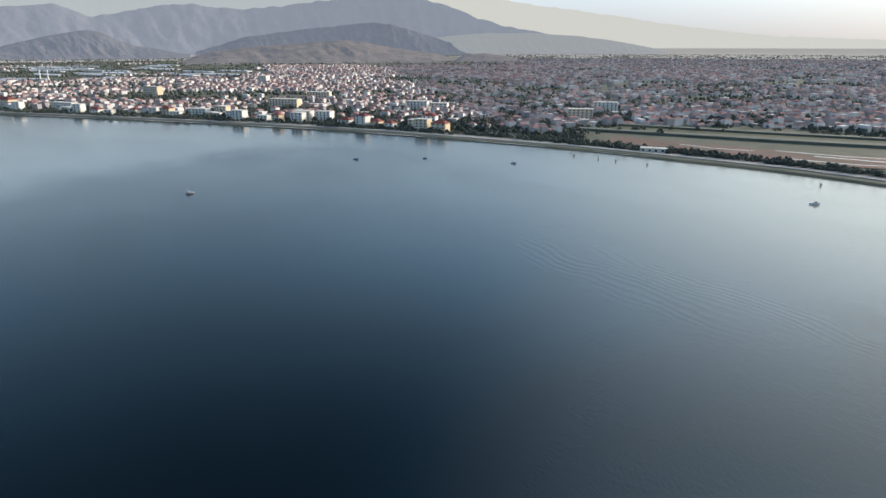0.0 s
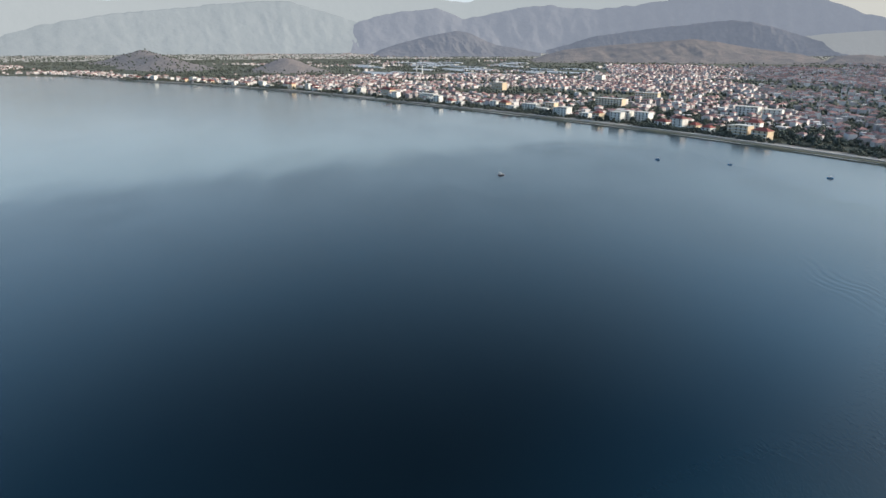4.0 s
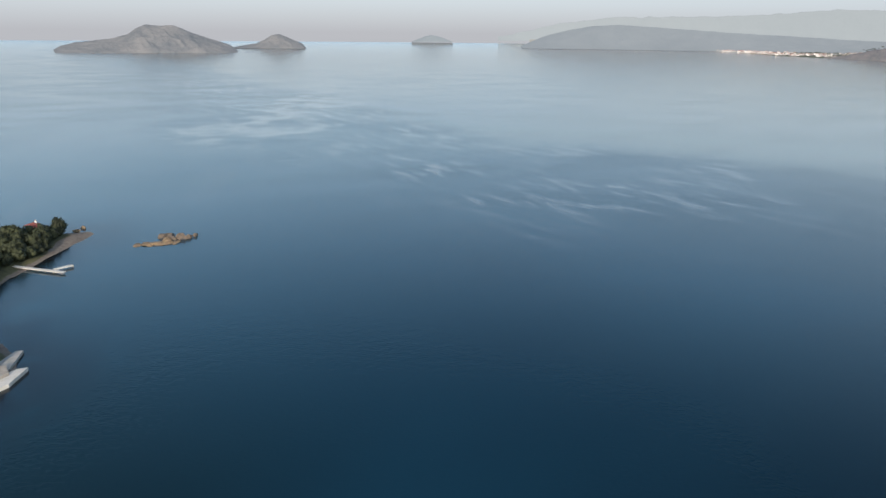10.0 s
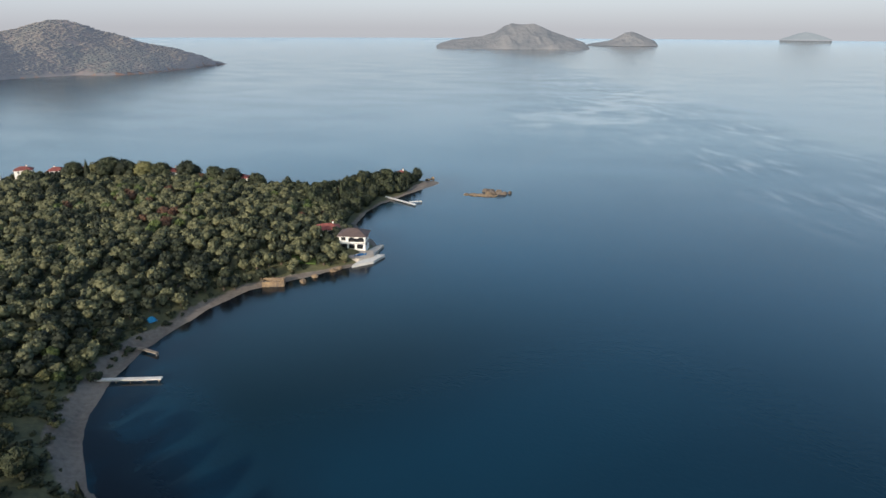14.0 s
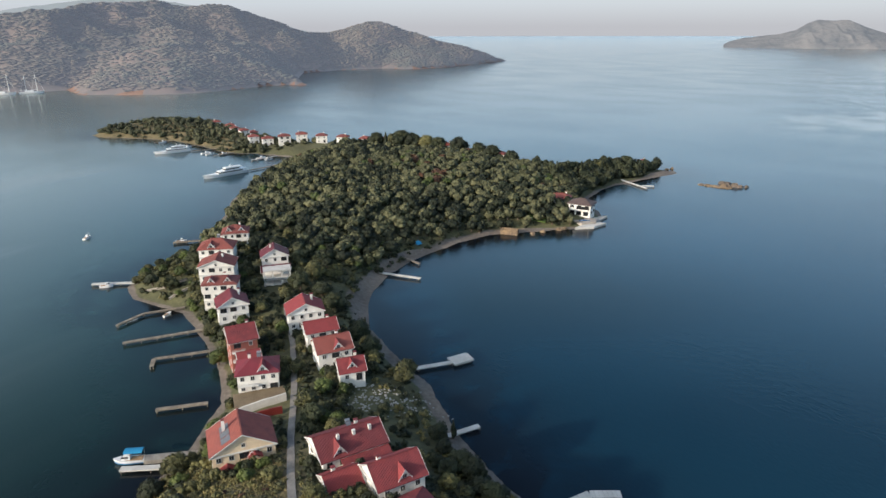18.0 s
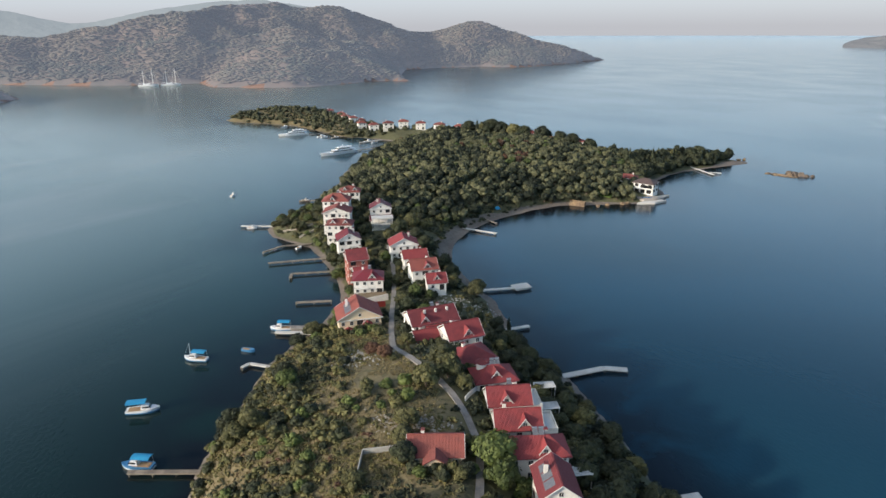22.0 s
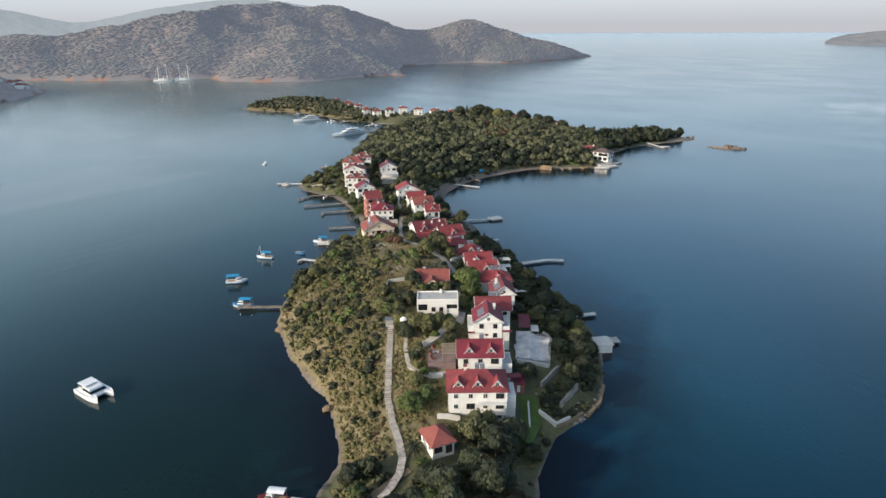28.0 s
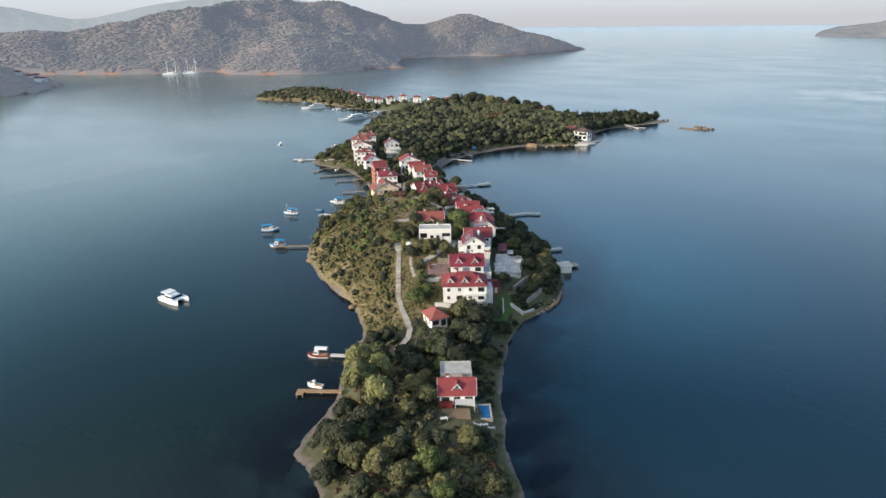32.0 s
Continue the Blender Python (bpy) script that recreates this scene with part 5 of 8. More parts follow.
def gable_wall(w, d, h, rise, kind):
    bm = boxes((-w / 2, w / 2, -d / 2, d / 2, 0, h))
    for side in (-1, 1):
        if kind == "x":
            p = [(side * w / 2, -d / 2, h - 0.02), (side * w / 2, d / 2, h - 0.02), (side * w / 2, 0, h + rise * 0.93)]
            q = [(side * (w / 2 - 0.3), *v[1:]) for v in p]
        elif kind == "y":
            p = [(-w / 2, side * d / 2, h - 0.02), (w / 2, side * d / 2, h - 0.02), (0, side * d / 2, h + rise * 0.93)]
            q = [(v[0], side * (d / 2 - 0.3), v[2]) for v in p]
        else:
            return bm
        a, b = [bm.verts.new(v) for v in p], [bm.verts.new(v) for v in q]
        bm.faces.new(a)
        bm.faces.new(b[::-1])
        for i in range(3):
            bm.faces.new((a[i], a[(i + 1) % 3], b[(i + 1) % 3], b[i]))
    bmesh.ops.recalc_face_normals(bm, faces=bm.faces[:])
    return bm


def solar_rack(home, x, y, z, turn, n=2):
    for k in range(n):
        p = part("solar_panel", boxes((-0.55, 0.55, -1.0, 1.0, -0.04, 0.04)), PANEL, home, "dark solar water panel" if k == 0 else "", pose(x + (k - (n - 1) / 2) * 1.25, y, z + 0.75, 38, 0, turn))
        bm = bmesh.new()
        tube(bm, (-0.5, 1.15, 0.05), (0.5, 1.15, 0.05), 0.26, 0.26, 8)
        part("tank", bm, STEEL, p)
        part("rack", boxes((-0.5, -0.44, 0.8, 0.86, -0.6, -0.02), (0.44, 0.5, 0.8, 0.86, -0.6, -0.02)), FRAME_WHITE, p)


def dormer(home, x, y, z, s=1.0):
    """A small gabled dormer that looks along -y."""
    bm = bmesh.new()
    w, h, d = 0.95 * s, 1.15 * s, 2.2 * s
    a = [bm.verts.new(p) for p in ((x - w, y, z), (x + w, y, z), (x, y, z + h * 1.25))]
    b = [bm.verts.new(p) for p in ((x - w, y + d, z), (x + w, y + d, z), (x, y + d, z + h * 1.25))]
    bm.faces.new(a)
    for i in range(3):
        bm.faces.new((a[i], b[i], b[(i + 1) % 3], a[(i + 1) % 3]))
    bmesh.ops.recalc_face_normals(bm, faces=bm.faces[:])
    wall = part("dormer", bm, WHITE, home)
    bm = bmesh.new()
    for side in (-1, 1):
        p = [(x + side * (w + 0.3), y - 0.3, z - 0.15), (x, y - 0.3, z + h * 1.25 + 0.12), (x, y + d, z + h * 1.25 + 0.12), (x + side * (w + 0.3), y + d, z - 0.15)]
        lo, hi = [bm.verts.new(v) for v in p], [bm.verts.new((v[0], v[1], v[2] + 0.14)) for v in p]
        bm.faces.new(hi)
        bm.faces.new(lo[::-1])
        for i in range(4):
            bm.faces.new((lo[i], lo[(i + 1) % 4], hi[(i + 1) % 4], hi[i]))
    bmesh.ops.recalc_face_normals(bm, faces=bm.faces[:])
    part("dormer_roof", bm, TILE, wall)
    bm = bmesh.new()
    for side in (-1, 1):
        p = [(x + side * (w + 0.3), z - 0.22), (x + side * (w + 0.3), z + 0.03), (x, z + h * 1.25 + 0.3), (x, z + h * 1.25 + 0.04)]
        lo, hi = [bm.verts.new((v[0], y - 0.38, v[1])) for v in p], [bm.verts.new((v[0], y - 0.31, v[1])) for v in p]
        bm.faces.new(lo)
        bm.faces.new(hi[::-1])
        for i in range(4):
            bm.faces.new((lo[i], lo[(i + 1) % 4], hi[(i + 1) % 4], hi[i]))
    bmesh.ops.recalc_face_normals(bm, faces=bm.faces[:])
    part("barge_board", bm, FRAME_WHITE, wall)
    place_window(wall, "small", pose(x, y - 0.03, z + h * 0.45) @ Matrix.Scale(0.6 * s, 4))


def villa(x, y, w, d, eave, rise, kind, turn=0.0, wall=None, tile=None, label="", dormers=0, solar=0, balcony=True, chimney=True, base=None, glass="small", every=2.5, over=0.55, cross=0.0):
    """A house by its centre, width, depth, eaves' height and roof; its front looks along -y before the turn."""
    wall, tile = wall or WHITE, tile or TILE
    m = pose(x, y, 0, 0, 0, turn)
    corners = [m @ Vector((i * w / 2, j * d / 2, 0)) for i in (-1, 1) for j in (-1, 1)]
    z = min(ground(c.x, c.y) for c in corners) - 0.3 if base is None else base
    home = thing("house", pose(x, y, z, 0, 0, turn), label, "house", "houses on the island")
    h = eave - z
    TAKEN.append((x, y, (w + d) * 0.25 + 0.4))
    if 100 < y < 350:
        # garden shrubs close to the walls
        beds = random.Random(int(x * 3 + y * 5))
        for k in range(int(w / 1.5)):
            GARDEN.append(tuple(m @ Vector((-w / 2 + 1.5 * k + beds.uniform(0, 0.9), -d / 2 - beds.uniform(1.6, 3.4), 0)))[:2] + (beds.uniform(0.7, 1.9),))
        for k in range(int(d / 2.0)):
            GARDEN.append(tuple(m @ Vector((beds.choice((-1, 1)) * (w / 2 + beds.uniform(1.4, 2.6)), -d / 2 + 2.0 * k + beds.uniform(0, 1.4), 0)))[:2] + (beds.uniform(0.7, 1.7),))
    part("wall", gable_wall(w, d, h, rise, kind), wall, home)
    part("roof", hip_roof(w, d, h, rise, over, kind), tile, home)
    part("eave_board", boxes((-w / 2 - over + 0.08, w / 2 + over - 0.08, -d / 2 - over + 0.08, d / 2 + over - 0.08, h - 0.16, h - 0.01)), FRAME_WHITE, home)
    if kind in "xy":
        q = (w if kind == "x" else d) / 2 + over
        part("ridge_cap", boxes((-q, q, -0.14, 0.14, h + rise + 0.14, h + rise + 0.3) if kind == "x" else (-0.14, 0.14, -q, q, h + rise + 0.14, h + rise + 0.3)), tile, home)
        # white barge boards along the gables
        a, b = (w / 2 + over, d / 2 + over) if kind == "y" else (d / 2 + over, w / 2 + over)
        for end in (-1, 1):
            bm = bmesh.new()
            for side in (-1, 1):
                lo = [(side * a, 0.0), (side * a, 0.22), (0, rise + 0.22), (0, rise)]
                rows = [[bm.verts.new((u, end * (b + o), h + zz) if kind == "y" else (end * (b + o), u, h + zz)) for u, zz in lo] for o in (0.01, 0.09)]
                bm.faces.new(rows[0])
                bm.faces.new(rows[1][::-1])
                for i in range(4):
                    bm.faces.new((rows[0][i], rows[0][(i + 1) % 4], rows[1][(i + 1) % 4], rows[1][i]))
            bmesh.ops.recalc_face_normals(bm, faces=bm.faces[:])
            part("barge_board", bm, FRAME_WHITE, home)
    floors = max(1, int(h / 2.8))
    rng = random.Random(int(x * 7 + y * 13))
    for f in range(floors):
        zz = h - 2.8 * (f + 1) + 1.65
        if zz < 0.9:
            continue
        n = max(1, int(w / every))
        for k in range(n):
            kind_w = "door" if (f == floors - 1 and k == n // 2) else "wide" if rng.random() < 0.22 else glass
            place_window(home, kind_w, pose(-w / 2 + (k + 0.5) * w / n, -d / 2 - 0.02, zz - (0.35 if kind_w == "door" else 0)))
        n = max(1, int(d / 3.2))
        for k in range(n):
            for side in (-1, 1):
                place_window(home, glass, pose(side * (w / 2 + 0.02), -d / 2 + (k + 0.5) * d / n, zz, 0, 0, 90 * side))
    if kind == "y" and rise > 2.4:
        place_window(home, "small", pose(0, -d / 2 - 0.02, h + rise * 0.33) @ Matrix.Scale(0.8, 4))
    if balcony and floors > 1:
        for f in range(1, floors):
            zb = h - 2.8 * f
            x0, x1 = (-w / 2 + 0.2, 0.1) if rng.random() < 0.5 else (-0.1, w / 2 - 0.2)
            bal = part("balcony", boxes((x0, x1, -d / 2 - 1.3, -d / 2 - 0.01, zb - 0.16, zb)), FRAME_WHITE, home)
            bm = bmesh.new()
            box(bm, x0, x1, -d / 2 - 1.3, -d / 2 - 1.24, zb + 0.85, zb + 0.92)
            for k in range(int((x1 - x0) / 0.5) + 1):
                px = x0 + 0.03 + k * (x1 - x0 - 0.06) / int((x1 - x0) / 0.5)
                box(bm, px - 0.025, px + 0.025, -d / 2 - 1.29, -d / 2 - 1.25, zb, zb + 0.85)
            part("railing", bm, FRAME_WHITE, bal)
    if chimney:
        cx, cy = w * rng.uniform(0.12, 0.3) * rng.choice((-1, 1)), d * rng.uniform(0.05, 0.2)
        st = part("chimney", boxes((cx - 0.35, cx + 0.35, cy - 0.35, cy + 0.35, h + rise * 0.4, h + rise + 0.8)), WHITE, home)
        part("cap", boxes((cx - 0.45, cx + 0.45, cy - 0.45, cy + 0.45, h + rise + 0.8, h + rise + 0.95)), tile, st)
    slope = rise / (d / 2 + over)
    for k in range(dormers):
        dormer(home, -w / 2 + (k + 0.5) * w / dormers if dormers > 1 else 0, -d / 2 + 0.9, h + slope * (0.9 + over) - 0.05, 1.15)
    if cross:
        dormer(home, cross, -d / 2 + 0.3, h + slope * 0.5, 1.45)
    if solar and kind == "y":
        slope = math.degrees(math.atan2(rise, w / 2 + over))
        for k in range(solar):
            py = -d / 2 + 1.8 + k * 2.3
            part("solar_panel", boxes((-1.1, 1.1, -1.0, 1.0, 0.12, 0.2)), PANEL, home, "dark solar water panel", pose(-w / 4, py, h + rise * 0.5 + 0.22, 0, -slope, 0))
    elif solar:
        solar_rack(home, w * 0.05, 0.3, h + rise - 0.4, 0, solar)
    return home, h


def flat_block(home, x0, x1, y0, y1, top, mat, name="annex", parapet=0.5, label=""):
    a = part(name, boxes((x0, x1, y0, y1, 0, top)), mat, home, label)
    if parapet:
        t = 0.2
        part("parapet", boxes((x0, x1, y0, y0 + t, top, top + parapet), (x0, x1, y1 - t, y1, top, top + parapet), (x0, x0 + t, y0 + t, y1 - t, top, top + parapet), (x1 - t, x1, y0 + t, y1 - t, top, top + parapet)), mat, a)
    return a


# near end: red-roofed house with a flat rear roof and a pool
home, h = villa(5.0, 8.6, 8.8, 6.2, 5.3, 3.0, "x", 0, WHITE, TILE, "white house with a red roof and grey flat rear wing", dormers=1, glass="wide")
flat_block(home, -4.1, 4.1, 3.1, 9.6, h + 2.2, CONCRETE, "rear_wing", 0.35, "grey concrete flat-roofed wing")
part("porch_wall", boxes((-4.6, -1.2, -5.2, -3.15, 0, 2.2)), HULL_RED, home, "dark red porch")
part("pergola", boxes((-0.6, 4.4, -5.4, -3.15, 2.5, 2.65), (-0.6, -0.45, -5.4, -5.25, 0, 2.5), (4.25, 4.4, -5.4, -5.25, 0, 2.5)), FRAME_WHITE, home)
TAKEN.append((5, 15, 5.5))
TAKEN.append((5, 1.5, 5))
TAKEN.append((11.6, 3.8, 3.2))
z = ground(11.6, 3.8)
pool = thing("swimming_pool", pose(11.6, 3.6, z - 0.6), "blue swimming pool with a stone rim", "pool")
part("rim", boxes((-2.0, 2.0, -3.3, -2.8, 0, 0.95), (-2.0, 2.0, 2.8, 3.3, 0, 0.95), (-2.0, -1.5, -2.8, 2.8, 0, 0.95), (1.5, 2.0, -2.8, 2.8, 0, 0.95)), PAVING, pool)
part("pool_water", boxes((-1.5, 1.5, -2.8, 2.8, 0, 0.8)), POOL, pool)
bm = boxes((-3.5, 3.5, -2, 2, -1.2, 0.12))
tagged(part("terrace", bm, SOIL, None, "", pose(4.6, 1.4, ground(4.6, 1.4) + 0.1)), "bare brown earth terrace before the house", "terrace", kind="structure")

villa(-0.4, 47.0, 5.2, 6.6, 7.9, 2.2, "hip", 24, WHITE, TILE_OLD, "small white cottage with an orange-red hipped roof", balcony=False, chimney=False)
for q in ((1.6, 42.0, 3.4), (-5.8, 43.5, 2.6), (4.0, 44.0, 1.6)):
    TAKEN.append(q)
home, h = villa(9.3, 61.8, 14.0, 9.6, 12.9, 3.2, "hip", 0, WHITE, TILE, "three-storey white house with a dormered red roof", dormers=3, solar=2, glass="small", every=3.3)
side = part("side_wing", boxes((6.9, 9.2, -3.6, 2.4, 0, h - 1.9)), WHITE, home)
part("lean_roof", hip_roof(2.5, 6.2, h - 1.9, 0.7, 0.3, "y"), TILE, side)
home, h = villa(10.7, 75.2, 11.2, 9.0, 14.5, 2.7, "x", 0, WHITE, TILE_MAROON, "white house with a maroon tiled roof and a pergola", dormers=2, solar=1, every=3.4, glass="dark")
flat_block(home, 5.55, 8.4, -3.4, 3.0, h - 3.2, WHITE, "terrace_wing", 0.6)
part("awning", boxes((5.7, 10.6, -5.6, -3.45, h - 5.4, h - 5.25), (10.4, 10.5, -5.5, -5.4, h - 8.6, h - 5.4), (7.8, 7.9, -5.5, -5.4, h - 8.6, h - 5.4)), TILE_MAROON, home, "dark red terrace awning")
home, h = villa(13.8, 88.6, 7.6, 7.6, 17.5, 3.0, "y", 0, WHITE, TILE_MAROON, "tall white gabled house with side terraces", solar=2, glass="dark", every=3.4, balcony=False)
flat_block(home, -5.5, -3.85, -3.6, 3.6, h - 1.6, WHITE)
wing = flat_block(home, 3.85, 5.9, -3.6, 3.6, h - 1.8, WHITE)
part("lean_roof", boxes((3.85, 6.4, -4.5, -3.62, h - 2.7, h - 2.5)), TILE_MAROON, wing)
part("lean_roof", boxes((-6.0, -3.9, -4.4, -3.62, h - 3.0, h - 2.8)), TILE_MAROON, home)
villa(16.0, 97.4, 9.8, 7.2, 17.0, 2.6, "x", 0, WHITE, TILE, "white house with a red roof and a row of solar tanks", solar=3, glass="dark")
villa(20.0, 110.2, 6.8, 8.4, 16.5, 3.0, "y", 3, WHITE, TILE, "white gabled house with solar panels on the roof", solar=3, glass="dark")
villa(17.8, 121.4, 12.0, 6.6, 16.0, 2.6, "hip", 4, WHITE, TILE, "white house with a red hipped roof", solar=2, cross=1.5)
home, h = villa(15.2, 131.0, 9.2, 6.8, 15.5, 3.0, "x", 4, WHITE, TILE, "white house with two dormers and a roof terrace", dormers=0, glass="dark", cross=1.2)
flat_block(home, 4.65, 8.2, -3.3, 3.4, h - 0.6, WHITE, "terrace_wing", 0.7)
home, h = villa(14.2, 141.0, 9.2, 6.8, 15.0, 3.0, "x", 6, WHITE, TILE, "white house with a red dormered roof and a terrace", dormers=0, solar=1, cross=-0.8)
flat_block(home, 4.65, 7.4, -3.3, 3.4, h - 0.8, WHITE, "terrace_wing", 0.6)
home, h = villa(11.8, 152.0, 9.8, 7.2, 14.5, 2.7, "hip", 12, WHITE, TILE, "white house with a red roof and a rooftop turret", dormers=1, solar=2)
bm = bmesh.new()
tube(bm, (-2.4, 1.5, h + 1.2), (-2.4, 1.5, h + 3.0), 1.5, 1.5, 14)
turret = part("turret", bm, WHITE, home)
bm = bmesh.new()
tube(bm, (-2.4, 1.5, h + 3.0), (-2.4, 1.5, h + 4.0), 1.8, 0.15, 14)
part("turret_roof", bm, TILE, turret)
villa(6.6, 165.0, 11.2, 9.4, 12.8, 2.8, "hip", 25, WHITE, TILE, "white house with a broad pyramid-like red roof", balcony=False)
villa(4.6, 176.4, 9.6, 8.4, 14.0, 3.2, "x", 21, WHITE, TILE, "white house with a red dormered roof and white gable bands", cross=0.6)
villa(-5.6, 178.2, 6.4, 6.0, 11.6, 2.2, "x", 21, WHITE, TILE, "low white wing with a red roof", balcony=False)
home, h = villa(-4.2, 189.6, 14.0, 9.4, 12.5, 3.0, "x", 21, WHITE, TILE, "long white house with a red roof and many windows", glass="dark", solar=1, cross=-3.2)
part("lower_wall", boxes((-3.0, 6.9, -7.2, -4.75, 0, h - 1.7)), WHITE, home)
bm = bmesh.new()
p = [(-3.4, -7.7, h - 1.7), (7.3, -7.7, h - 1.7), (7.3, -4.9, h - 0.3), (-3.4, -4.9, h - 0.3)]
lo, hi = [bm.verts.new(q) for q in p], [bm.verts.new((q[0], q[1], q[2] + 0.2)) for q in p]
bm.faces.new(hi)
bm.faces.new(lo[::-1])
for k in range(4):
    bm.faces.new((lo[k], lo[(k + 1) % 4], hi[(k + 1) % 4], hi[k]))
bmesh.ops.recalc_face_normals(bm, faces=bm.faces[:])
part("lower_roof", bm, TILE, home)
for k in range(5):
    place_window(home, "dark", pose(-2.0 + k * 2.0, -7.22, h - 3.2))
for cx in (-2.5, 1.0, 4.6):
    part("chimney", boxes((cx - 0.3, cx + 0.3, -1.9, -1.3, h + 1.6, h + 3.2)), WHITE, home)
villa(-3.0, 225.6, 6.4, 7.0, 10.0, 2.5, "x", 10, WHITE, TILE, "small white house with a red roof near the bay", dormers=1)
villa(-8.0, 236.4, 9.4, 8.0, 11.0, 3.0, "x", 15, WHITE, TILE_OLD, "white house with a weathered red roof", cross=1.0)
villa(-11.6, 248.4, 9.0, 6.4, 11.0, 2.4, "x", 15, WHITE, TILE, "white house with a low red roof", balcony=False)
villa(-16.6, 260.2, 10.8, 8.0, 12.4, 3.0, "y", 10, WHITE, TILE, "white house with a broad red gable roof")
home, h = villa(-27.0, 196.4, 13.0, 9.6, 10.8, 4.0, "y", 14, CREAM, TILE_OLD, "cream gabled house with a large rust-red roof", solar=3, balcony=False, every=2.2)
for px, pz in ((-3.6, h - 3.2), (2.2, h - 1.6)):
    part("porch_roof", hip_roof(2.6, 1.6, 0, 0.9, 0.2, "y"), TILE, home, "", pose(px, -5.4, pz))
dormer(home, 1.5, -4.9, h - 2.4, 1.3)
villa(-27.4, 229.2, 10.4, 8.0, 10.0, 2.6, "hip", 5, WHITE, TILE_MAROON, "white house with a maroon hipped roof", solar=1, cross=1.4)
villa(-34.0, 246.0, 7.4, 9.0, 11.6, 3.0, "x", 18, BRICKRED, TILE, "brick-red house with a red tiled roof", glass="small")
villa(-31.0, 237.6, 5.4, 5.4, 8.6, 1.8, "x", 18, WHITE, TILE, "small white annex house with a red roof", balcony=False, chimney=False)
villa(-41.0, 274.4, 9.4, 8.0, 10.0, 3.0, "y", 15, WHITE, TILE_MAROON, "white gabled house with a dark red roof")
villa(-46.0, 286.0, 11.0, 7.6, 13.0, 2.0, "hip", 0, WHITE, TILE_OLD, "white three-storey house with a weathered red roof", dormers=2)
villa(-49.0, 299.0, 12.0, 8.6, 15.0, 2.5, "y", 0, WHITE, TILE_OLD, "tall white house with a broad low gable")
villa(-52.0, 316.0, 12.4, 9.0, 16.0, 3.0, "hip", 0, WHITE, TILE_OLD, "large white house with a weathered hipped roof", solar=1, cross=-1.5)
villa(-49.0, 340.5, 10.2, 8.0, 14.2, 2.6, "hip", 5, WHITE, TILE_OLD, "white house with a pale red roof at the wood's edge", dormers=2)
villa(-30.2, 309.0, 9.6, 7.4, 14.0, 3.0, "y", 8, WHITE, TILE_MAROON, "white gabled house before the wood")
villa(-29.4, 302.6, 9.8, 4.6, 10.0, 1.6, "x", 8, WHITE, TILE_MAROON, "low white front wing with a maroon roof", balcony=False, chimney=False)
home = thing("unfinished_house", pose(-28.4, 297.0, ground(-28.4, 297.0) - 0.4, 0, 0, 8), "unfinished pale concrete house frame", "house", "houses on the island")
for k in range(3):
    part("floor_slab", boxes((-4.9, 4.9, -2.6, 2.6, k * 2.7 + 0.4, k * 2.7 + 0.75)), CONCRETE_LIGHT, home)
for px in (-4.5, -1.6, 1.6, 4.5):
    for py in (-2.3, 2.3):
        part("column", boxes((px - 0.18, px + 0.18, py - 0.18, py + 0.18, 0, 5.8)), CONCRETE_LIGHT, home)
part("back_wall", boxes((-4.6, 4.6, 1.2, 1.45, 0.75, 5.75)), WHITE, home)
TAKEN.append((-28.4, 297, 5))
villa(-2.0, 120.8, 10.2, 7.0, 16.9, 2.5, "x", 0, CREAM, TILE_OLD, "low cream bungalow with a rust-red roof", balcony=False)
porch = thing("house_porch", pose(-2.0, 116.4, 13.2), "gabled cream porch of the bungalow", "porch")
part("wall", gable_wall(4.2, 2.6, 3.6, 1.5, "y"), CREAM, porch)
part("roof", hip_roof(4.2, 2.6, 3.6, 1.5, 0.4, "y"), TILE_OLD, porch)
place_window(porch, "wide", pose(0, -1.32, 2.2))

# flat white house
z = min(ground(i, j) for i in (-6, 6) for j in (94, 100)) - 0.3
home = thing("house", pose(-0.2, 97.4, z), "flat-roofed white cubic house with a grey roof", "house", "houses on the island")
TAKEN.append((-0.2, 97.4, 7.5))
h = 20.0 - z
part("wall", boxes((-6.0, 6.0, -3.0, 3.2, 0, h), (-2.4, 2.6, -3.4, -3.0, 0, h - 1.2)), WHITE, home)
part("roof", boxes((-5.7, 5.7, -2.7, 2.9, h, h + 0.08)), CONCRETE, home, "pale grey roof deck")
part("parapet", boxes((-6.0, 6.0, -3.0, -2.72, h, h + 0.4), (-6.0, 6.0, 2.92, 3.2, h, h + 0.4), (-6.0, -5.72, -2.72, 2.92, h, h + 0.4), (5.72, 6.0, -2.72, 2.92, h, h + 0.4)), WHITE, home)
part("chimney", boxes((0.6, 1.3, 2.2, 2.9, h, h + 1.1)), WHITE, home)
# no recess here: a dark panel on the wall imitates its shade
part("loggia", boxes((-5.6, -3.0, -3.06, -3.0, h - 3.0, h - 1.2)), DARK, home, "flat dark panel standing for a recess's shade")
for px in (3.4, 4.8):
    place_window(home, "wide", pose(px, -3.02, h - 1.9) @ Matrix.Scale(0.8, 4))
place_window(home, "dark", pose(-1.2, -3.42, h - 2.6))
place_window(home, "dark", pose(1.0, -3.42, h - 2.6))

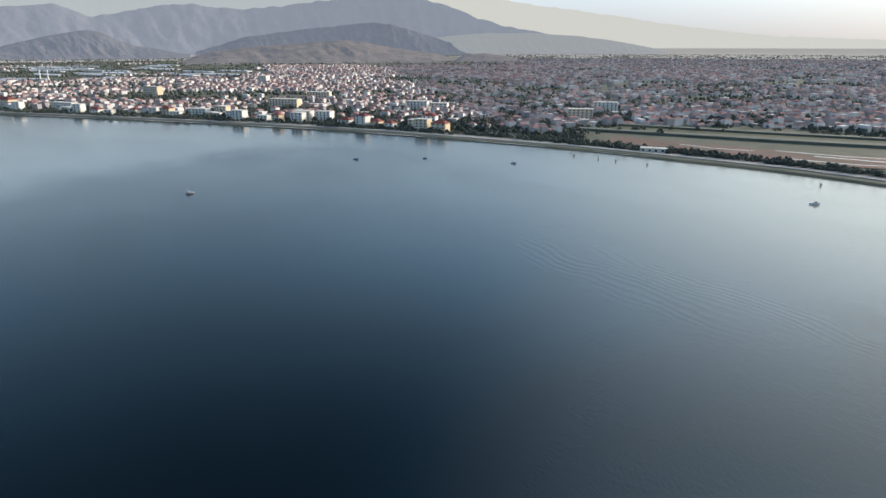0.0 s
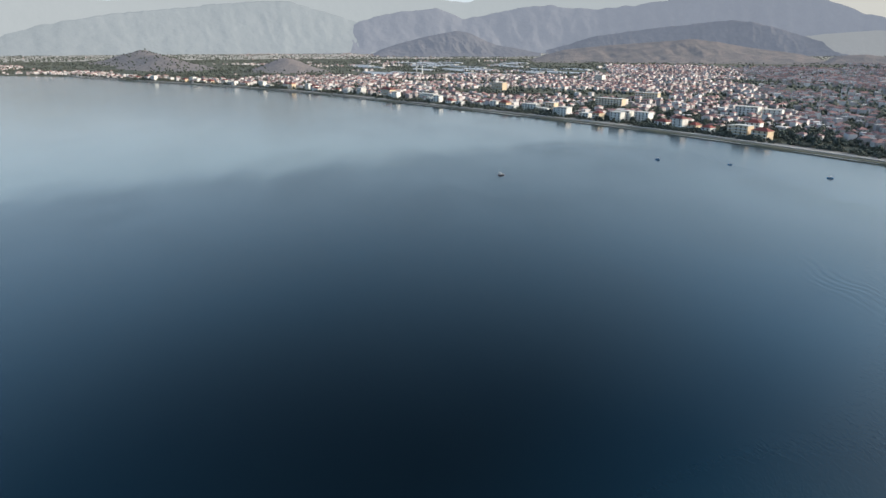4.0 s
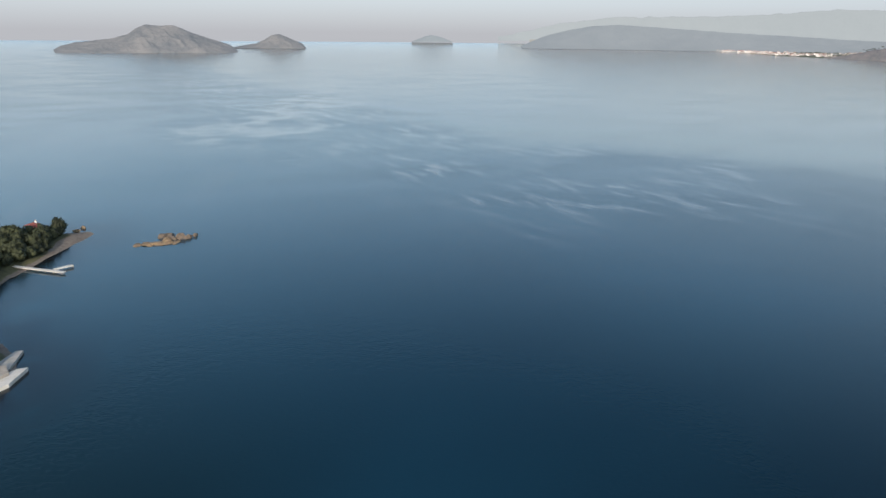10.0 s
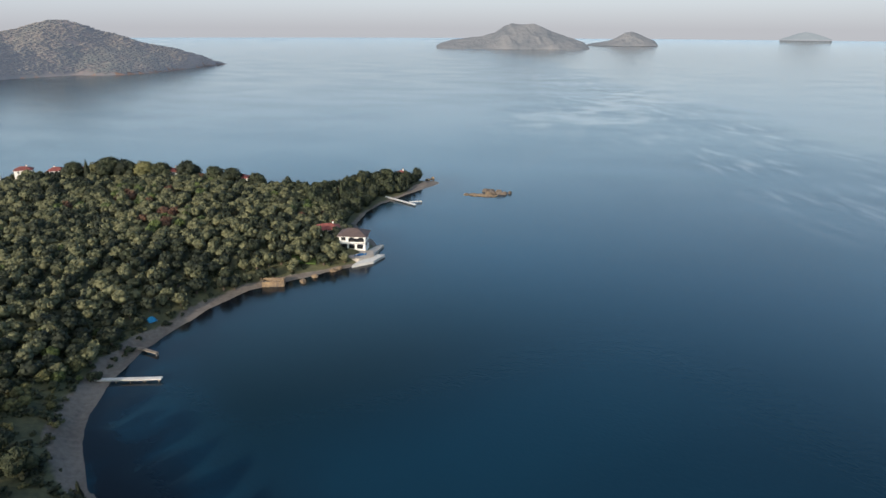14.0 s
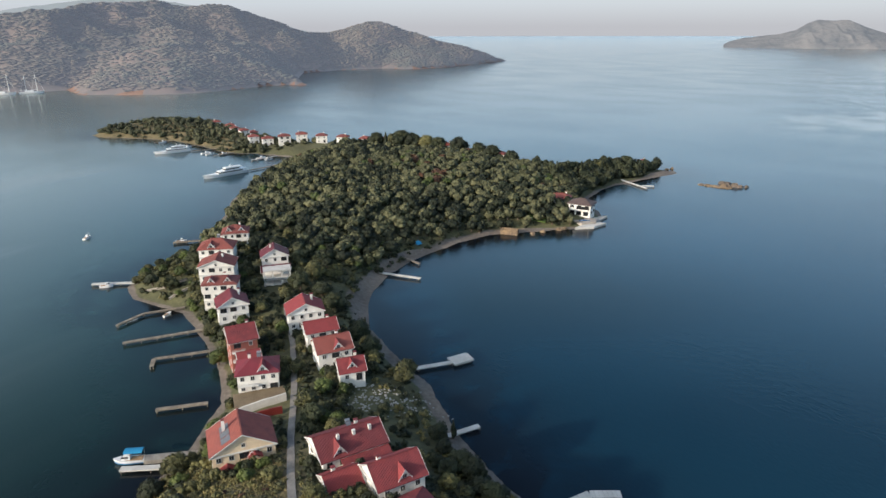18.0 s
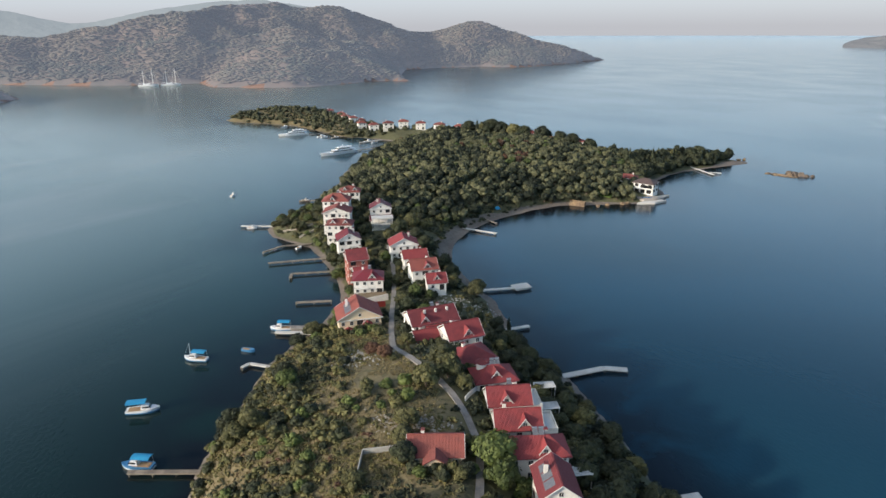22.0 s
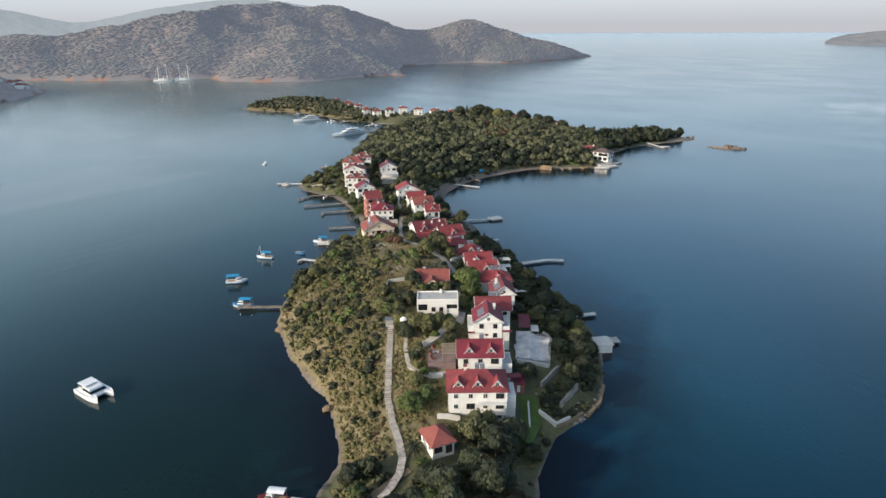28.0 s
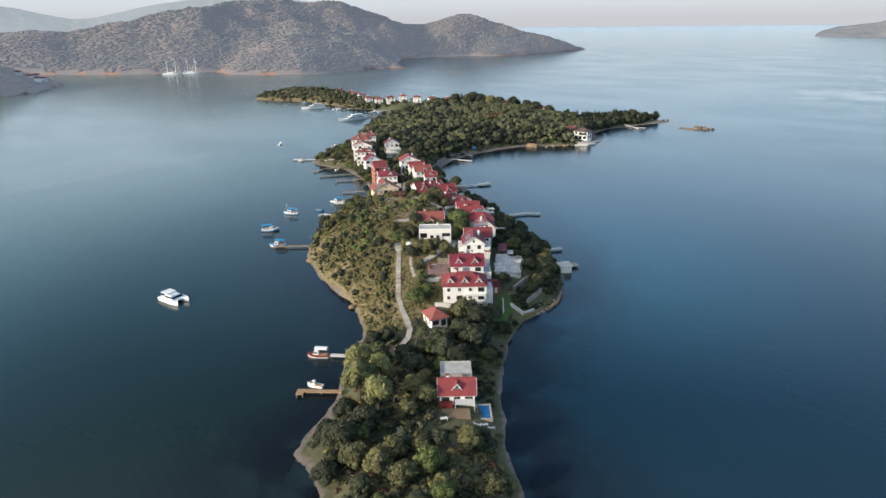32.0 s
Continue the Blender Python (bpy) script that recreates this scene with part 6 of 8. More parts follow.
# modern seaside villa
home, h = villa(119.0, 380.4, 11.6, 8.4, 8.4, 2.4, "hip", -37, WHITE, TILE_DARK, "modern white seaside villa with a dark roof", glass="wide", every=3.6, chimney=False, over=0.9, balcony=False)
part("glass_front", boxes((-1.6, 5.2, -4.32, -4.22, h - 2.5, h - 0.9)), DARK, home, "wide dark upper window")
part("balcony", boxes((-5.5, 5.5, -5.6, -4.25, h - 3.1, h - 2.9)), FRAME_WHITE, home)
# dark slabs before the closed wall stand for shade inside garages
for px in (-3.6, -0.2, 3.4):
    part("garage_shade", boxes((px - 1.25, px + 1.25, -4.30, -4.22, h - 5.6, h - 3.5)), DARK, home)


def slab(name, outline, z0, z1, mat, label, category):
    """A flat poured slab with a drawn outline."""
    bm = bmesh.new()
    lo, hi = [bm.verts.new((*p, z0)) for p in outline], [bm.verts.new((*p, z1)) for p in outline]
    bm.faces.new(hi)
    bm.faces.new(lo[::-1])
    for k in range(len(outline)):
        q = (k + 1) % len(outline)
        bm.faces.new((lo[k], lo[q], hi[q], hi[k]))
    bmesh.ops.recalc_face_normals(bm, faces=bm.faces[:])
    return tagged(part(name, bm, mat), label, category, kind="structure")


slab("sun_deck", [(109, 361.8), (119, 361.8), (127.2, 366.6), (125.0, 368.4), (117.5, 368.6), (114.5, 365.8)], -1.5, 1.1, CONCRETE_LIGHT, "pale pointed concrete bathing deck", "deck")
slab("side_deck", [(120, 370.5), (124.5, 371.0), (133.0, 379.0), (131.5, 380.6), (124.0, 377.0)], -1.5, 0.9, CONCRETE, "grey pointed boat deck", "deck")
slab("pool_terrace", [(109.5, 372.5), (114, 365.4), (122, 366.8), (124, 372), (117, 376.5)], -0.5, 2.0, PAVING, "stone terrace before the seaside villa", "terrace")
slab("pool_basin", [(113.6, 369.0), (119.0, 368.2), (120.2, 370.6), (115.2, 371.8)], 1.6, 2.06, POOL, "small blue pool on the villa terrace", "pool")
TAKEN.append((117, 369, 6.0))
TAKEN.append((124, 373, 5.0))
villa(112.6, 396.4, 11.4, 7.0, 7.9, 2.0, "hip", -20, WHITE, TILE_OLD, "low house with an old red roof among trees", balcony=False)
for x, y, w, e, turn, label in ((-76, 603, 11, 9.5, 20, "white house with a red roof on the far shore"), (-64, 596, 12, 9.5, 15, "white terraced house on the far shore"), (-50, 590, 13, 10, 10, "long white house with a pale red roof"), (-36, 588, 12, 9.5, 5, "white house with a red roof in a row"), (-20, 583, 12, 10, 0, "white house with a hipped roof in a row"), (-3, 577, 13, 10.5, -10, "tall white house with a dark roof"), (14, 562, 12, 10.5, -15, "white house with a red roof above the wood"), (27, 553, 12, 10.5, -15, "white house half hidden by trees"), (72, 522, 11, 13, -20, "white house with a grey roof above the wood"), (106, 494, 10, 9, -30, "low house with a red roof by the far shore"), (-88, 636, 11, 11, 25, "white house on the far slope"), (-98, 650, 10, 13, 20, "white house with a red roof on the far slope"), (-84, 664, 11, 13.5, 15, "white house on the far ridge"), (-106, 676, 11, 14, 10, "white house with a red roof on the far ridge"), (-120, 690, 10, 14, 10, "small white house on the far ridge"), (210, 488, 8, 6, -20, "small white house at the cape")):
    villa(x, y + 14, w * 0.72, 6.4, ground(x, y + 14) + (6.4 if -60 < x < 120 else 4.9), 1.8, "hip", turn, WHITE, TILE_OLD, label, balcony=False, every=3.4)

# ---- yards, walls, steps ----
for line in ([(5.2, 100), (6.4, 113), (7.0, 124), (4.6, 134), (1.5, 142), (-3, 151), (-6, 156), (-9.5, 161), (-14, 169), (-15.5, 182), (-17, 200), (-18, 225), (-20, 250), (-24, 275)], [(-6.5, 79.5), (-1.5, 82.5), (2.5, 88), (6.2, 92), (7, 99)]):
    for (ax, ay), (bx, by) in zip(line, line[1:]):
        n = int(math.hypot(bx - ax, by - ay) / 2) + 1
        for k in range(n):
            TAKEN.append((ax + (bx - ax) * k / n, ay + (by - ay) * k / n, 1.2))
def rubble(name, x, y, wide, deep, count, size, mat, label, seed):
    """Loose broken stones strewn over the ground."""
    R = np.random.RandomState(seed)
    bv, bf = ICO1
    px, py = x + R.normal(0, wide / 2, count), y + R.normal(0, deep / 2, count)
    pz = np.array([ground(a, b) for a, b in zip(px, py)])
    r = R.uniform(0.35, 1.0, count) * size
    v = bv[None] * R.uniform(0.6, 1.3, (count, len(bv), 1)) * np.stack([r, r, r * 0.6], 1)[:, None] + np.stack([px, py, pz + r * 0.2], 1)[:, None]
    tagged(new(name, soup(name, v.reshape(-1, 3), (np.arange(count)[:, None, None] * len(bv) + bf).reshape(-1, 3), mat)), label, "rubble", kind="stuff")


rubble("rubble", 4, 216, 13, 8, 260, 0.42, CONCRETE, "broken pale stones on the bare plot", 3)
rubble("rubble_heap", -8.3, -9.4, 1.5, 4.6, 190, 0.6, STONE, "heap of pale rubble under the trees", 4)
rubble("plot_stones", -24, 162.4, 8, 6, 220, 0.4, CONCRETE, "grey stones on the bare plot of the hilltop", 6)
rubble("wall_stones", -4.5, 129.5, 7, 3, 160, 0.4, STONE, "tumbled stones behind the bungalow", 7)
rubble("slope_stones", -13, 130.4, 4, 4, 90, 0.35, STONE, "pale loose stones on the hilltop", 8)
rubble("shore_stones", 38, 66, 9, 9, 70, 0.6, STONE, "pale stones along the shore wall", 5)


def sun_lounger(x, y, turn):
    """A reclining garden bed with its back raised."""
    z = ground(x, y)
    t = thing("sun_lounger", pose(x, y, max(z, 0.3), 0, 0, turn), "white sun lounger on the garden terrace", "lounger", "loungers round the pool")
    part("seat", boxes((-0.35, 0.35, -0.9, 0.4, 0.32, 0.42), bevel=0.03), FRAME_WHITE, t)
    back = part("backrest", boxes((-0.35, 0.35, 0.0, 0.75, -0.05, 0.05), bevel=0.03), FRAME_WHITE, t)
    back.matrix_basis = pose(0, 0.38, 0.38, 35, 0, 0)
    for lx in (-0.28, 0.28):
        for ly in (-0.8, 0.3):
            part("leg", boxes((lx - 0.03, lx + 0.03, ly - 0.03, ly + 0.03, -0.2, 0.33)), FRAME_WHITE, t)


for x, y, turn in ((9.6, -2.6, 70), (11.4, -2.0, 110), (13.0, -2.4, 95)):
    sun_lounger(x, y, turn)
t = thing("garden_table", pose(1.6, -1.6, max(ground(1.6, -1.6), 0.3), 0, 0, 12), "pale garden table on the brown terrace", "table")
part("tabletop", boxes((-0.9, 0.9, -0.5, 0.5, 0.70, 0.76), bevel=0.02), FRAME_WHITE, t)
for lx in (-0.8, 0.8):
    for ly in (-0.4, 0.4):
        part("leg", boxes((lx - 0.04, lx + 0.04, ly - 0.04, ly + 0.04, -0.2, 0.70)), FRAME_WHITE, t)
t = thing("garden_hut", pose(-17.4, 16.6, ground(-17.4, 16.6), 0, 0, -15), "small dark red garden hut between eucalyptus trees", "hut")
part("wall", boxes((-1.5, 1.5, -1.2, 1.2, -0.4, 2.2)), BRICKRED, t)
part("roof", hip_roof(3.0, 2.4, 2.2, 0.7, 0.3), TILE_MAROON, t)
part("door", boxes((-0.4, 0.4, -1.25, -1.2, 0.0, 1.9)), FRAME_WHITE, t, "white door")
TAKEN.extend([(-17.4, 16.6, 2.2), (11, -2.4, 2.4), (1.6, -1.6, 1.4)])
TAKEN.append((-9, -9, 2.6))
for q in ((0, 214, 4.5), (5, 216, 4.5), (1, 220, 3.5)):
    TAKEN.append(q)
tent = thing("tent", pose(29, 345.5, ground(29, 345.5) - 0.05, 0, 0, 30), "small bright blue beach tent", "tent")
bm = bmesh.new()
bmesh.ops.create_uvsphere(bm, u_segments=12, v_segments=8, radius=1.5)
bmesh.ops.delete(bm, geom=[v for v in bm.verts if v.co.z < -0.1], context="VERTS")
part("cover", bm, CANVAS, tent)
part("groundsheet", boxes((-1.5, 1.5, -1.5, 1.5, 0.0, 0.05)), HULL_BLUE, tent)
TAKEN.append((29, 345, 2.0))

tagged(ribbon("lane", [(5.2, 100), (6.4, 113), (7.0, 124), (4.6, 134), (1.5, 142), (-3, 151), (-6, 156), (-9.5, 161), (-14, 169), (-15.5, 182), (-17, 200), (-18, 225), (-20, 250), (-24, 275)], -0.8, 0.8, 0.3, ASPHALT, "worn pale lane between the houses", "road", ground_at=ground, thick=0.6))
tagged(ribbon("drive", [(-6.5, 79.5), (-1.5, 82.5), (2.5, 88), (6.2, 92.0), (7.0, 99)], -1.1, 1.1, 0.5, PAVING, "pale paved drive round the garden", "road", ground_at=ground, thick=0.7))
tagged(ribbon("garden_path", [(-9.2, 88), (-9.0, 79), (-7.5, 72.5), (-3.0, 69.2), (2, 69.4)], -0.5, 0.5, 0.5, PAVING, "pale curved garden path", "path", ground_at=ground, thick=0.7))
tagged(ribbon("shore_path", [(-6.5, 40.5), (-12, 36), (-16, 31), (-17, 24)], -0.9, 0.9, 0.15, SOIL, "trodden earth path", "path", ground_at=ground))
tagged(ribbon("lawn", [(22.6, 68), (23.0, 60), (19.5, 52)], -2.4, 2.4, 0.06, LAWN, "green lawn by the shore wall", "lawn", ground_at=ground, thick=0.5))
tagged(ribbon("lawn", [(88, 375), (97, 371)], -3.2, 3.2, 0.25, LAWN, "green lawn above the villa shore", "lawn", ground_at=ground, thick=0.5))
for line, hgt, wid, mat, label in (
        ([(21.5, 80.5), (30, 80.2), (33, 93), (31, 96)], 0.9, 0.6, CONCRETE_LIGHT, "cracked white retaining wall"),
        ([(27, 72), (30, 76), (33, 80)], 1.6, 0.6, STONE, "broken pale stone wall"),
        ([(31, 66), (34, 70), (37, 74)], 1.5, 0.6, STONE, "leaning pale stone wall"),
        ([(25, 62.5), (29, 60), (33, 63)], 1.4, 0.5, CONCRETE_LIGHT, "low white garden wall"),
        ([(22, 57), (22.6, 65)], 1.3, 0.4, CONCRETE_LIGHT, "white garden wall beside the lawn"),
        ([(38, 65), (42.5, 71), (45.5, 79)], 1.1, 0.8, ROCK, "rubble shore wall"),
        ([(29, 60), (33, 62.5), (37, 66)], 0.9, 0.7, ROCK, "rough shore wall"),
        ([(-33, 216), (-19.5, 219)], 2.2, 0.4, CONCRETE_LIGHT, "white yard wall"),
        ([(-36, 209.5), (-20, 213)], 2.0, 0.4, HULL_RED, "dark red yard wall"),
        ([(-37, 213), (-32, 214)], 1.8, 0.5, CONCRETE_LIGHT, "low white wall by the shore"),
        ([(1, 68.4), (-1.5, 68.2), (-4.5, 70)], 1.3, 0.35, CONCRETE_LIGHT, "low white wall round the garden"),
        ([(-0.5, 55.4), (5.0, 55.2)], 1.4, 0.35, CONCRETE_LIGHT, "low white wall before the house"),
        ([(-17, 112), (-16.5, 121), (-10, 121.5)], 1.2, 0.2, CONCRETE, "grey garden fence wall"),
        ([(4.5, 140), (8.5, 150), (8.0, 158)], 1.2, 0.25, CONCRETE_LIGHT, "white garden wall by the lane"),
        ([(-68, 300), (-60, 303), (-54, 309)], 1.0, 0.35, STONE, "stone terrace wall by the shore"),
        ([(-80, 309), (-70, 306), (-63, 309)], 0.8, 0.35, STONE, "low stone quay wall")):
    line = [Vector((*p, 0)) for p in line]
    holder = bmesh.new()
    for a, b in zip(line, line[1:]):
        n = max(1, int((b - a).length / 2.5))
        for k in range(n):
            p, q = a.lerp(b, k / n), a.lerp(b, (k + 1) / n)
            za, zb = ground(p.x, p.y), ground(q.x, q.y)
            side = Vector((-(q - p).y, (q - p).x, 0)).normalized() * wid / 2
            v = [holder.verts.new((r.x, r.y, zz)) for r, zz in ((p - side, za - 0.8), (q - side, zb - 0.8), (q + side, zb - 0.8), (p + side, za - 0.8), (p - side, za + hgt), (q - side, zb + hgt), (q + side, zb + hgt), (p + side, za + hgt))]
            for f in ((0, 3, 2, 1), (4, 5, 6, 7), (0, 1, 5, 4), (1, 2, 6, 5), (2, 3, 7, 6), (3, 0, 4, 7)):
                holder.faces.new([v[i] for i in f])
    for a, b in zip(line, line[1:]):
        for k in range(int((b - a).length / 2) + 1):
            p = a.lerp(b, k * 2 / max((b - a).length, 2))
            if p.x > 0:
                TAKEN.append((p.x, p.y - 0.6, 0.8))
    tagged(part("garden_wall", holder, mat), label, "wall", kind="structure")

bm = boxes((-4.8, 4.8, -6.2, 6.2, -4, 0.0))
bmesh.ops.subdivide_edges(bm, edges=bm.edges[:], cuts=6, use_grid_fill=True)
for v in bm.verts:
    if v.co.z > -0.1:
        v.co.z += 0.45 * noise.noise(v.co * 0.6) - (0.18 * (v.co.x + 4.8) if v.co.x > 0 else 0)
for v in bm.verts:
    v.co.x += 1.1 * noise.noise(Vector((0, v.co.y * 0.4, 3.0))) * abs(v.co.x) / 4.8
    v.co.y += 1.3 * noise.noise(Vector((v.co.x * 0.4, 0, 7.0))) * abs(v.co.y) / 6.2
tagged(part("concrete_yard", bm, YARD, None, "", pose(26.6, 87.0, 9.4, 9, 0, -8)), "cracked pale concrete yard on the slope", "yard", kind="structure")
TAKEN.append((26.6, 83.5, 6.4))
TAKEN.append((26.6, 91.5, 5.6))
for k in range(6):
    TAKEN.append((23.0 - 0.5 * k, 69 - 3 * k, 2.6))
tagged(part("yard_terrace", boxes((-6.5, 6.5, -3.2, 3.2, -3, 0.0)), SOIL, None, "", pose(-26.5, 221.8, 5.4, 0, 0, 12)), "bare earth building yard", "yard", kind="structure")
TAKEN.append((-27, 219, 8))
tagged(part("boat_ramp", boxes((-7.5, 7.5, -1.2, 1.2, -1, 0.0)), STONE, None, "", pose(-43.5, 206.5, 0.75, 0, 6, 8)), "rough stone slipway", "slipway", kind="structure")
tagged(part("garden_court", boxes((-3.6, 3.6, -5.2, 5.2, -2.5, 0.0)), PAVER, None, "", pose(0.8, 76.5, ground(2.5, 76.5) + 0.35)), "brown paved garden court", "terrace", kind="structure")
TAKEN.append((0.8, 75, 4.2))
for k in range(9):
    TAKEN.append((5.5 + 0.3 * k, 106 + 3 * k, 1.6))

# small pool and white walls above the eastern shore
pool = thing("swimming_pool", pose(38.6, 112.4, ground(38.6, 112.4) + 0.2, 0, 0, 8), "small dark blue pool with a pale rim", "pool")
part("rim", boxes((-2.4, 2.4, -3.6, -3.0, -2, 0.5), (-2.4, 2.4, 3.0, 3.6, -2, 0.5), (-2.4, -1.8, -3.0, 3.0, -2, 0.5), (1.8, 2.4, -3.0, 3.0, -2, 0.5)), CONCRETE, pool)
part("pool_water", boxes((-1.8, 1.8, -3.0, 3.0, -2, 0.3)), POOL_DEEP, pool)
TAKEN.append((38.6, 111.5, 3.8))
# timber pergola
perg = thing("pergola", pose(3.0, 74.4, ground(2.5, 76.5) + 0.3), "weathered timber garden pergola", "pergola")
for px in (-2, 2):
    for py in (-2.6, 2.6):
        part("post", boxes((px - 0.08, px + 0.08, py - 0.08, py + 0.08, 0, 2.6)), WOOD, perg)
for k in range(9):
    part("slat", boxes((-2.3, 2.3, -2.7 + k * 0.66, -2.58 + k * 0.66, 2.6, 2.75)), WOOD, perg)

# potted plants and stone seats in the court
court_z = ground(2.5, 76.5) + 0.35
for k, (px, py) in enumerate(((-1.6, 79.6), (-0.4, 80.6), (-2.2, 76.2), (0.6, 78.2), (-1.8, 73.4))):
    pot = thing("plant_pot", pose(px, py, court_z), "round terracotta pot with a small red-green plant", "pot", "pots in the garden court")
    bm = bmesh.new()
    tube(bm, (0, 0, 0), (0, 0, 0.55), 0.32, 0.46, 10)
    part("pot", bm, BRICKRED, pot)
    v, f = crown_arrays(k + 3, 4, 20, ICO1, 1.0, 1.0, 0.2)
    crown = new("plant", soup("plant", v * 0.62 + (0, 0, 0.4), f, LEAF_GREEN if k % 2 else LEAF_BROWN, True))
    crown.parent = pot
for px, py, turn in ((-0.8, 76.8, 10), (1.2, 80.8, 80)):
    seat = thing("garden_bench", pose(px, py, court_z, 0, 0, turn), "pale stone garden bench", "bench", "benches in the court")
    part("seat", boxes((-0.8, 0.8, -0.25, 0.25, 0.38, 0.48), bevel=0.02), CONCRETE_LIGHT, seat)
    for lx in (-0.6, 0.6):
        part("leg", boxes((lx - 0.1, lx + 0.1, -0.2, 0.2, 0, 0.38)), CONCRETE_LIGHT, seat)
# maroon canopy and shed roof above the concrete yard
can_z = ground(25.6, 98.0)
canopy = thing("canopy", pose(25.6, 98.0, can_z, 0, 0, -4), "dark maroon sheet canopy on posts above the yard", "canopy")
part("roof", boxes((-1.7, 1.7, -4.6, 4.6, 2.5, 2.65)), TILE_MAROON, canopy)
for px in (-1.5, 1.5):
    for py in (-4.3, 0, 4.3):
        part("post", boxes((px - 0.07, px + 0.07, py - 0.07, py + 0.07, -0.5, 2.5)), WOOD, canopy)
part("side_roof", boxes((1.75, 4.0, -5.2, -1.2, 1.7, 1.82)), CONCRETE_LIGHT, canopy, "white sheet side roof")
for px in (1.9, 3.85):
    for py in (-5.0, -1.4):
        part("post", boxes((px - 0.06, px + 0.06, py - 0.06, py + 0.06, -1.6, 1.7)), WOOD, canopy)
TAKEN.append((25.6, 98.0, 3.6))
ann_z = ground(21.0, 70.6) - 0.4
annex = thing("garden_annex", pose(20.6, 71.2, ann_z), "low annex with a maroon sheet roof", "annex")
part("wall", boxes((-1.5, 1.5, -2.2, 2.2, 0, 2.6)), BRICKRED, annex)
part("roof", boxes((-1.8, 1.8, -2.5, 2.5, 2.6, 2.78)), TILE_MAROON, annex)
part("door", boxes((-0.4, 0.4, -2.26, -2.2, 0.4, 2.3)), FRAME_WHITE, annex)
TAKEN.append((20.6, 71.2, 2.6))

# satellite dish and pump shed
dish = thing("satellite_dish", pose(-9.8, 89.3, ground(-9.8, 89.3)), "large white round satellite dish on a mast", "dish")
bm = bmesh.new()
tube(bm, (0, 0, -0.3), (0, 0, 2.6), 0.14, 0.12, 8)
part("mast", bm, STEEL, dish)
bm = bmesh.new()
bmesh.ops.create_uvsphere(bm, u_segments=16, v_segments=10, radius=1.05)
bmesh.ops.scale(bm, vec=(1, 0.42, 1), verts=bm.verts)
part("reflector", bm, HULL, dish, "", pose(0, -0.1, 3.2, 15, 0, 0))
shed = thing("pump_shed", pose(-13.6, 92.6, ground(-13.6, 92.6) - 0.3), "small grey tin shed at the head of the steps", "shed")
part("wall", boxes((-1.6, 1.6, -0.9, 0.9, 0, 2.2)), CONCRETE, shed)
part("roof", boxes((-1.9, 1.9, -1.2, 1.2, 2.2, 2.35)), STEEL, shed)

# the long boardwalk stair
walkway = thing("boardwalk", pose(0, 0, 0), "long weathered plank stair down the hillside", "stairs")
line = [(-13.7, 91), (-13.3, 76), (-12.8, 64), (-11.2, 56), (-9.2, 49), (-8.2, 44), (-8.6, 39), (-10.2, 35), (-12.5, 31.5)]
seg = np.r_[0, np.cumsum(np.hypot(*np.diff(np.array(line), axis=0).T))]
plank = pane_mesh("plank", 1.7, 0.58, PLANK, 0.06)
count = int(seg[-1] / 0.66)
rail = bmesh.new()
for k in range(count):
    s = k * 0.66
    x, y = np.interp(s, seg, [p[0] for p in line]), np.interp(s, seg, [p[1] for p in line])
    x2, y2 = np.interp(s + 0.4, seg, [p[0] for p in line]), np.interp(s + 0.4, seg, [p[1] for p in line])
    turn = math.degrees(math.atan2(y2 - y, x2 - x)) + 90
    zz = ground(float(x), float(y)) + 0.7
    shared("plank", plank, walkway, pose(float(x), float(y), zz, 90, 0, turn))
    if k % 4 == 0:
        for side in (-0.72, 0.72):
            c = pose(float(x), float(y), zz, 0, 0, turn) @ Vector((side, 0, 0))
            box(rail, c.x - 0.05, c.x + 0.05, c.y - 0.05, c.y + 0.05, zz - 1.0, zz + 0.9)
    if k % 3 == 0:
        TAKEN.append((float(x), float(y) - (1.5 if y < 46 else 0), 1.3 if y > 46 else 2.4))
part("post", rail, WOOD, walkway)

# ruined brick box on the far beach, rocks off the cape
ruin = thing("shore_bunker", pose(75.4, 360.6, 0.2, 0, 0, -27), "roofless ochre block hut at the water's edge", "ruin")
for d in ((-4.2, 4.2, -1.9, -1.5, -1.6, 2.0), (-4.2, 4.2, 1.5, 1.9, -0.6, 2.2), (-4.2, -3.8, -1.5, 1.5, -1.6, 2.0), (3.8, 4.2, -1.5, 1.5, -1.6, 2.1)):
    part("wall", boxes(d), ROCK, ruin)
part("slab", boxes((-3.8, 3.8, -1.5, 1.5, -1.6, 0.9)), CONCRETE, ruin)
TAKEN.append((74, 358, 5.5))


def boulder(x, y, r, tall, seed, label, mat=None, sink=0.35):
    bm = bmesh.new()
    bmesh.ops.create_icosphere(bm, subdivisions=3, radius=1.0)
    for v in bm.verts:
        k = 1 + 0.45 * noise.noise(v.co * 1.3 + Vector((seed, 0, 0))) + 0.2 * noise.noise(v.co * 3.7 + Vector((0, seed, 0)))
        v.co = Vector((v.co.x * k * r, v.co.y * k * r * 0.6, v.co.z * k * tall))
    ob = part("rock", bm, mat or ROCK, None, "", pose(x, y, tall * (1 - 2 * sink), 0, 0, seed * 40))
    return tagged(ob, label, "rock", "rocks off the cape")


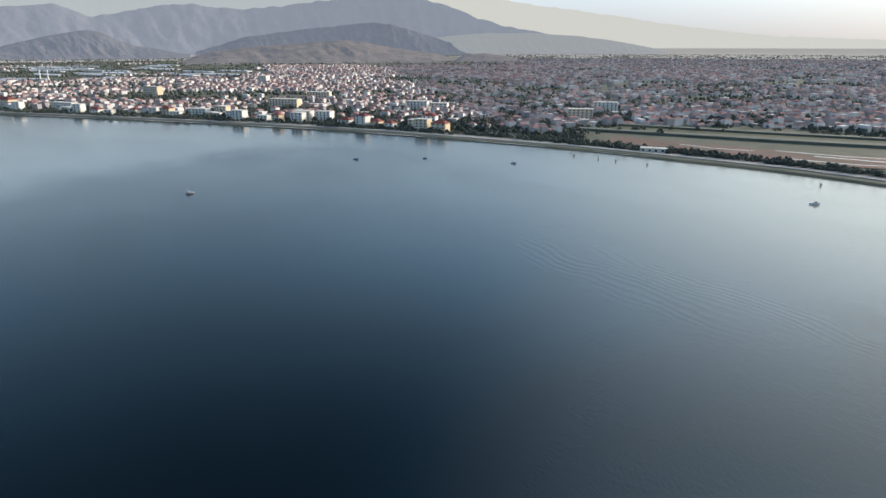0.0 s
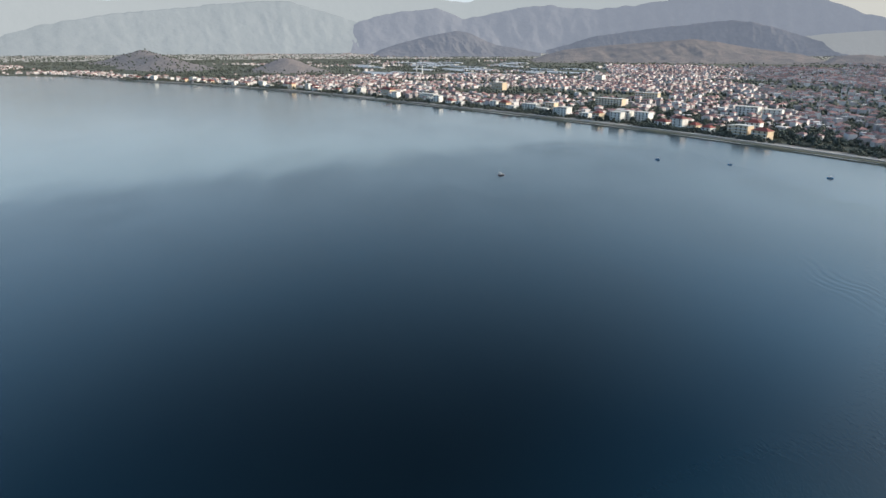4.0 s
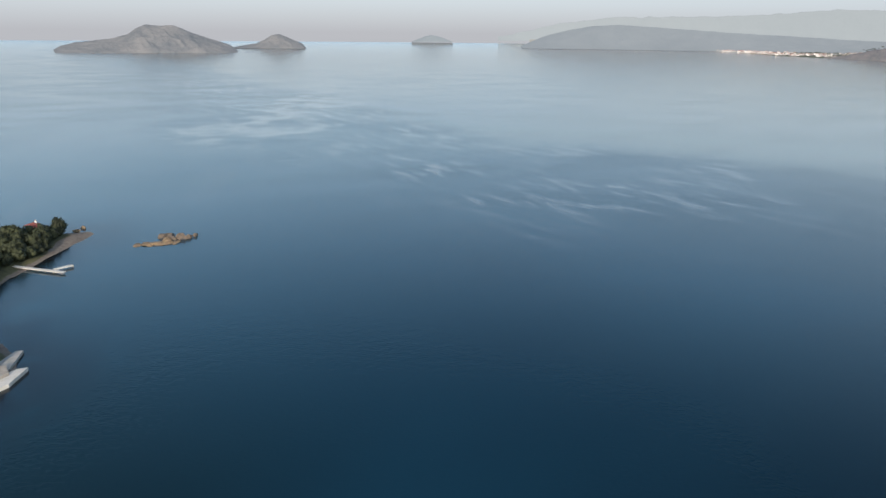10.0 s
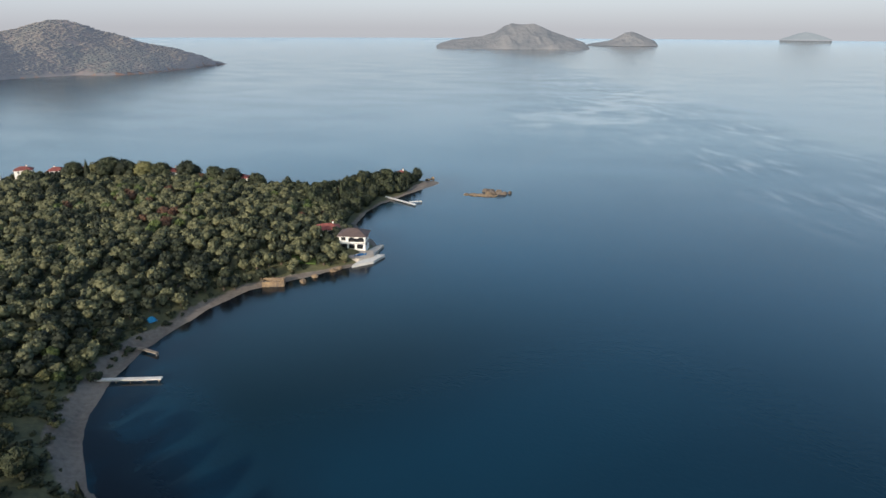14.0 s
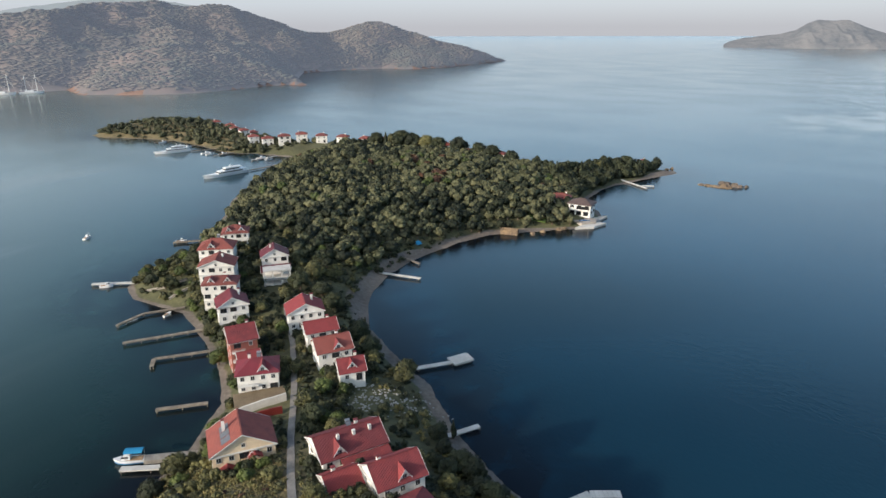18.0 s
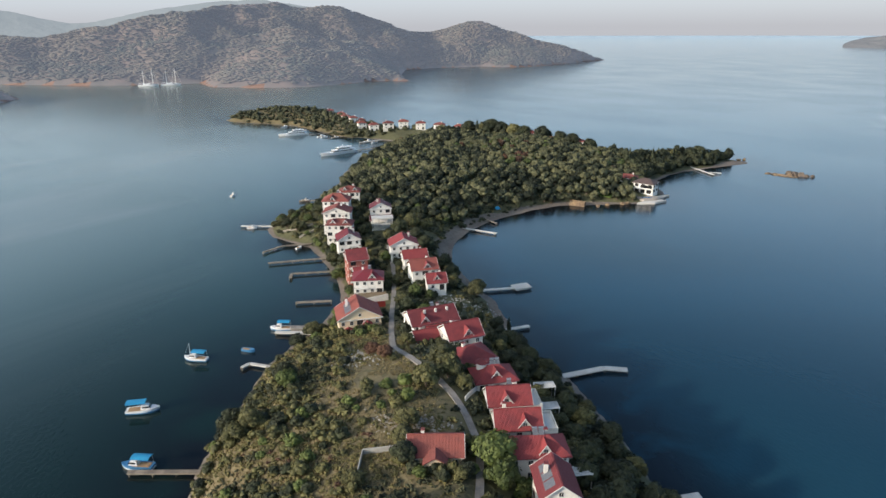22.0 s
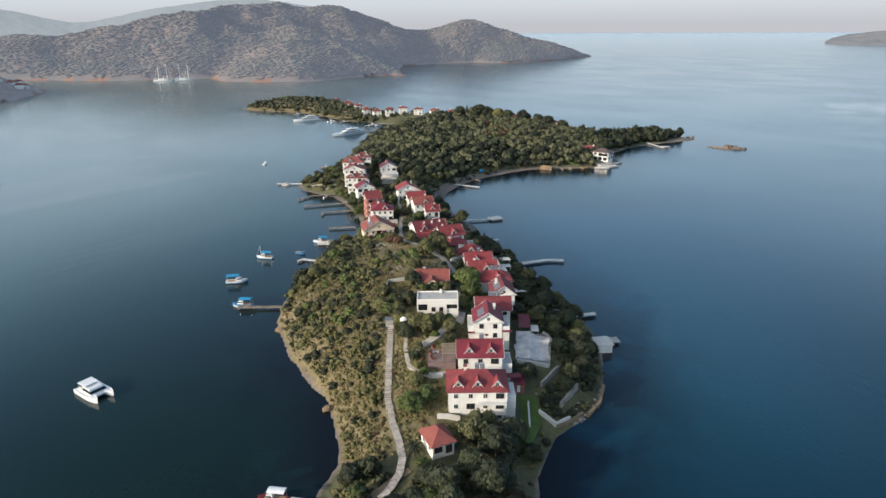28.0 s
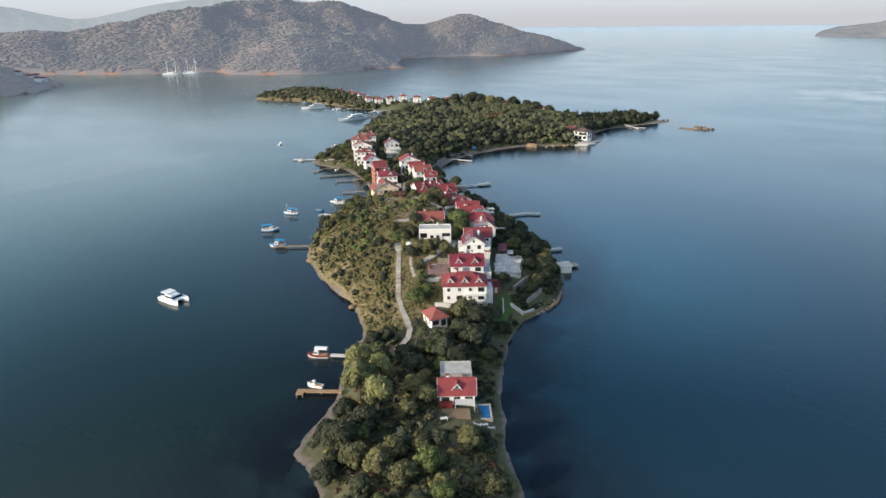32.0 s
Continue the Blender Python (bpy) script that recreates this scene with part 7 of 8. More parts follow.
for k, (x, y, r, tall) in enumerate(((220.5, 439.5, 2.6, 0.5), (223.5, 436.5, 3.6, 0.7), (226.5, 433.5, 3.8, 0.8), (229.5, 430.0, 3.6, 0.7), (232.5, 427.5, 2.8, 0.5), (231.5, 432.5, 3.2, 1.3))):
    boulder(x, y, r, tall, k + 1, "low ochre rock shelf just above the sea", ROCK, 0.42)
for k, (x, y, r, tall) in enumerate(((235.5, 440.0, 3.2, 1.3), (238.5, 438.0, 2.6, 1.1), (235.0, 434.0, 3.0, 1.6), (238.0, 430.5, 2.6, 2.0), (240.0, 428.0, 1.8, 1.4), (244.0, 427.5, 1.5, 1.3))):
    boulder(x, y, r, tall, k + 9, "dark jagged rock of the islet" if k < 5 else "small dark rock beside the islet", REEF)
for k, (x, y) in enumerate(((86, 357), (92, 360), (101, 362), (104, 363), (-31, 86), (-38, 89), (-44, 100), (-52, 116), (-29, 70), (225, 486), (220, 484))):
    boulder(x, y, 1.8, 0.9, k + 20, "weathered ochre shore rock", ROCK, 0.3)


# ---- jetties ----
def jetty(line, width, mat, label, z=1.0, posts=True):
    """A deck of boards along a line, on posts."""
    home = thing("jetty", pose(line[0][0], line[0][1], 0), label, "jetty", "jetties round the island")
    ox, oy = line[0]
    for (ax, ay), (bx, by) in zip(line, line[1:]):
        length, turn = math.hypot(bx - ax, by - ay), math.degrees(math.atan2(by - ay, bx - ax))
        n = max(2, int(length / 0.9))
        at = pose(ax - ox, ay - oy, 0, 0, 0, turn)
        first = part("plank", boxes((0.02, length / n - 0.02, -width / 2, width / 2, z - 0.12, z)), mat, home, "", at)
        for k in range(1, n):
            shared("plank", first.data, home, at @ pose(k * length / n, 0, 0.012 * (k % 3)))
        for side in (-1, 1):
            part("beam", boxes((0, length, side * (width / 2 - 0.22) - 0.12, side * (width / 2 - 0.22) + 0.12, z - 0.4, z - 0.125)), mat, home, "", at)
        for k in range(max(2, int(length / 3.5))):
            for side in (-1, 1):
                c = pose(ax - ox, ay - oy, 0, 0, 0, turn) @ Vector((k * length / max(1, int(length / 3.5) - 1) * 0.96 + 0.2, side * (width / 2 - 0.2), 0))
                bm = bmesh.new()
                tube(bm, (c.x, c.y, -2.5), (c.x, c.y, z - 0.1), 0.14, 0.14, 6)
                part("post", bm, WOOD, home)
    return home


GREY_J, TAN_J, PALE_J = WOOD, WOOD_TAN, CONCRETE_LIGHT
for line, width, mat, label in (
        ([(29, 172.6), (46.5, 178.6), (53, 177.6)], 2.6, PALE_J, "long pale concrete jetty with a bent end"),
        ([(43, 122.6), (54, 125)], 2.4, PALE_J, "short pale concrete jetty"),
        ([(46, 104.6), (56.8, 105.6)], 4.2, CONCRETE, "broad grey boat platform"),
        ([(11, 236.6), (27, 239.4)], 2.0, PALE_J, "long pale concrete jetty in the bay"),
        ([(4, 319.6), (25.5, 307.6)], 1.7, PALE_J, "narrow pale jetty from the pebble beach"),
        ([(22.6, 331), (27, 324)], 1.3, GREY_J, "little timber landing stage"),
        ([(19.5, 203.6), (28.2, 206.6)], 1.9, PALE_J, "small pale landing stage"),
        ([(175, 458), (181, 433)], 2.0, PALE_J, "pale jetty by the cape"), ([(181, 440), (188, 438)], 2.0, PALE_J, "side stage of the cape jetty"),
        ([(-55, 133.5), (-71.5, 133.5)], 1.6, GREY_J, "long weathered timber jetty"),
        ([(-41, 228), (-54, 226.8)], 1.5, GREY_J, "narrow grey timber jetty"),
        ([(-46, 258), (-61.8, 255.4), (-61.2, 250.6)], 1.5, GREY_J, "hooked grey timber jetty"),
        ([(-51, 273.6), (-74.5, 267.8)], 1.7, GREY_J, "straight grey timber jetty"),
        ([(-61, 293.4), (-74, 290), (-80.4, 281.6)], 1.6, GREY_J, "bent grey timber jetty"),
        ([(-85.5, 321), (-102, 322)], 2.2, PALE_J, "pale concrete bathing jetty"),
        ([(-51.5, 180.4), (-58, 182.4), (-59.6, 180)], 1.4, PALE_J, "short bent pale jetty"),
        ([(-42, 202), (-55.5, 203)], 2.0, PALE_J, "pale jetty with a moored boat"),
        ([(-71, 371.6), (-83, 370.4)], 2.0, GREY_J, "grey timber jetty by the wood"),
        ([(-25.5, 15.2), (-36.4, 15.8)], 1.5, TAN_J, "tan timber jetty near the trees"),
        ([(-20.6, 33.6), (-31.6, 35.2)], 1.6, PALE_J, "narrow grey landing stage"),
        ([(-48, 547), (-71, 527)], 2.0, GREY_J, "long grey timber yacht jetty"),
        ([(-99, 625), (-125, 612)], 2.0, GREY_J, "long yacht jetty on the far shore"),
        ([(-54, 580), (-72, 566)], 2.0, PALE_J, "pale quay jetty on the far shore"), ([(-90, 599), (-104, 590)], 1.8, GREY_J, "timber jetty on the far shore"), ([(-126, 641), (-140, 632)], 1.8, GREY_J, "timber jetty off the far lobe"), ([(-152, 669), (-166, 660)], 1.8, GREY_J, "timber jetty off the far lobe")):
    jetty(line, width * 0.82, mat, label)
part_home = thing("jetty_platform", pose(29.6, 240.8, 0, 0, 0, 20), "square pale concrete jetty head", "jetty", "jetties round the island")
part("deck", boxes((-3.4, 3.4, -2.4, 2.4, 0.6, 1.12), bevel=0.05), CONCRETE_LIGHT, part_home)
part("pier", boxes((-2.6, 2.6, -1.8, 1.8, -2.5, 0.6)), CONCRETE, part_home)
part_home = thing("boathouse", pose(50.6, 101.2, 0.2, 0, 0, 6), "white flat-roofed boathouse at the water's edge", "boathouse")
part("wall", boxes((-2.2, 2.2, -2.6, 2.6, -0.4, 2.4)), WHITE, part_home)
part("roof", boxes((-2.6, 2.6, -3.0, 3.0, 2.4, 2.65)), CONCRETE_LIGHT, part_home)
part("door", boxes((2.2, 2.26, -1.2, 1.2, 0, 2.0)), WOOD, part_home)
jw = thing("timber_platform", pose(-36.6, 15.4, 0), "tan timber platform at a jetty", "jetty", "jetties round the island")
part("deck", boxes((-1.0, 1.0, -1.6, 1.2, 0.85, 1.03)), WOOD_TAN, jw)
for px, py in ((-0.8, -1.4), (0.8, -1.4), (-0.8, 1.0), (0.8, 1.0)):
    part("post", boxes((px - 0.1, px + 0.1, py - 0.1, py + 0.1, -2, 0.85)), WOOD, jw)
for k in range(3):
    sx, sy = 23.5 + 1.2 * k, (141.0, 153.0, 118.0)[k]
    sb = thing("slat_pergola", pose(sx, sy, ground(sx, sy), 0, 0, 8), "white slatted sun shelter above the shore", "pergola", "sun shelters")
    for q in range(8):
        part("slat", boxes((-2.6, 2.6, -1.4 + q * 0.38, -1.2 + q * 0.38, 4.2, 4.32)), FRAME_WHITE, sb)
    for px in (-2.4, 2.4):
        for py in (-1.2, 1.2):
            part("post", boxes((px - 0.08, px + 0.08, py - 0.08, py + 0.08, -0.3, 4.2)), FRAME_WHITE, sb)


# ---- boats ----
def hull(length, beam, deck, draft=0.4, transom=0.75, flare=1.15):
    """A boat's shell with its bow along +x, at the waterline."""
    bm = bmesh.new()
    n, rows = 13, []
    for k in range(n):
        u = k / (n - 1)
        half = beam / 2 * (transom + (1 - transom) * min(1, u * 2.2)) * (1 - max(0, (u - 0.55) / 0.45) ** 2.2)
        half = max(half, 0.015)
        x = (u - 0.5) * length
        top = deck * (1 + 0.35 * max(0, u - 0.5) * 2)
        rake = 0.06 * length * max(0, (u - 0.8) / 0.2)
        rows.append([bm.verts.new(p) for p in ((x - rake, -half * 0.55, -draft), (x - rake * 0.5, -half * 0.92, 0.05), (x, -half * flare * 0.92, top), (x, -half * flare * 0.8, top - 0.06 * deck), (x, half * flare * 0.8, top - 0.06 * deck), (x, half * flare * 0.92, top), (x - rake * 0.5, half * 0.92, 0.05), (x - rake, half * 0.55, -draft))])
    for a, b in zip(rows, rows[1:]):
        for i in range(8):
            bm.faces.new((a[i], b[i], b[(i + 1) % 8], a[(i + 1) % 8]))
    bm.faces.new(rows[0])
    bm.faces.new(rows[-1][::-1])
    bmesh.ops.recalc_face_normals(bm, faces=bm.faces[:])
    return bm


def taper_box(x0, x1, y, z0, z1, lean=0.5, pinch=0.85):
    bm = bmesh.new()
    lo = [bm.verts.new(p) for p in ((x0, -y, z0), (x1, -y, z0), (x1, y, z0), (x0, y, z0))]
    hi = [bm.verts.new(p) for p in ((x0 + lean * 0.3, -y * pinch, z1), (x1 - lean, -y * pinch, z1), (x1 - lean, y * pinch, z1), (x0 + lean * 0.3, y * pinch, z1))]
    bm.faces.new(lo[::-1])
    bm.faces.new(hi)
    for i in range(4):
        bm.faces.new((lo[i], lo[(i + 1) % 4], hi[(i + 1) % 4], hi[i]))
    return bm


def small_boat(x, y, turn, length, label, shell=None, canopy=None, mast=0.0, cabin=True, stripe=None):
    shell = shell or HULL
    b = thing("boat", pose(x, y, 0, 0, 0, turn), label, "boat", "moored boats")
    beam, deck = length * 0.34, 0.55 + 0.055 * length
    part("hull", hull(length, beam, deck), shell, b)
    if stripe:
        part("rubbing_strake", hull(length * 1.004, beam * 1.03, deck * 0.45, 0.1), stripe, b)
    part("deck", boxes((-length * 0.42, length * 0.22, -beam * 0.34, beam * 0.34, deck * 0.7, deck * 1.02)), WOOD_TAN, b)
    if cabin:
        part("cabin", taper_box(-length * 0.05, length * 0.24, beam * 0.28, deck, deck + 1.1, 0.5), HULL, b)
        part("windscreen", taper_box(length * 0.0, length * 0.25, beam * 0.285, deck + 0.45, deck + 0.85, 0.45, 0.95), DARK, b)
    if canopy:
        top = deck + 2.1
        bm = bmesh.new()
        x0, x1, w = -length * 0.46, length * (0.30 if length > 9 else 0.12), beam * 0.46
        rows = []
        for k in range(7):
            yy = -w + k * w / 3
            zz = top + 0.25 * (1 - (yy / w) ** 2)
            rows.append([bm.verts.new((x0, yy, zz)), bm.verts.new((x1, yy, zz)), bm.verts.new((x1, yy, zz - 0.08)), bm.verts.new((x0, yy, zz - 0.08))])
        for p, q in zip(rows, rows[1:]):
            for i in range(4):
                bm.faces.new((p[i], p[(i + 1) % 4], q[(i + 1) % 4], q[i]))
        bmesh.ops.recalc_face_normals(bm, faces=bm.faces[:])
        part("awning", bm, canopy, b, "taut blue canvas awning")
        for px in (x0 + 0.2, x1 - 0.2):
            for py in (-w + 0.15, w - 0.15):
                bm = bmesh.new()
                tube(bm, (px, py, deck * 0.8), (px, py, top), 0.04, 0.04, 5)
                part("pole", bm, STEEL, b)
    if mast:
        bm = bmesh.new()
        tube(bm, (length * 0.22, 0, deck), (length * 0.22, 0, deck + mast), 0.09, 0.04, 6)
        part("mast", bm, FRAME_WHITE, b)
        bm = bmesh.new()
        tube(bm, (length * 0.22, 0, deck + mast * 0.95), (length * 0.49, 0, deck * 1.3), 0.02, 0.02, 4)
        part("stay", bm, FRAME_WHITE, b)
    return b


small_boat(-70.5, 136.2, 175, 7.6, "blue and white tour boat with a blue awning at a jetty", HULL_BLUE, CANVAS, 0, True, HULL)
small_boat(-79.2, 158.8, 10, 8.4, "white tour boat with a blue awning", HULL, CANVAS, 0, True, HULL_BLUE)
small_boat(-75.4, 186.2, 172, 7.4, "white and blue fishing boat with a short mast", HULL, CANVAS, 4.8, True, HULL_BLUE)
small_boat(-61.0, 191.6, -15, 4.6, "small blue and white open boat", HULL_BLUE, None, 0, False)
small_boat(-54.5, 206.6, 178, 7.2, "tour boat with a teal awning beside a jetty", HULL, CANVAS, 0, True, HULL_BLUE)
small_boat(-126, 386, 80, 5.5, "small dark moored motor boat", HULL, None, 1.8, True)
small_boat(-35.4, 35.8, 172, 6.6, "red-hulled cabin boat with a pale canopy", HULL_RED, HULL, 0, True, HULL)
small_boat(-33.4, 19.2, 160, 4.8, "small white motor boat", HULL, None, 0, True)
small_boat(-77, 286.5, 40, 4.0, "white dinghy at a jetty", HULL, None, 0, False)
small_boat(-66, 289.0, 60, 3.6, "small white dinghy near a jetty", HULL, None, 0, False)
small_boat(-96, 320.0, 5, 5.0, "white motor boat beside the bathing jetty", HULL, None, 0, True)
small_boat(-80, 373, 10, 5.0, "small boat moored by the wood", HULL, None, 0, True)
small_boat(349, -248, 20, 5.0, "small fishing boat at anchor", HULL, None, 3.0, True, HULL_RED)
small_boat(268, -385, 170, 4.2, "dark fishing boat in the bay", HULL_BLUE, None, 0, True)
small_boat(210, -394, 10, 3.6, "small dark boat in the bay", HULL_BLUE, None, 1.5, False)
small_boat(135, -376, 175, 4.4, "dark open boat in the bay", HULL_BLUE, None, 0, True)
small_boat(-45, -250, 170, 6.0, "white cabin boat under way", HULL, None, 2.0, True)
for x, y, turn, n in ((-112, 603, 40, 8), (-108, 598, 40, 7), (-66, 575, 40, 8), (-98, 596, 35, 7), (-133, 634, 35, 8), (-140, 640, 35, 7), (-160, 664, 35, 7), (-60, 569, 220, 7)):
    small_boat(x, y, turn, n, "white motor boat at a far jetty", HULL, None, 0, True)

# catamaran
cat = thing("catamaran", pose(-94.4, 78.6, 0, 0, 0, -35), "white sailing catamaran without a mast at anchor", "boat", "moored boats")
for side in (-2.2, 2.2):
    part("hull", hull(11.0, 1.9, 1.25, 0.5, 0.9), HULL, cat, "", pose(0, side, 0))
part("bridge_deck", boxes((-4.6, 3.0, -2.3, 2.3, 0.75, 1.3), bevel=0.06), HULL, cat)
part("saloon", taper_box(-2.6, 2.2, 2.2, 1.3, 2.5, 1.3, 0.8), HULL, cat)
part("saloon_window", taper_box(-2.3, 2.12, 2.23, 1.65, 2.2, 0.95, 0.88), DARK, cat)
part("hardtop", boxes((-5.0, -1.2, -2.0, 2.0, 2.75, 2.9), bevel=0.04), HULL, cat)
for px in (-4.8, -2.8):
    for py in (-1.8, 1.8):
        part("strut", boxes((px - 0.05, px + 0.05, py - 0.05, py + 0.05, 1.3, 2.75)), STEEL, cat)


def motor_yacht(x, y, turn, length, label):
    b = thing("motor_yacht", pose(x, y, 0, 0, 0, turn), label, "yacht", "moored yachts")
    beam, deck = length * 0.2, length * 0.058
    part("hull", hull(length, beam, deck, 0.8, 0.85), HULL, b)
    for k, (x0, x1, wd) in enumerate(((-0.40, 0.20, 0.42), (-0.32, 0.06, 0.36))):
        z0 = deck + k * 1.7
        part("superstructure", taper_box(x0 * length, x1 * length, beam * wd, z0, z0 + 1.6, 2.4, 0.9), HULL, b)
        part("window_band", taper_box((x0 + 0.02) * length, x1 * length - 0.75, beam * wd * 1.005, z0 + 0.55, z0 + 1.1, 0.9, 0.965), DARK, b)
        part("deck_edge", boxes(((x0 - 0.05) * length, x1 * length - 1.6, -beam * wd, beam * wd, z0 + 1.6, z0 + 1.75)), HULL, b)
    bm = bmesh.new()
    tube(bm, (-0.12 * length, 0, deck + 3.4), (-0.14 * length, 0, deck + 5.6), 0.3, 0.1, 8)
    part("radar_mast", bm, HULL, b)
    return b


motor_yacht(-83.5, 518.5, 218, 32, "large white motor yacht at the long jetty")
motor_yacht(-140, 613.0, 205, 28, "white motor yacht moored off the far lobe")


def sailing_ship(x, y, turn, label):
    b = thing("sailing_ship", pose(x, y, 0, 0, 0, turn), label, "ship", "moored sailing ships")
    part("hull", hull(34, 7.5, 2.6, 1.0, 0.7), HULL, b)
    part("deckhouse", taper_box(-9, 3, 2.2, 2.4, 4.6, 1.0), HULL, b)
    for px, hh in ((8, 30), (-7, 27)):
        bm = bmesh.new()
        tube(bm, (px, 0, 2), (px, 0, hh), 0.75, 0.4, 7)
        part("mast", bm, FRAME_WHITE, b)
        bm = bmesh.new()
        tube(bm, (px, 0, hh - 1), (px + 9, 0, 3), 0.14, 0.14, 4)
        tube(bm, (px, 0, hh - 1), (px - 8, 0, 3), 0.14, 0.14, 4)
        part("rigging", bm, FRAME_WHITE, b)
        bm = bmesh.new()
        tube(bm, (px, 0, 5.5), (px - 9, 0, 5.0), 0.4, 0.25, 6)
        part("furled_sail", bm, HULL, b)


sailing_ship(-512, 1158, 10, "white two-masted sailing ship moored under the headland")
sailing_ship(-478, 1172, 15, "white sailing ship moored beside another")

# ---- planting ----
BIG = [crown_arrays(k, 15, 115, ICO1, 1.08, 1.0, 0.082) for k in range(5)]
MID = [crown_arrays(20 + k, 10, 30, ICO1, 1.0, 1.0, 0.14, True) for k in range(6)]
LOW = [crown_arrays(40 + k, 4, 15, ICO1, 1.2, 0.7, 0.22) for k in range(6)]
GROVE = [crown_arrays(60 + k, 7, 22, ICO1, 1.0, 1.0, 0.17, True) for k in range(6)]
RT = np.random.RandomState(11)


def spaced(x0, x1, y0, y1, gap, test):
    """Jittered spots on the island that pass the test of x, y, metres inland."""
    gx, gy = np.meshgrid(np.arange(x0, x1, gap), np.arange(y0, y1, gap))
    gx = gx + (np.arange(gx.shape[0]) % 2)[:, None] * gap / 2
    gx, gy = gx.ravel() + RT.uniform(-0.38, 0.38, gx.size) * gap, gy.ravel() + RT.uniform(-0.38, 0.38, gy.size) * gap
    d = shore(gx, gy)
    ok = (d > 1.5) & test(gx, gy, d)
    gx, gy = gx[ok], gy[ok]
    if TAKEN:
        t = np.array(TAKEN)
        clear = (np.hypot(gx[:, None] - t[None, :, 0], gy[:, None] - t[None, :, 1]) > t[None, :, 2] + gap * 0.22).all(1)
        gx, gy = gx[clear], gy[clear]
    return gx, gy, elevation(gx, gy)


def spots(x, y, z, r0, r1, h0=0.85, h1=1.15, sink=0.0):
    n = len(x)
    return np.stack([x, y, z - sink, RT.uniform(r0, r1, n), RT.uniform(h0, h1, n), RT.uniform(0, 6.3, n)], 1)


def trunks(name, s, label):
    n = len(s)
    a = np.arange(5) * math.tau / 5
    ring = np.stack([np.cos(a), np.sin(a)], 1)
    r = s[:, 3] * 0.09
    lo = np.concatenate([s[:, None, :2] + ring[None] * r[:, None, None] * 1.4, np.repeat(s[:, None, 2:3] - 0.4, 5, 1)], 2)
    hi = np.concatenate([s[:, None, :2] + ring[None] * r[:, None, None] * 0.7, np.repeat((s[:, 2] + s[:, 3] * 0.95)[:, None, None], 5, 1)], 2)
    v = np.concatenate([lo, hi], 1).reshape(-1, 3)
    q = np.array([(k, (k + 1) % 5, 5 + (k + 1) % 5, 5 + k) for k in range(5)])
    tagged(new(name, soup(name, v, (np.arange(n)[:, None, None] * 10 + q).reshape(-1, 4), BARK)), label, "tree trunks", kind="stuff")


# the wood on the broad part of the island
x, y, z = spaced(-90, 235, 316, 600, 5.1, lambda x, y, d: (d > np.where((x > -10) & (y < 352), 7, 4)) & ((y > 352) | (x > -24)) & ~((x < -5) & (y > 560)) & (x < 128))
wood = spots(x, y, z, 2.1, 3.4, 0.8, 1.2)
wood[:, 2] += 0.3
tone = noise2(x, y, 30.0, 21, 3) + RT.uniform(-0.55, 0.55, len(x))
scatter("olive_wood", GROVE, wood[(tone > -0.36) & (tone < 0.46)], LEAF, "dense wood of grey-green olive trees", "wood", 0.35)
scatter("dark_wood", GROVE, wood[tone <= -0.36], LEAF_DARK, "darker trees of the wood", "wood", 0.35)
scatter("fresh_wood", GROVE, wood[(tone >= 0.46) & (tone < 0.66)], LEAF_GREEN, "brighter green trees of the wood", "wood", 0.3)
scatter("russet_wood", GROVE, wood[tone >= 0.66], LEAF_BROWN, "russet autumn trees of the wood", "wood", 0.25)
trunks("wood_trunks", wood, "trunks in the olive wood")
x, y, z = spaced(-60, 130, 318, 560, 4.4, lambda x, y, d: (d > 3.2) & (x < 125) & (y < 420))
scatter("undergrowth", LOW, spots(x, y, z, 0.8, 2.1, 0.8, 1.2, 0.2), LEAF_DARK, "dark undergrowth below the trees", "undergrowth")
x, y, z = spaced(120, 232, 400, 505, 5.0, lambda x, y, d: (d > np.where(y < 300 + 0.85 * x, 9.5, 4.0)) & (x >= 126))
cape = spots(x, y, z, 2.2, 4.2, 0.9, 1.6)
scatter("cape_trees", MID, cape, LEAF_DARK, "dark trees along the cape", "trees", 0.2)
x, y, z = spaced(-240, 0, 596, 790, 5.6, lambda x, y, d: (d > 2.2))
lobe = spots(x, y, z, 1.6, 3.6, 0.7, 1.1)
pick = RT.rand(len(lobe)) < 0.6
scatter("lobe_trees", MID, lobe[pick], LEAF, "trees on the far lobe of the island", "trees", 0.15)
scatter("lobe_scrub", LOW, lobe[~pick], LEAF, "scrub on the far lobe of the island", "scrub")

# scrub on the near hill
x, y, z = spaced(-56, 26, 46, 205, 1.08, lambda x, y, d: (x < np.interp(y, (46, 100, 140, 205), (22, 4, 0, -22))) & (RT.rand(len(x)) < np.interp(y, (90, 130), (1.25, 0.98)) + 1.2 * noise2(x, y, 24.0, 31, 3) - 0.9 * np.exp(-(((x + 19) / 11) ** 2) - ((y - 156) / 22) ** 2)))
tone = 1.25 * noise2(x, y, 15.0, 33, 3) + RT.uniform(-0.25, 0.25, len(x)) - np.where(x < -32, 0.22, 0)
scrub = spots(x, y, z, 0.30, 0.88, 0.5, 1.0, 0.12)
red = RT.rand(len(scrub)) < 0.05
scatter("russet_scrub", LOW, scrub[red & (tone > -0.5)], LEAF_BROWN, "reddish brown scrub on the hillside", "scrub")
scatter("dry_scrub", LOW, scrub[(tone > -0.42) & ~red], LEAF_DRY, "dry golden-green scrub on the hillside", "scrub")
scatter("green_scrub", LOW, scrub[(tone <= -0.42) & (tone > -0.78)], LEAF, "grey-green scrub on the hillside", "scrub")
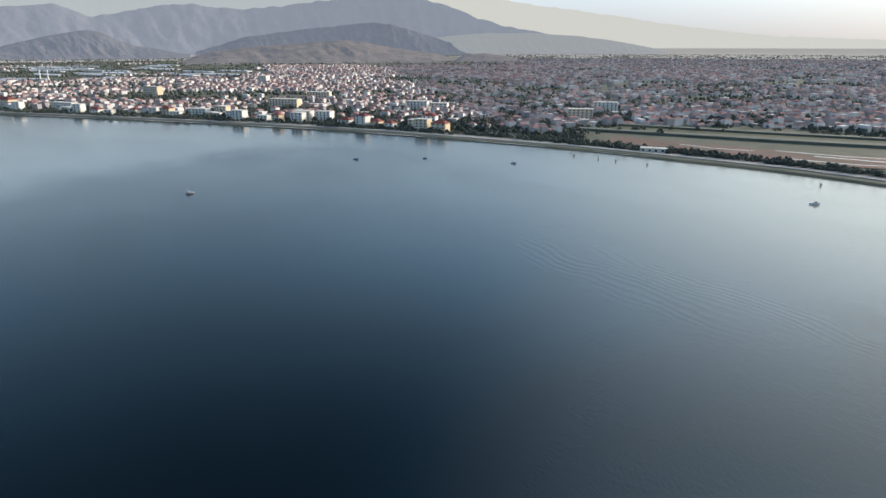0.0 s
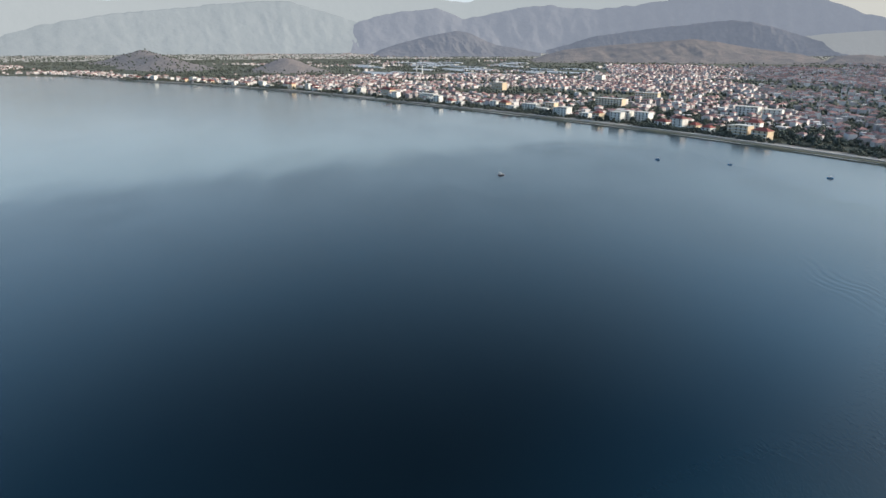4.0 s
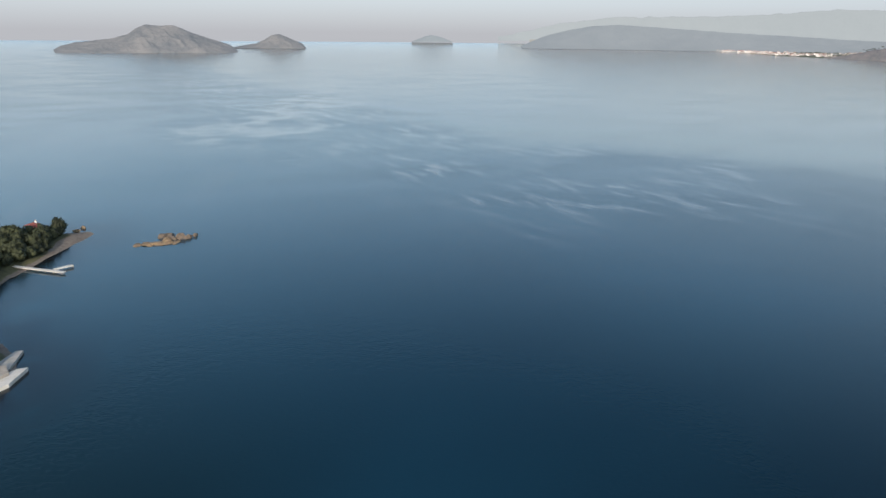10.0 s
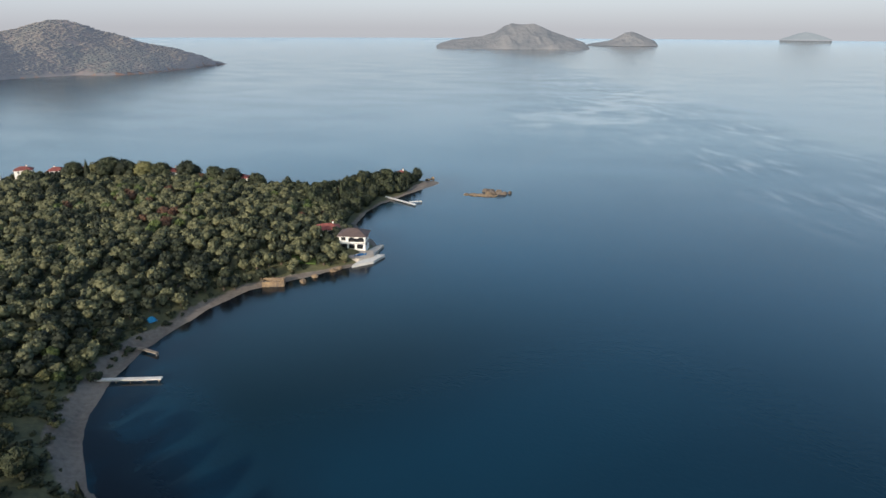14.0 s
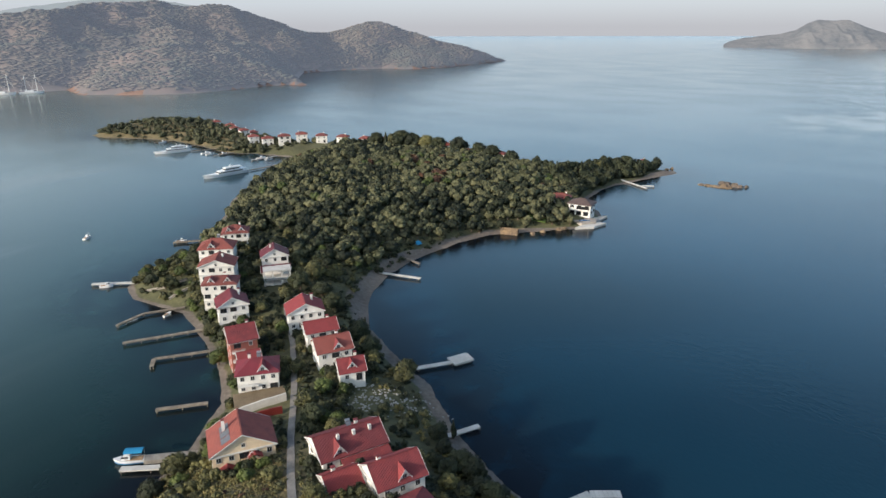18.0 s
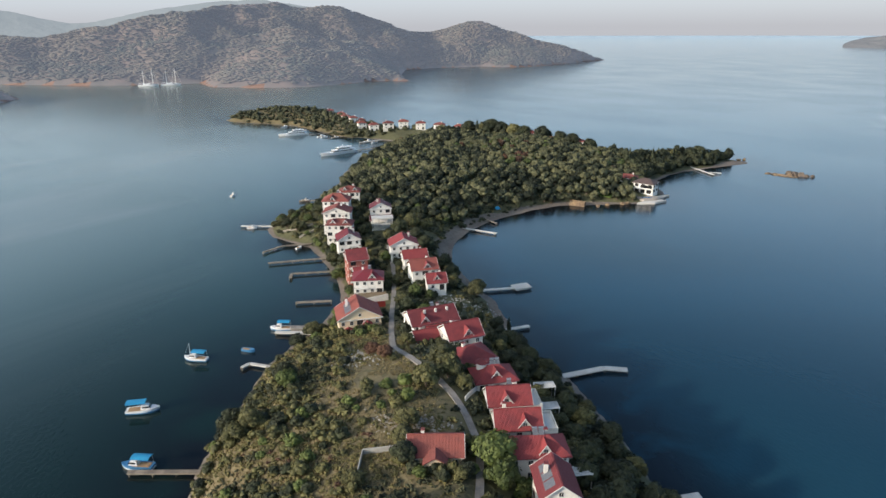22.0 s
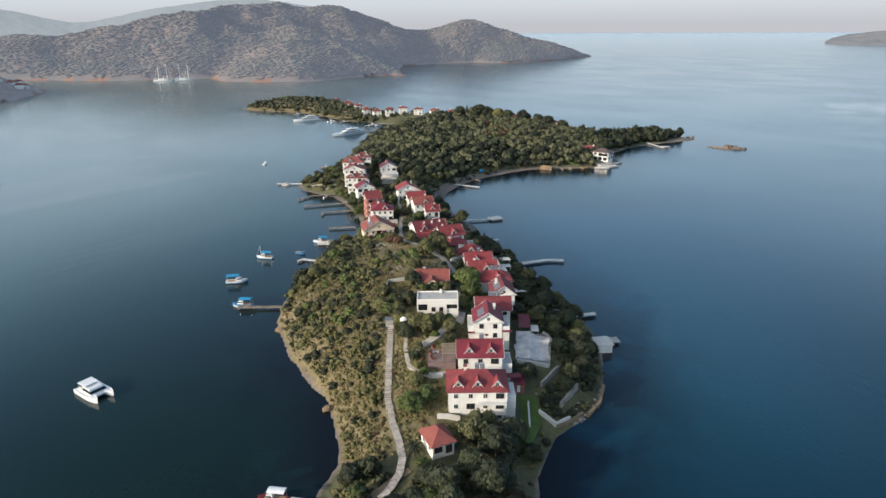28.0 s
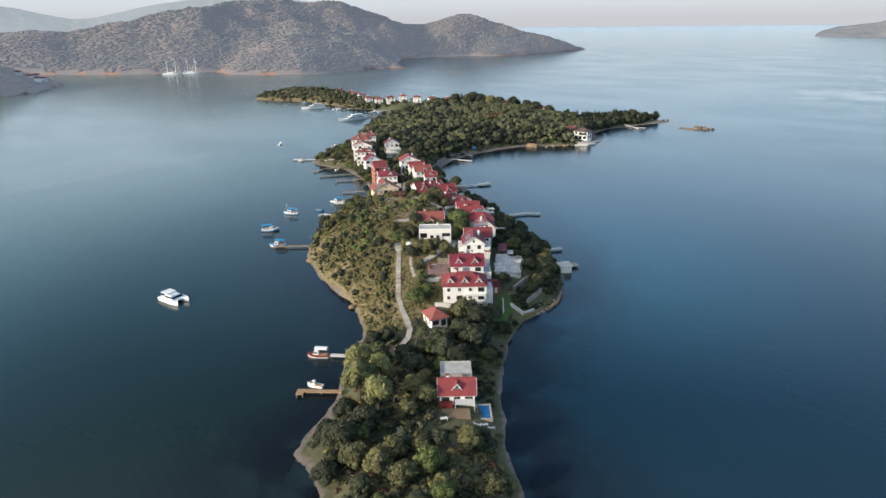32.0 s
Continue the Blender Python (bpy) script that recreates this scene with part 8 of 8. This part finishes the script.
big = scrub[tone <= -0.78].copy()
big[:, 3] *= 1.5
scatter("dark_scrub", LOW, big, LEAF_DARK, "dark green shrubs on the hillside", "shrubs")
x, y, z = spaced(-54, 4, 48, 198, 4.6, lambda x, y, d: (x < np.interp(y, (46, 100, 140, 205), (6, -10, -8, -24))) & (noise2(x, y, 26.0, 51, 3) + np.where(x < -38, -0.16, 0.0) < np.interp(y, (80, 110), (-0.30, -0.44))) & (d > 1.8))
clump = spots(x, y, z, 0.9, 2.3, 0.75, 1.05, 0.2)
pick = RT.rand(len(x)) < 0.55
scatter("hillside_shrubs", MID, clump[pick], LEAF_NEAR, "large olive-green shrubs on the hillside", "shrubs")
scatter("hillside_green", MID, clump[~pick], LEAF_GREEN, "large fresh green shrubs on the hillside", "shrubs")
x, y, z = spaced(-56, -6, 46, 205, 2.8, lambda x, y, d: (d > 1.6) & (x < np.interp(y, (46, 70, 112, 205), (-10, -15, -18, -33))) & (RT.rand(len(x)) < 0.62 + 0.9 * noise2(x, y, 20.0, 71, 3)))
slope = spots(x, y, z, 0.6, 2.1, 0.7, 1.05, 0.15)
pick = RT.rand(len(x))
scatter("slope_shrubs", LOW, slope[pick < 0.6], LEAF_NEAR, "olive-green shrubs on the lower slope", "shrubs")
scatter("slope_dark_shrubs", MID, slope[pick >= 0.6], LEAF_DARK, "dark shrubs on the lower slope", "shrubs")
# dense dark shrubs, added to deepen the shade on the eastern bank
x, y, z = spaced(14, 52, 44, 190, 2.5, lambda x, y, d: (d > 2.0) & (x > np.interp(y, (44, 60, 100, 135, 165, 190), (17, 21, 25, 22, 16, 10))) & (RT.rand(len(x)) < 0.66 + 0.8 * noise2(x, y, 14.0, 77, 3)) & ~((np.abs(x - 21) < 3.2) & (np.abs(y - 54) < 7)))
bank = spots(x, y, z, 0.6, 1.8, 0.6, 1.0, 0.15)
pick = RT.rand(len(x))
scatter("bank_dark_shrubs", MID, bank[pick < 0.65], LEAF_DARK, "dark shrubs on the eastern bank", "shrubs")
scatter("bank_shrubs", LOW, bank[pick >= 0.65], LEAF_NEAR, "olive-green shrubs on the eastern bank", "shrubs")
# gardens of the isthmus houses and the hedge along its western shore
x, y, z = spaced(-62, -24, 206, 330, 2.6, lambda x, y, d: (d > 2.4) & (d < 9.0) & (RT.rand(len(x)) < 0.62) & (x < np.interp(y, (206, 260, 330), (-30, -40, -50))))
hedge = spots(x, y, z, 0.7, 1.9, 0.8, 1.3, 0.1)
beds = np.array([g for g in GARDEN if float(shore(np.array([g[0]]), np.array([g[1]]))[0]) > 2.0 and all(math.hypot(g[0] - a, g[1] - b) > c * 0.92 for a, b, c in TAKEN)])
beds = np.stack([beds[:, 0], beds[:, 1], elevation(beds[:, 0], beds[:, 1]) - 0.1, beds[:, 2], RT.uniform(0.9, 1.6, len(beds)), RT.uniform(0, 6.3, len(beds))], 1)
beds = np.concatenate([hedge, beds])
pick = RT.rand(len(beds))
scatter("house_garden_dark", MID, beds[pick < 0.45], LEAF_DARK, "dark garden shrubs beside the houses", "shrubs")
scatter("house_garden_olive", MID, beds[(pick >= 0.45) & (pick < 0.8)], LEAF_NEAR, "olive-green garden shrubs beside the houses", "shrubs")
scatter("house_garden_green", MID, beds[pick >= 0.8], LEAF_GREEN, "fresh green garden shrubs beside the houses", "shrubs")
# low garden growth among the trees of the near end
x, y, z = spaced(-27, 18, -52, 46, 1.9, lambda x, y, d: (d > 2.6) & (RT.rand(len(x)) < 0.55 + 0.9 * noise2(x, y, 11.0, 83, 3)) & ~((np.abs(x + 8.3) < 2.4) & (np.abs(y + 9.5) < 5)))
low = spots(x, y, z, 0.4, 1.25, 0.6, 1.1, 0.12)
tone = noise2(x, y, 13.0, 85, 3) + RT.uniform(-0.4, 0.4, len(x))
scatter("garden_russet", LOW, low[tone > 0.42], LEAF_BROWN, "russet shrubs in the garden of the near end", "shrubs")
scatter("garden_gold", LOW, low[(tone <= 0.42) & (tone > 0.05)], LEAF_DRY, "golden dry growth in the garden of the near end", "shrubs")
scatter("garden_olive", LOW, low[(tone <= 0.05) & (tone > -0.3)], LEAF_NEAR, "olive-green shrubs in the garden of the near end", "shrubs")
scatter("garden_dark", LOW, low[tone <= -0.3], LEAF_DARK, "dark shrubs in the garden of the near end", "shrubs")
def tuft_arrays(seed, blades):
    """A tuft of thin dry blades, about 1 across."""
    R = np.random.RandomState(seed)
    a, lean = R.uniform(0, math.tau, blades), R.uniform(0.15, 0.6, blades)
    foot = np.stack([np.cos(a), np.sin(a), 0 * a], 1) * R.uniform(0.05, 0.4, (blades, 1))
    side = np.stack([-np.sin(a), np.cos(a), 0 * a], 1) * R.uniform(0.05, 0.11, (blades, 1))
    tip = foot + np.stack([np.cos(a) * lean, np.sin(a) * lean, R.uniform(0.5, 1.0, blades)], 1)
    return np.stack([foot - side, foot + side, tip], 1).reshape(-1, 3), np.arange(3 * blades).reshape(-1, 3)


x, y, z = spaced(-56, 20, 48, 205, 0.8, lambda x, y, d: (x < np.interp(y, (46, 100, 140, 205), (14, 0, -2, -22))) & (noise2(x, y, 12.0, 81, 3) > -0.25))
scatter("dry_grass", [tuft_arrays(k, 12) for k in range(4)], spots(x, y, z, 0.45, 1.0, 0.5, 1.0, 0.05), STRAW, "tufts of straw-coloured grass on the hillside", "grass")
# gardens, isthmus and the near end
x, y, z = spaced(-92, 50, -62, 345, 2.5, lambda x, y, d: (d > np.where(x > 0, np.where(y > 155, 6.0, 1.6), 3.5)) & ((y < 46) | (x > np.interp(y, (46, 100, 140, 205, 206), (22, 6, 0, -22, -95)))) & (RT.rand(len(x)) < 0.72))
tone = RT.rand(len(x))
low = spots(x, y, z, 0.6, 1.8, 0.7, 1.15, 0.15)
scatter("garden_shrubs", LOW, low[tone < 0.55], LEAF_DARK, "dark garden shrubs among the houses", "shrubs")
scatter("pale_shrubs", LOW, low[(tone >= 0.55) & (tone < 0.85)], LEAF, "grey-green garden shrubs", "shrubs")
scatter("dry_shrubs", LOW, low[tone >= 0.85], LEAF_DRY, "dry grass tufts and brush", "scrub")


def tree_proto(name, k, r, tall, lift, mat, label, group, limbs=4):
    """A tree with a tapered trunk, limbs and a leafy crown, about r in radius."""
    v, f = BIG[k % len(BIG)]
    t = thing(name, pose(0, 0, 0), label, "tree", group)
    me = soup("crown", v * (r, r, r * tall) + (0, 0, lift), f, mat)
    c = new("crown", me)
    c.parent = t
    bm = bmesh.new()
    rng = random.Random(k)
    tube(bm, (0, 0, -0.6), (0.1 * r, 0, lift + r * 0.4), 0.10 * r, 0.06 * r, 8)
    for q in range(limbs):
        a = q * math.tau / limbs + rng.uniform(-0.4, 0.4)
        tube(bm, (0.05 * r, 0, lift * 0.7), (math.cos(a) * r * 0.6, math.sin(a) * r * 0.6, lift + r * tall * 0.65), 0.055 * r, 0.02 * r, 6)
    part("trunk", bm, BARK, t)
    return t


PROTO = {"olive": [tree_proto("olive_tree", k, 2.9, 1.0, 1.0, LEAF_NEAR, "grey-green rounded olive tree", "trees round the houses") for k in range(3)],
         "dark": [tree_proto("broadleaf_tree", k + 1, 3.0, 1.05, 1.1, LEAF_DARK, "dark green broadleaf tree", "trees round the houses") for k in range(3)],
         "green": [tree_proto("green_tree", k + 2, 2.8, 1.05, 1.1, LEAF_GREEN, "bright green leafy tree", "trees round the houses") for k in range(2)],
         "gum": [tree_proto("eucalyptus_tree", k, 3.7, 1.4, 3.6, LEAF_GUM, "tall light green eucalyptus with pale limbs", "trees near the shore", 6) for k in range(2)],
         "russet": [tree_proto("russet_tree", k + 3, 2.3, 0.9, 0.7, LEAF_BROWN, "russet brown autumn tree", "trees round the houses") for k in range(1)]}
USED = set()


def plant(kind, x, y, s=1.0, turn=0.0):
    protos = PROTO[kind]
    p = protos[int(abs(x * 3 + y * 5)) % len(protos)]
    m = pose(x, y, ground(x, y) - 0.1, 0, 0, turn)
    if p.name not in USED:
        USED.add(p.name)
        p.matrix_basis = m @ Matrix.Scale(s, 4)
        return
    c = copy_thing(p, m)
    c.scale = (s, s, s)


rng = random.Random(8)
for x, y, kind, s in ((-21, 19, "gum", 1.05), (-20, 8.5, "gum", 1.15), (-20, 22.5, "gum", 0.8), (-14.5, 2.5, "gum", 0.95), (-15, 15, "gum", 0.9), (-22, -11, "olive", 1.5), (-25, -9, "dark", 1.2), (-18, -17, "olive", 1.2), (-3, 6, "olive", 1.0), (-13, -20, "olive", 1.15), (-10, -15.5, "olive", 1.1), (-2, -20, "green", 1.15), (-7, -24, "olive", 1.1), (7, -12, "olive", 1.2), (12, -25, "olive", 1.0), (7, -3.5, "green", 0.75), (-24, -20, "dark", 1.0), (1, -26, "olive", 0.8), (-17, -5, "dark", 1.2), (2, 27, "dark", 1.2), (-6, 20, "dark", 1.1), (10.5, -9, "dark", 0.7), (-17, 33, "green", 0.8), (6, 24, "dark", 1.2), (8, 5.0, "green", 0.0), (-6, 10, "olive", 1.1), (11, 34, "dark", 1.5), (7, 39, "dark", 1.2), (8, 50, "olive", 1.35), (13, 46, "dark", 1.5), (11, 53.0, "olive", 1.0), (17, 51, "dark", 1.2), (-7, 58, "green", 1.2), (-3, 61, "green", 1.0), (-6, 66, "olive", 0.9), (-3, 36, "dark", 0.8), (1, 33, "dark", 1.3), (-5, 29, "dark", 0.9), (9.5, 119, "green", 1.6), (10.5, 114.5, "green", 1.2), (-3, 116, "green", 0.9), (4.0, 114.0, "dark", 0.6), (-0.5, 156, "olive", 1.35), (0.8, 149.5, "olive", 1.25), (-4.5, 145, "olive", 1.2), (4.5, 146, "olive", 0.8), (5.5, 139.5, "olive", 1.0), (-19, 164, "russet", 1.0), (-15.5, 161, "russet", 1.0), (-10.5, 173, "olive", 0.7), (-13, 87, "olive", 0.9), (-9, 84.5, "dark", 0.8), (-6.5, 88.5, "olive", 0.85), (-3, 86, "olive", 0.8), (0, 83.5, "dark", 0.7), (3.5, 86, "olive", 0.85), (5.5, 89.5, "green", 0.7), (-11, 91.5, "olive", 0.8), (-12, 98, "olive", 0.8), (-9, 104, "olive", 0.9), (-14, 106, "green", 0.6), (-17, 112, "olive", 0.8), (-8, 128, "olive", 1.0), (-49, 140, "dark", 1.15), (-44, 138, "olive", 1.0), (-47, 135, "olive", 0.9), (-39, 152, "green", 1.0), (-41, 158, "dark", 1.0), (-42, 198, "olive", 1.1), (-45, 190, "dark", 0.9), (-15, 178, "olive", 0.9), (-12, 205, "dark", 1.0), (-14, 214, "olive", 1.0), (-10, 219, "green", 0.9), (8, 215, "dark", 0.9), (12, 228, "olive", 1.3), (3, 243, "dark", 1.1), (0, 255, "dark", 1.2), (-5, 232, "green", 0.6), (-17, 232, "olive", 0.9), (-18, 243, "green", 0.9), (-21, 236, "olive", 0.8), (-42, 250, "green", 1.0), (-41, 262, "dark", 1.0), (-47, 269, "olive", 1.0), (-70, 305, "olive", 1.0), (-76, 310, "dark", 0.9), (-66, 312, "green", 0.8), (-80, 316, "olive", 0.9), (-62, 320, "dark", 1.1), (-63, 330, "dark", 1.1), (-36, 290, "olive", 1.0), (-20, 290, "dark", 1.3), (-15, 300, "olive", 1.4), (-12, 283, "dark", 1.2), (-8, 275, "dark", 1.2), (-24, 282, "olive", 0.9), (-38, 325, "dark", 1.4), (-30, 322, "dark", 1.4), (66, 536, "dark", 2.2), (74, 540, "russet", 1.9), (100, 508, "dark", 2.1), (22, 556, "dark", 2.2), (34, 552, "olive", 2.2), (104, 505, "olive", 1.9), (40, 548, "dark", 2.7), (48, 545, "dark", 2.4), (58, 540, "olive", 2.4), (80, 530, "dark", 2.3), (92, 515, "dark", 2.0), (86, 522, "russet", 1.6), (112, 500, "dark", 1.9), (140, 470, "dark", 1.5), (150, 466, "russet", 1.5), (168, 474, "olive", 1.5), (182, 482, "dark", 1.5), (190, 484, "dark", 1.6)):
    if s and free(x, y, 0.4):
        plant(kind, x, y, s, rng.uniform(0, 360))
        TAKEN.append((x, y, 1.6 * s))
# olives below the flat house, round the court and before the bungalow
for x, y, kind, s in ((-11.6, 95, "olive", 0.75), (-8, 91.2, "olive", 0.8), (-5.0, 89.8, "olive", 0.85), (-2.4, 88.6, "olive", 0.85), (0.2, 89.4, "olive", 0.75), (3.0, 91.0, "green", 0.5), (-9.6, 89.0, "dark", 0.6), (-6.2, 88.0, "olive", 0.9), (-14.6, 98, "green", 0.8), (-17.4, 100.5, "olive", 1.0), (-12.6, 102, "dark", 0.75), (-5.0, 113.6, "green", 0.5), (-0.4, 112.6, "dark", 0.45), (2.8, 112.8, "olive", 0.55), (4.8, 114.6, "green", 0.55), (-8.2, 117.6, "dark", 0.9), (-8.6, 123, "olive", 0.85), (-5.5, 72.5, "olive", 0.5), (-6.4, 76, "dark", 0.5), (-5.6, 79.5, "olive", 0.5), (-3.6, 69.6, "green", 0.5), (-1.0, 83.6, "green", 0.45), (8.4, 103.5, "green", 0.6), (7.6, 107, "olive", 0.6)):
    plant(kind, x, y, s, rng.uniform(0, 360))
    TAKEN.append((x, y, 1.4 * s))
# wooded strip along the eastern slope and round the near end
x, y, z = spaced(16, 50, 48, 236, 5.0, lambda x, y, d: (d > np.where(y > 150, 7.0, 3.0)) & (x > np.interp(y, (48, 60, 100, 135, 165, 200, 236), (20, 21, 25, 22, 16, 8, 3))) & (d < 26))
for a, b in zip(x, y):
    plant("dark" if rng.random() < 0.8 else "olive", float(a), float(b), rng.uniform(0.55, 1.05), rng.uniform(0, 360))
x, y, z = spaced(-30, 17, -58, 44, 5.4, lambda x, y, d: (d > np.where(x > 0, 2.4, 5)) & ((y > 14) | (y < -28) | (RT.rand(len(x)) < 0.35)))
for a, b in zip(x, y):
    if rng.random() < 0.85:
        plant(rng.choice(("dark", "dark", "olive", "green")), float(a), float(b), rng.uniform(0.5, 1.05), rng.uniform(0, 360))
x, y, z = spaced(-92, 12, 200, 345, 4.4, lambda x, y, d: (d > np.where(x < -55, 2.2, 4)) & (noise2(x, y, 16.0, 91, 2) > np.where(y > 300, -0.6, -0.15)))
for a, b in zip(x, y):
    if rng.random() < 0.75:
        plant(rng.choice(("dark", "olive", "olive", "green")), float(a), float(b), rng.uniform(0.32, 0.85), rng.uniform(0, 360))


def palm(x, y, hgt, r, label):
    t = thing("palm_tree", pose(x, y, ground(x, y)), label, "palm", "palms")
    bm = bmesh.new()
    tube(bm, (0, 0, -0.3), (0.1, 0, hgt), 0.28, 0.2, 8)
    part("trunk", bm, BARK, t)
    bm = bmesh.new()
    for k in range(26):
        a, up = k * 2.4, 0.9 - 1.5 * (k / 26)
        last = None
        for j in range(6):
            u = j / 5
            px = math.cos(a) * r * u
            py = math.sin(a) * r * u
            pz = hgt + r * (up * u - 0.75 * u * u)
            w = 0.32 * r * 0.35 * (1 - 0.8 * u) * (0.5 if j == 0 else 1)
            row = [bm.verts.new((px - math.sin(a) * w, py + math.cos(a) * w, pz - 0.25 * w)), bm.verts.new((px, py, pz + 0.1 * w)), bm.verts.new((px + math.sin(a) * w, py - math.cos(a) * w, pz - 0.25 * w))]
            if last:
                bm.faces.new((last[0], last[1], row[1], row[0]))
                bm.faces.new((last[1], last[2], row[2], row[1]))
            last = row
    part("frond_crown", bm, LEAF_DARK, t)


palm(-5.8, 45.5, 2.2, 2.6, "bushy palm beside the cottage")
palm(12.4, 70.0, 4.2, 2.0, "palm before the maroon-roofed house")
palm(4.2, 84.2, 1.6, 2.2, "low spreading garden palm")
palm(-6.0, 234.0, 5.0, 2.0, "palm before a cream house")
palm(2.0, 81.0, 1.2, 1.7, "young palm in the garden court")


def cypress(x, y, hgt, r):
    v, f = crown_arrays(int(x + y) % 50, 9, 40, ICO1, 0.6, 1.0, 0.14)
    t = thing("cypress", pose(x, y, ground(x, y)), "tall dark cypress above the wood", "tree", "cypresses")
    v = v.copy()
    shape = 1.15 - 0.55 * np.clip(v[:, 2], 0, 1.4)
    c = new("crown", soup("crown", np.stack([v[:, 0] * r * shape, v[:, 1] * r * shape, v[:, 2] * hgt * 0.72], 1), f, LEAF_DARK))
    c.parent = t
    bm = bmesh.new()
    tube(bm, (0, 0, -0.3), (0, 0, hgt * 0.5), 0.2, 0.12, 6)
    part("trunk", bm, BARK, t)


for x, y, hh, r in ((28, 541, 14, 2.6), (130, 455, 12, 2.2), (152, 462, 11, 2.0), (146, 455, 13, 2.4), (166, 470, 10, 2.2), (12, 204, 4, 1.2), (21, 203, 5, 1.3), (2, 262, 6, 1.4)):
    cypress(x, y, hh, r)

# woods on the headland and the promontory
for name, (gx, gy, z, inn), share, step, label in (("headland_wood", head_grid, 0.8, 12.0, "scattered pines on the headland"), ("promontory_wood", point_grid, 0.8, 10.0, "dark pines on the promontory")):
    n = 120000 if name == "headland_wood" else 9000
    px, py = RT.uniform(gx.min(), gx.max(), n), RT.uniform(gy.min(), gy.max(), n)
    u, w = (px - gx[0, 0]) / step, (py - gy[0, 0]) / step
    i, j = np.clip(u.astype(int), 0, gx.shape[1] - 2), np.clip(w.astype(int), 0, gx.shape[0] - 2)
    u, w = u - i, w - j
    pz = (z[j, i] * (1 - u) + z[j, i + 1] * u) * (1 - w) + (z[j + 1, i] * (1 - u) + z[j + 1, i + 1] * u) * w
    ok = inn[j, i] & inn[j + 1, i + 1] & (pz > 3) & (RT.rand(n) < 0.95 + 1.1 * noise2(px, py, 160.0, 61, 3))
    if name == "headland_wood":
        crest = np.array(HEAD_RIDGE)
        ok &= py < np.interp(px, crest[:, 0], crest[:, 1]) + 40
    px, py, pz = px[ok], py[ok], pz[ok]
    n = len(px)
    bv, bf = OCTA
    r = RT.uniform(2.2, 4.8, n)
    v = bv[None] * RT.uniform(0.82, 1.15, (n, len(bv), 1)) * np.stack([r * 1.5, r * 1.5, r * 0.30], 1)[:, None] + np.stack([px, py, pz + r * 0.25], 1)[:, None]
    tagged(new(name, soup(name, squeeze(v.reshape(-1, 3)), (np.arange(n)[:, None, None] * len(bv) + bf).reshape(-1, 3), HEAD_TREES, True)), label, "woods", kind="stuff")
for k in range(16):
    a, b = rng.uniform(-760, -615), rng.uniform(790, 990)
    if inside(np.array([a]), np.array([b]), POINT)[0]:
        hz = thing("shore_house", pose(a, b, 12 + rng.uniform(0, 12), 0, 0, rng.uniform(-30, 30)), "pale house among trees across the channel", "house", "houses across the channel")
        i = int(np.argmin(np.hypot(point_grid[0] - a, point_grid[1] - b)))
        hz.matrix_basis = pose(a, b, float(point_grid[2].ravel()[i]) - 1.0, 0, 0, rng.uniform(-30, 30))
        part("wall", boxes((-5, 5, -4, 4, 0, 6)), WHITE, hz)
        part("roof", hip_roof(10, 8, 6, 2.4, 0.5), TILE_OLD, hz)
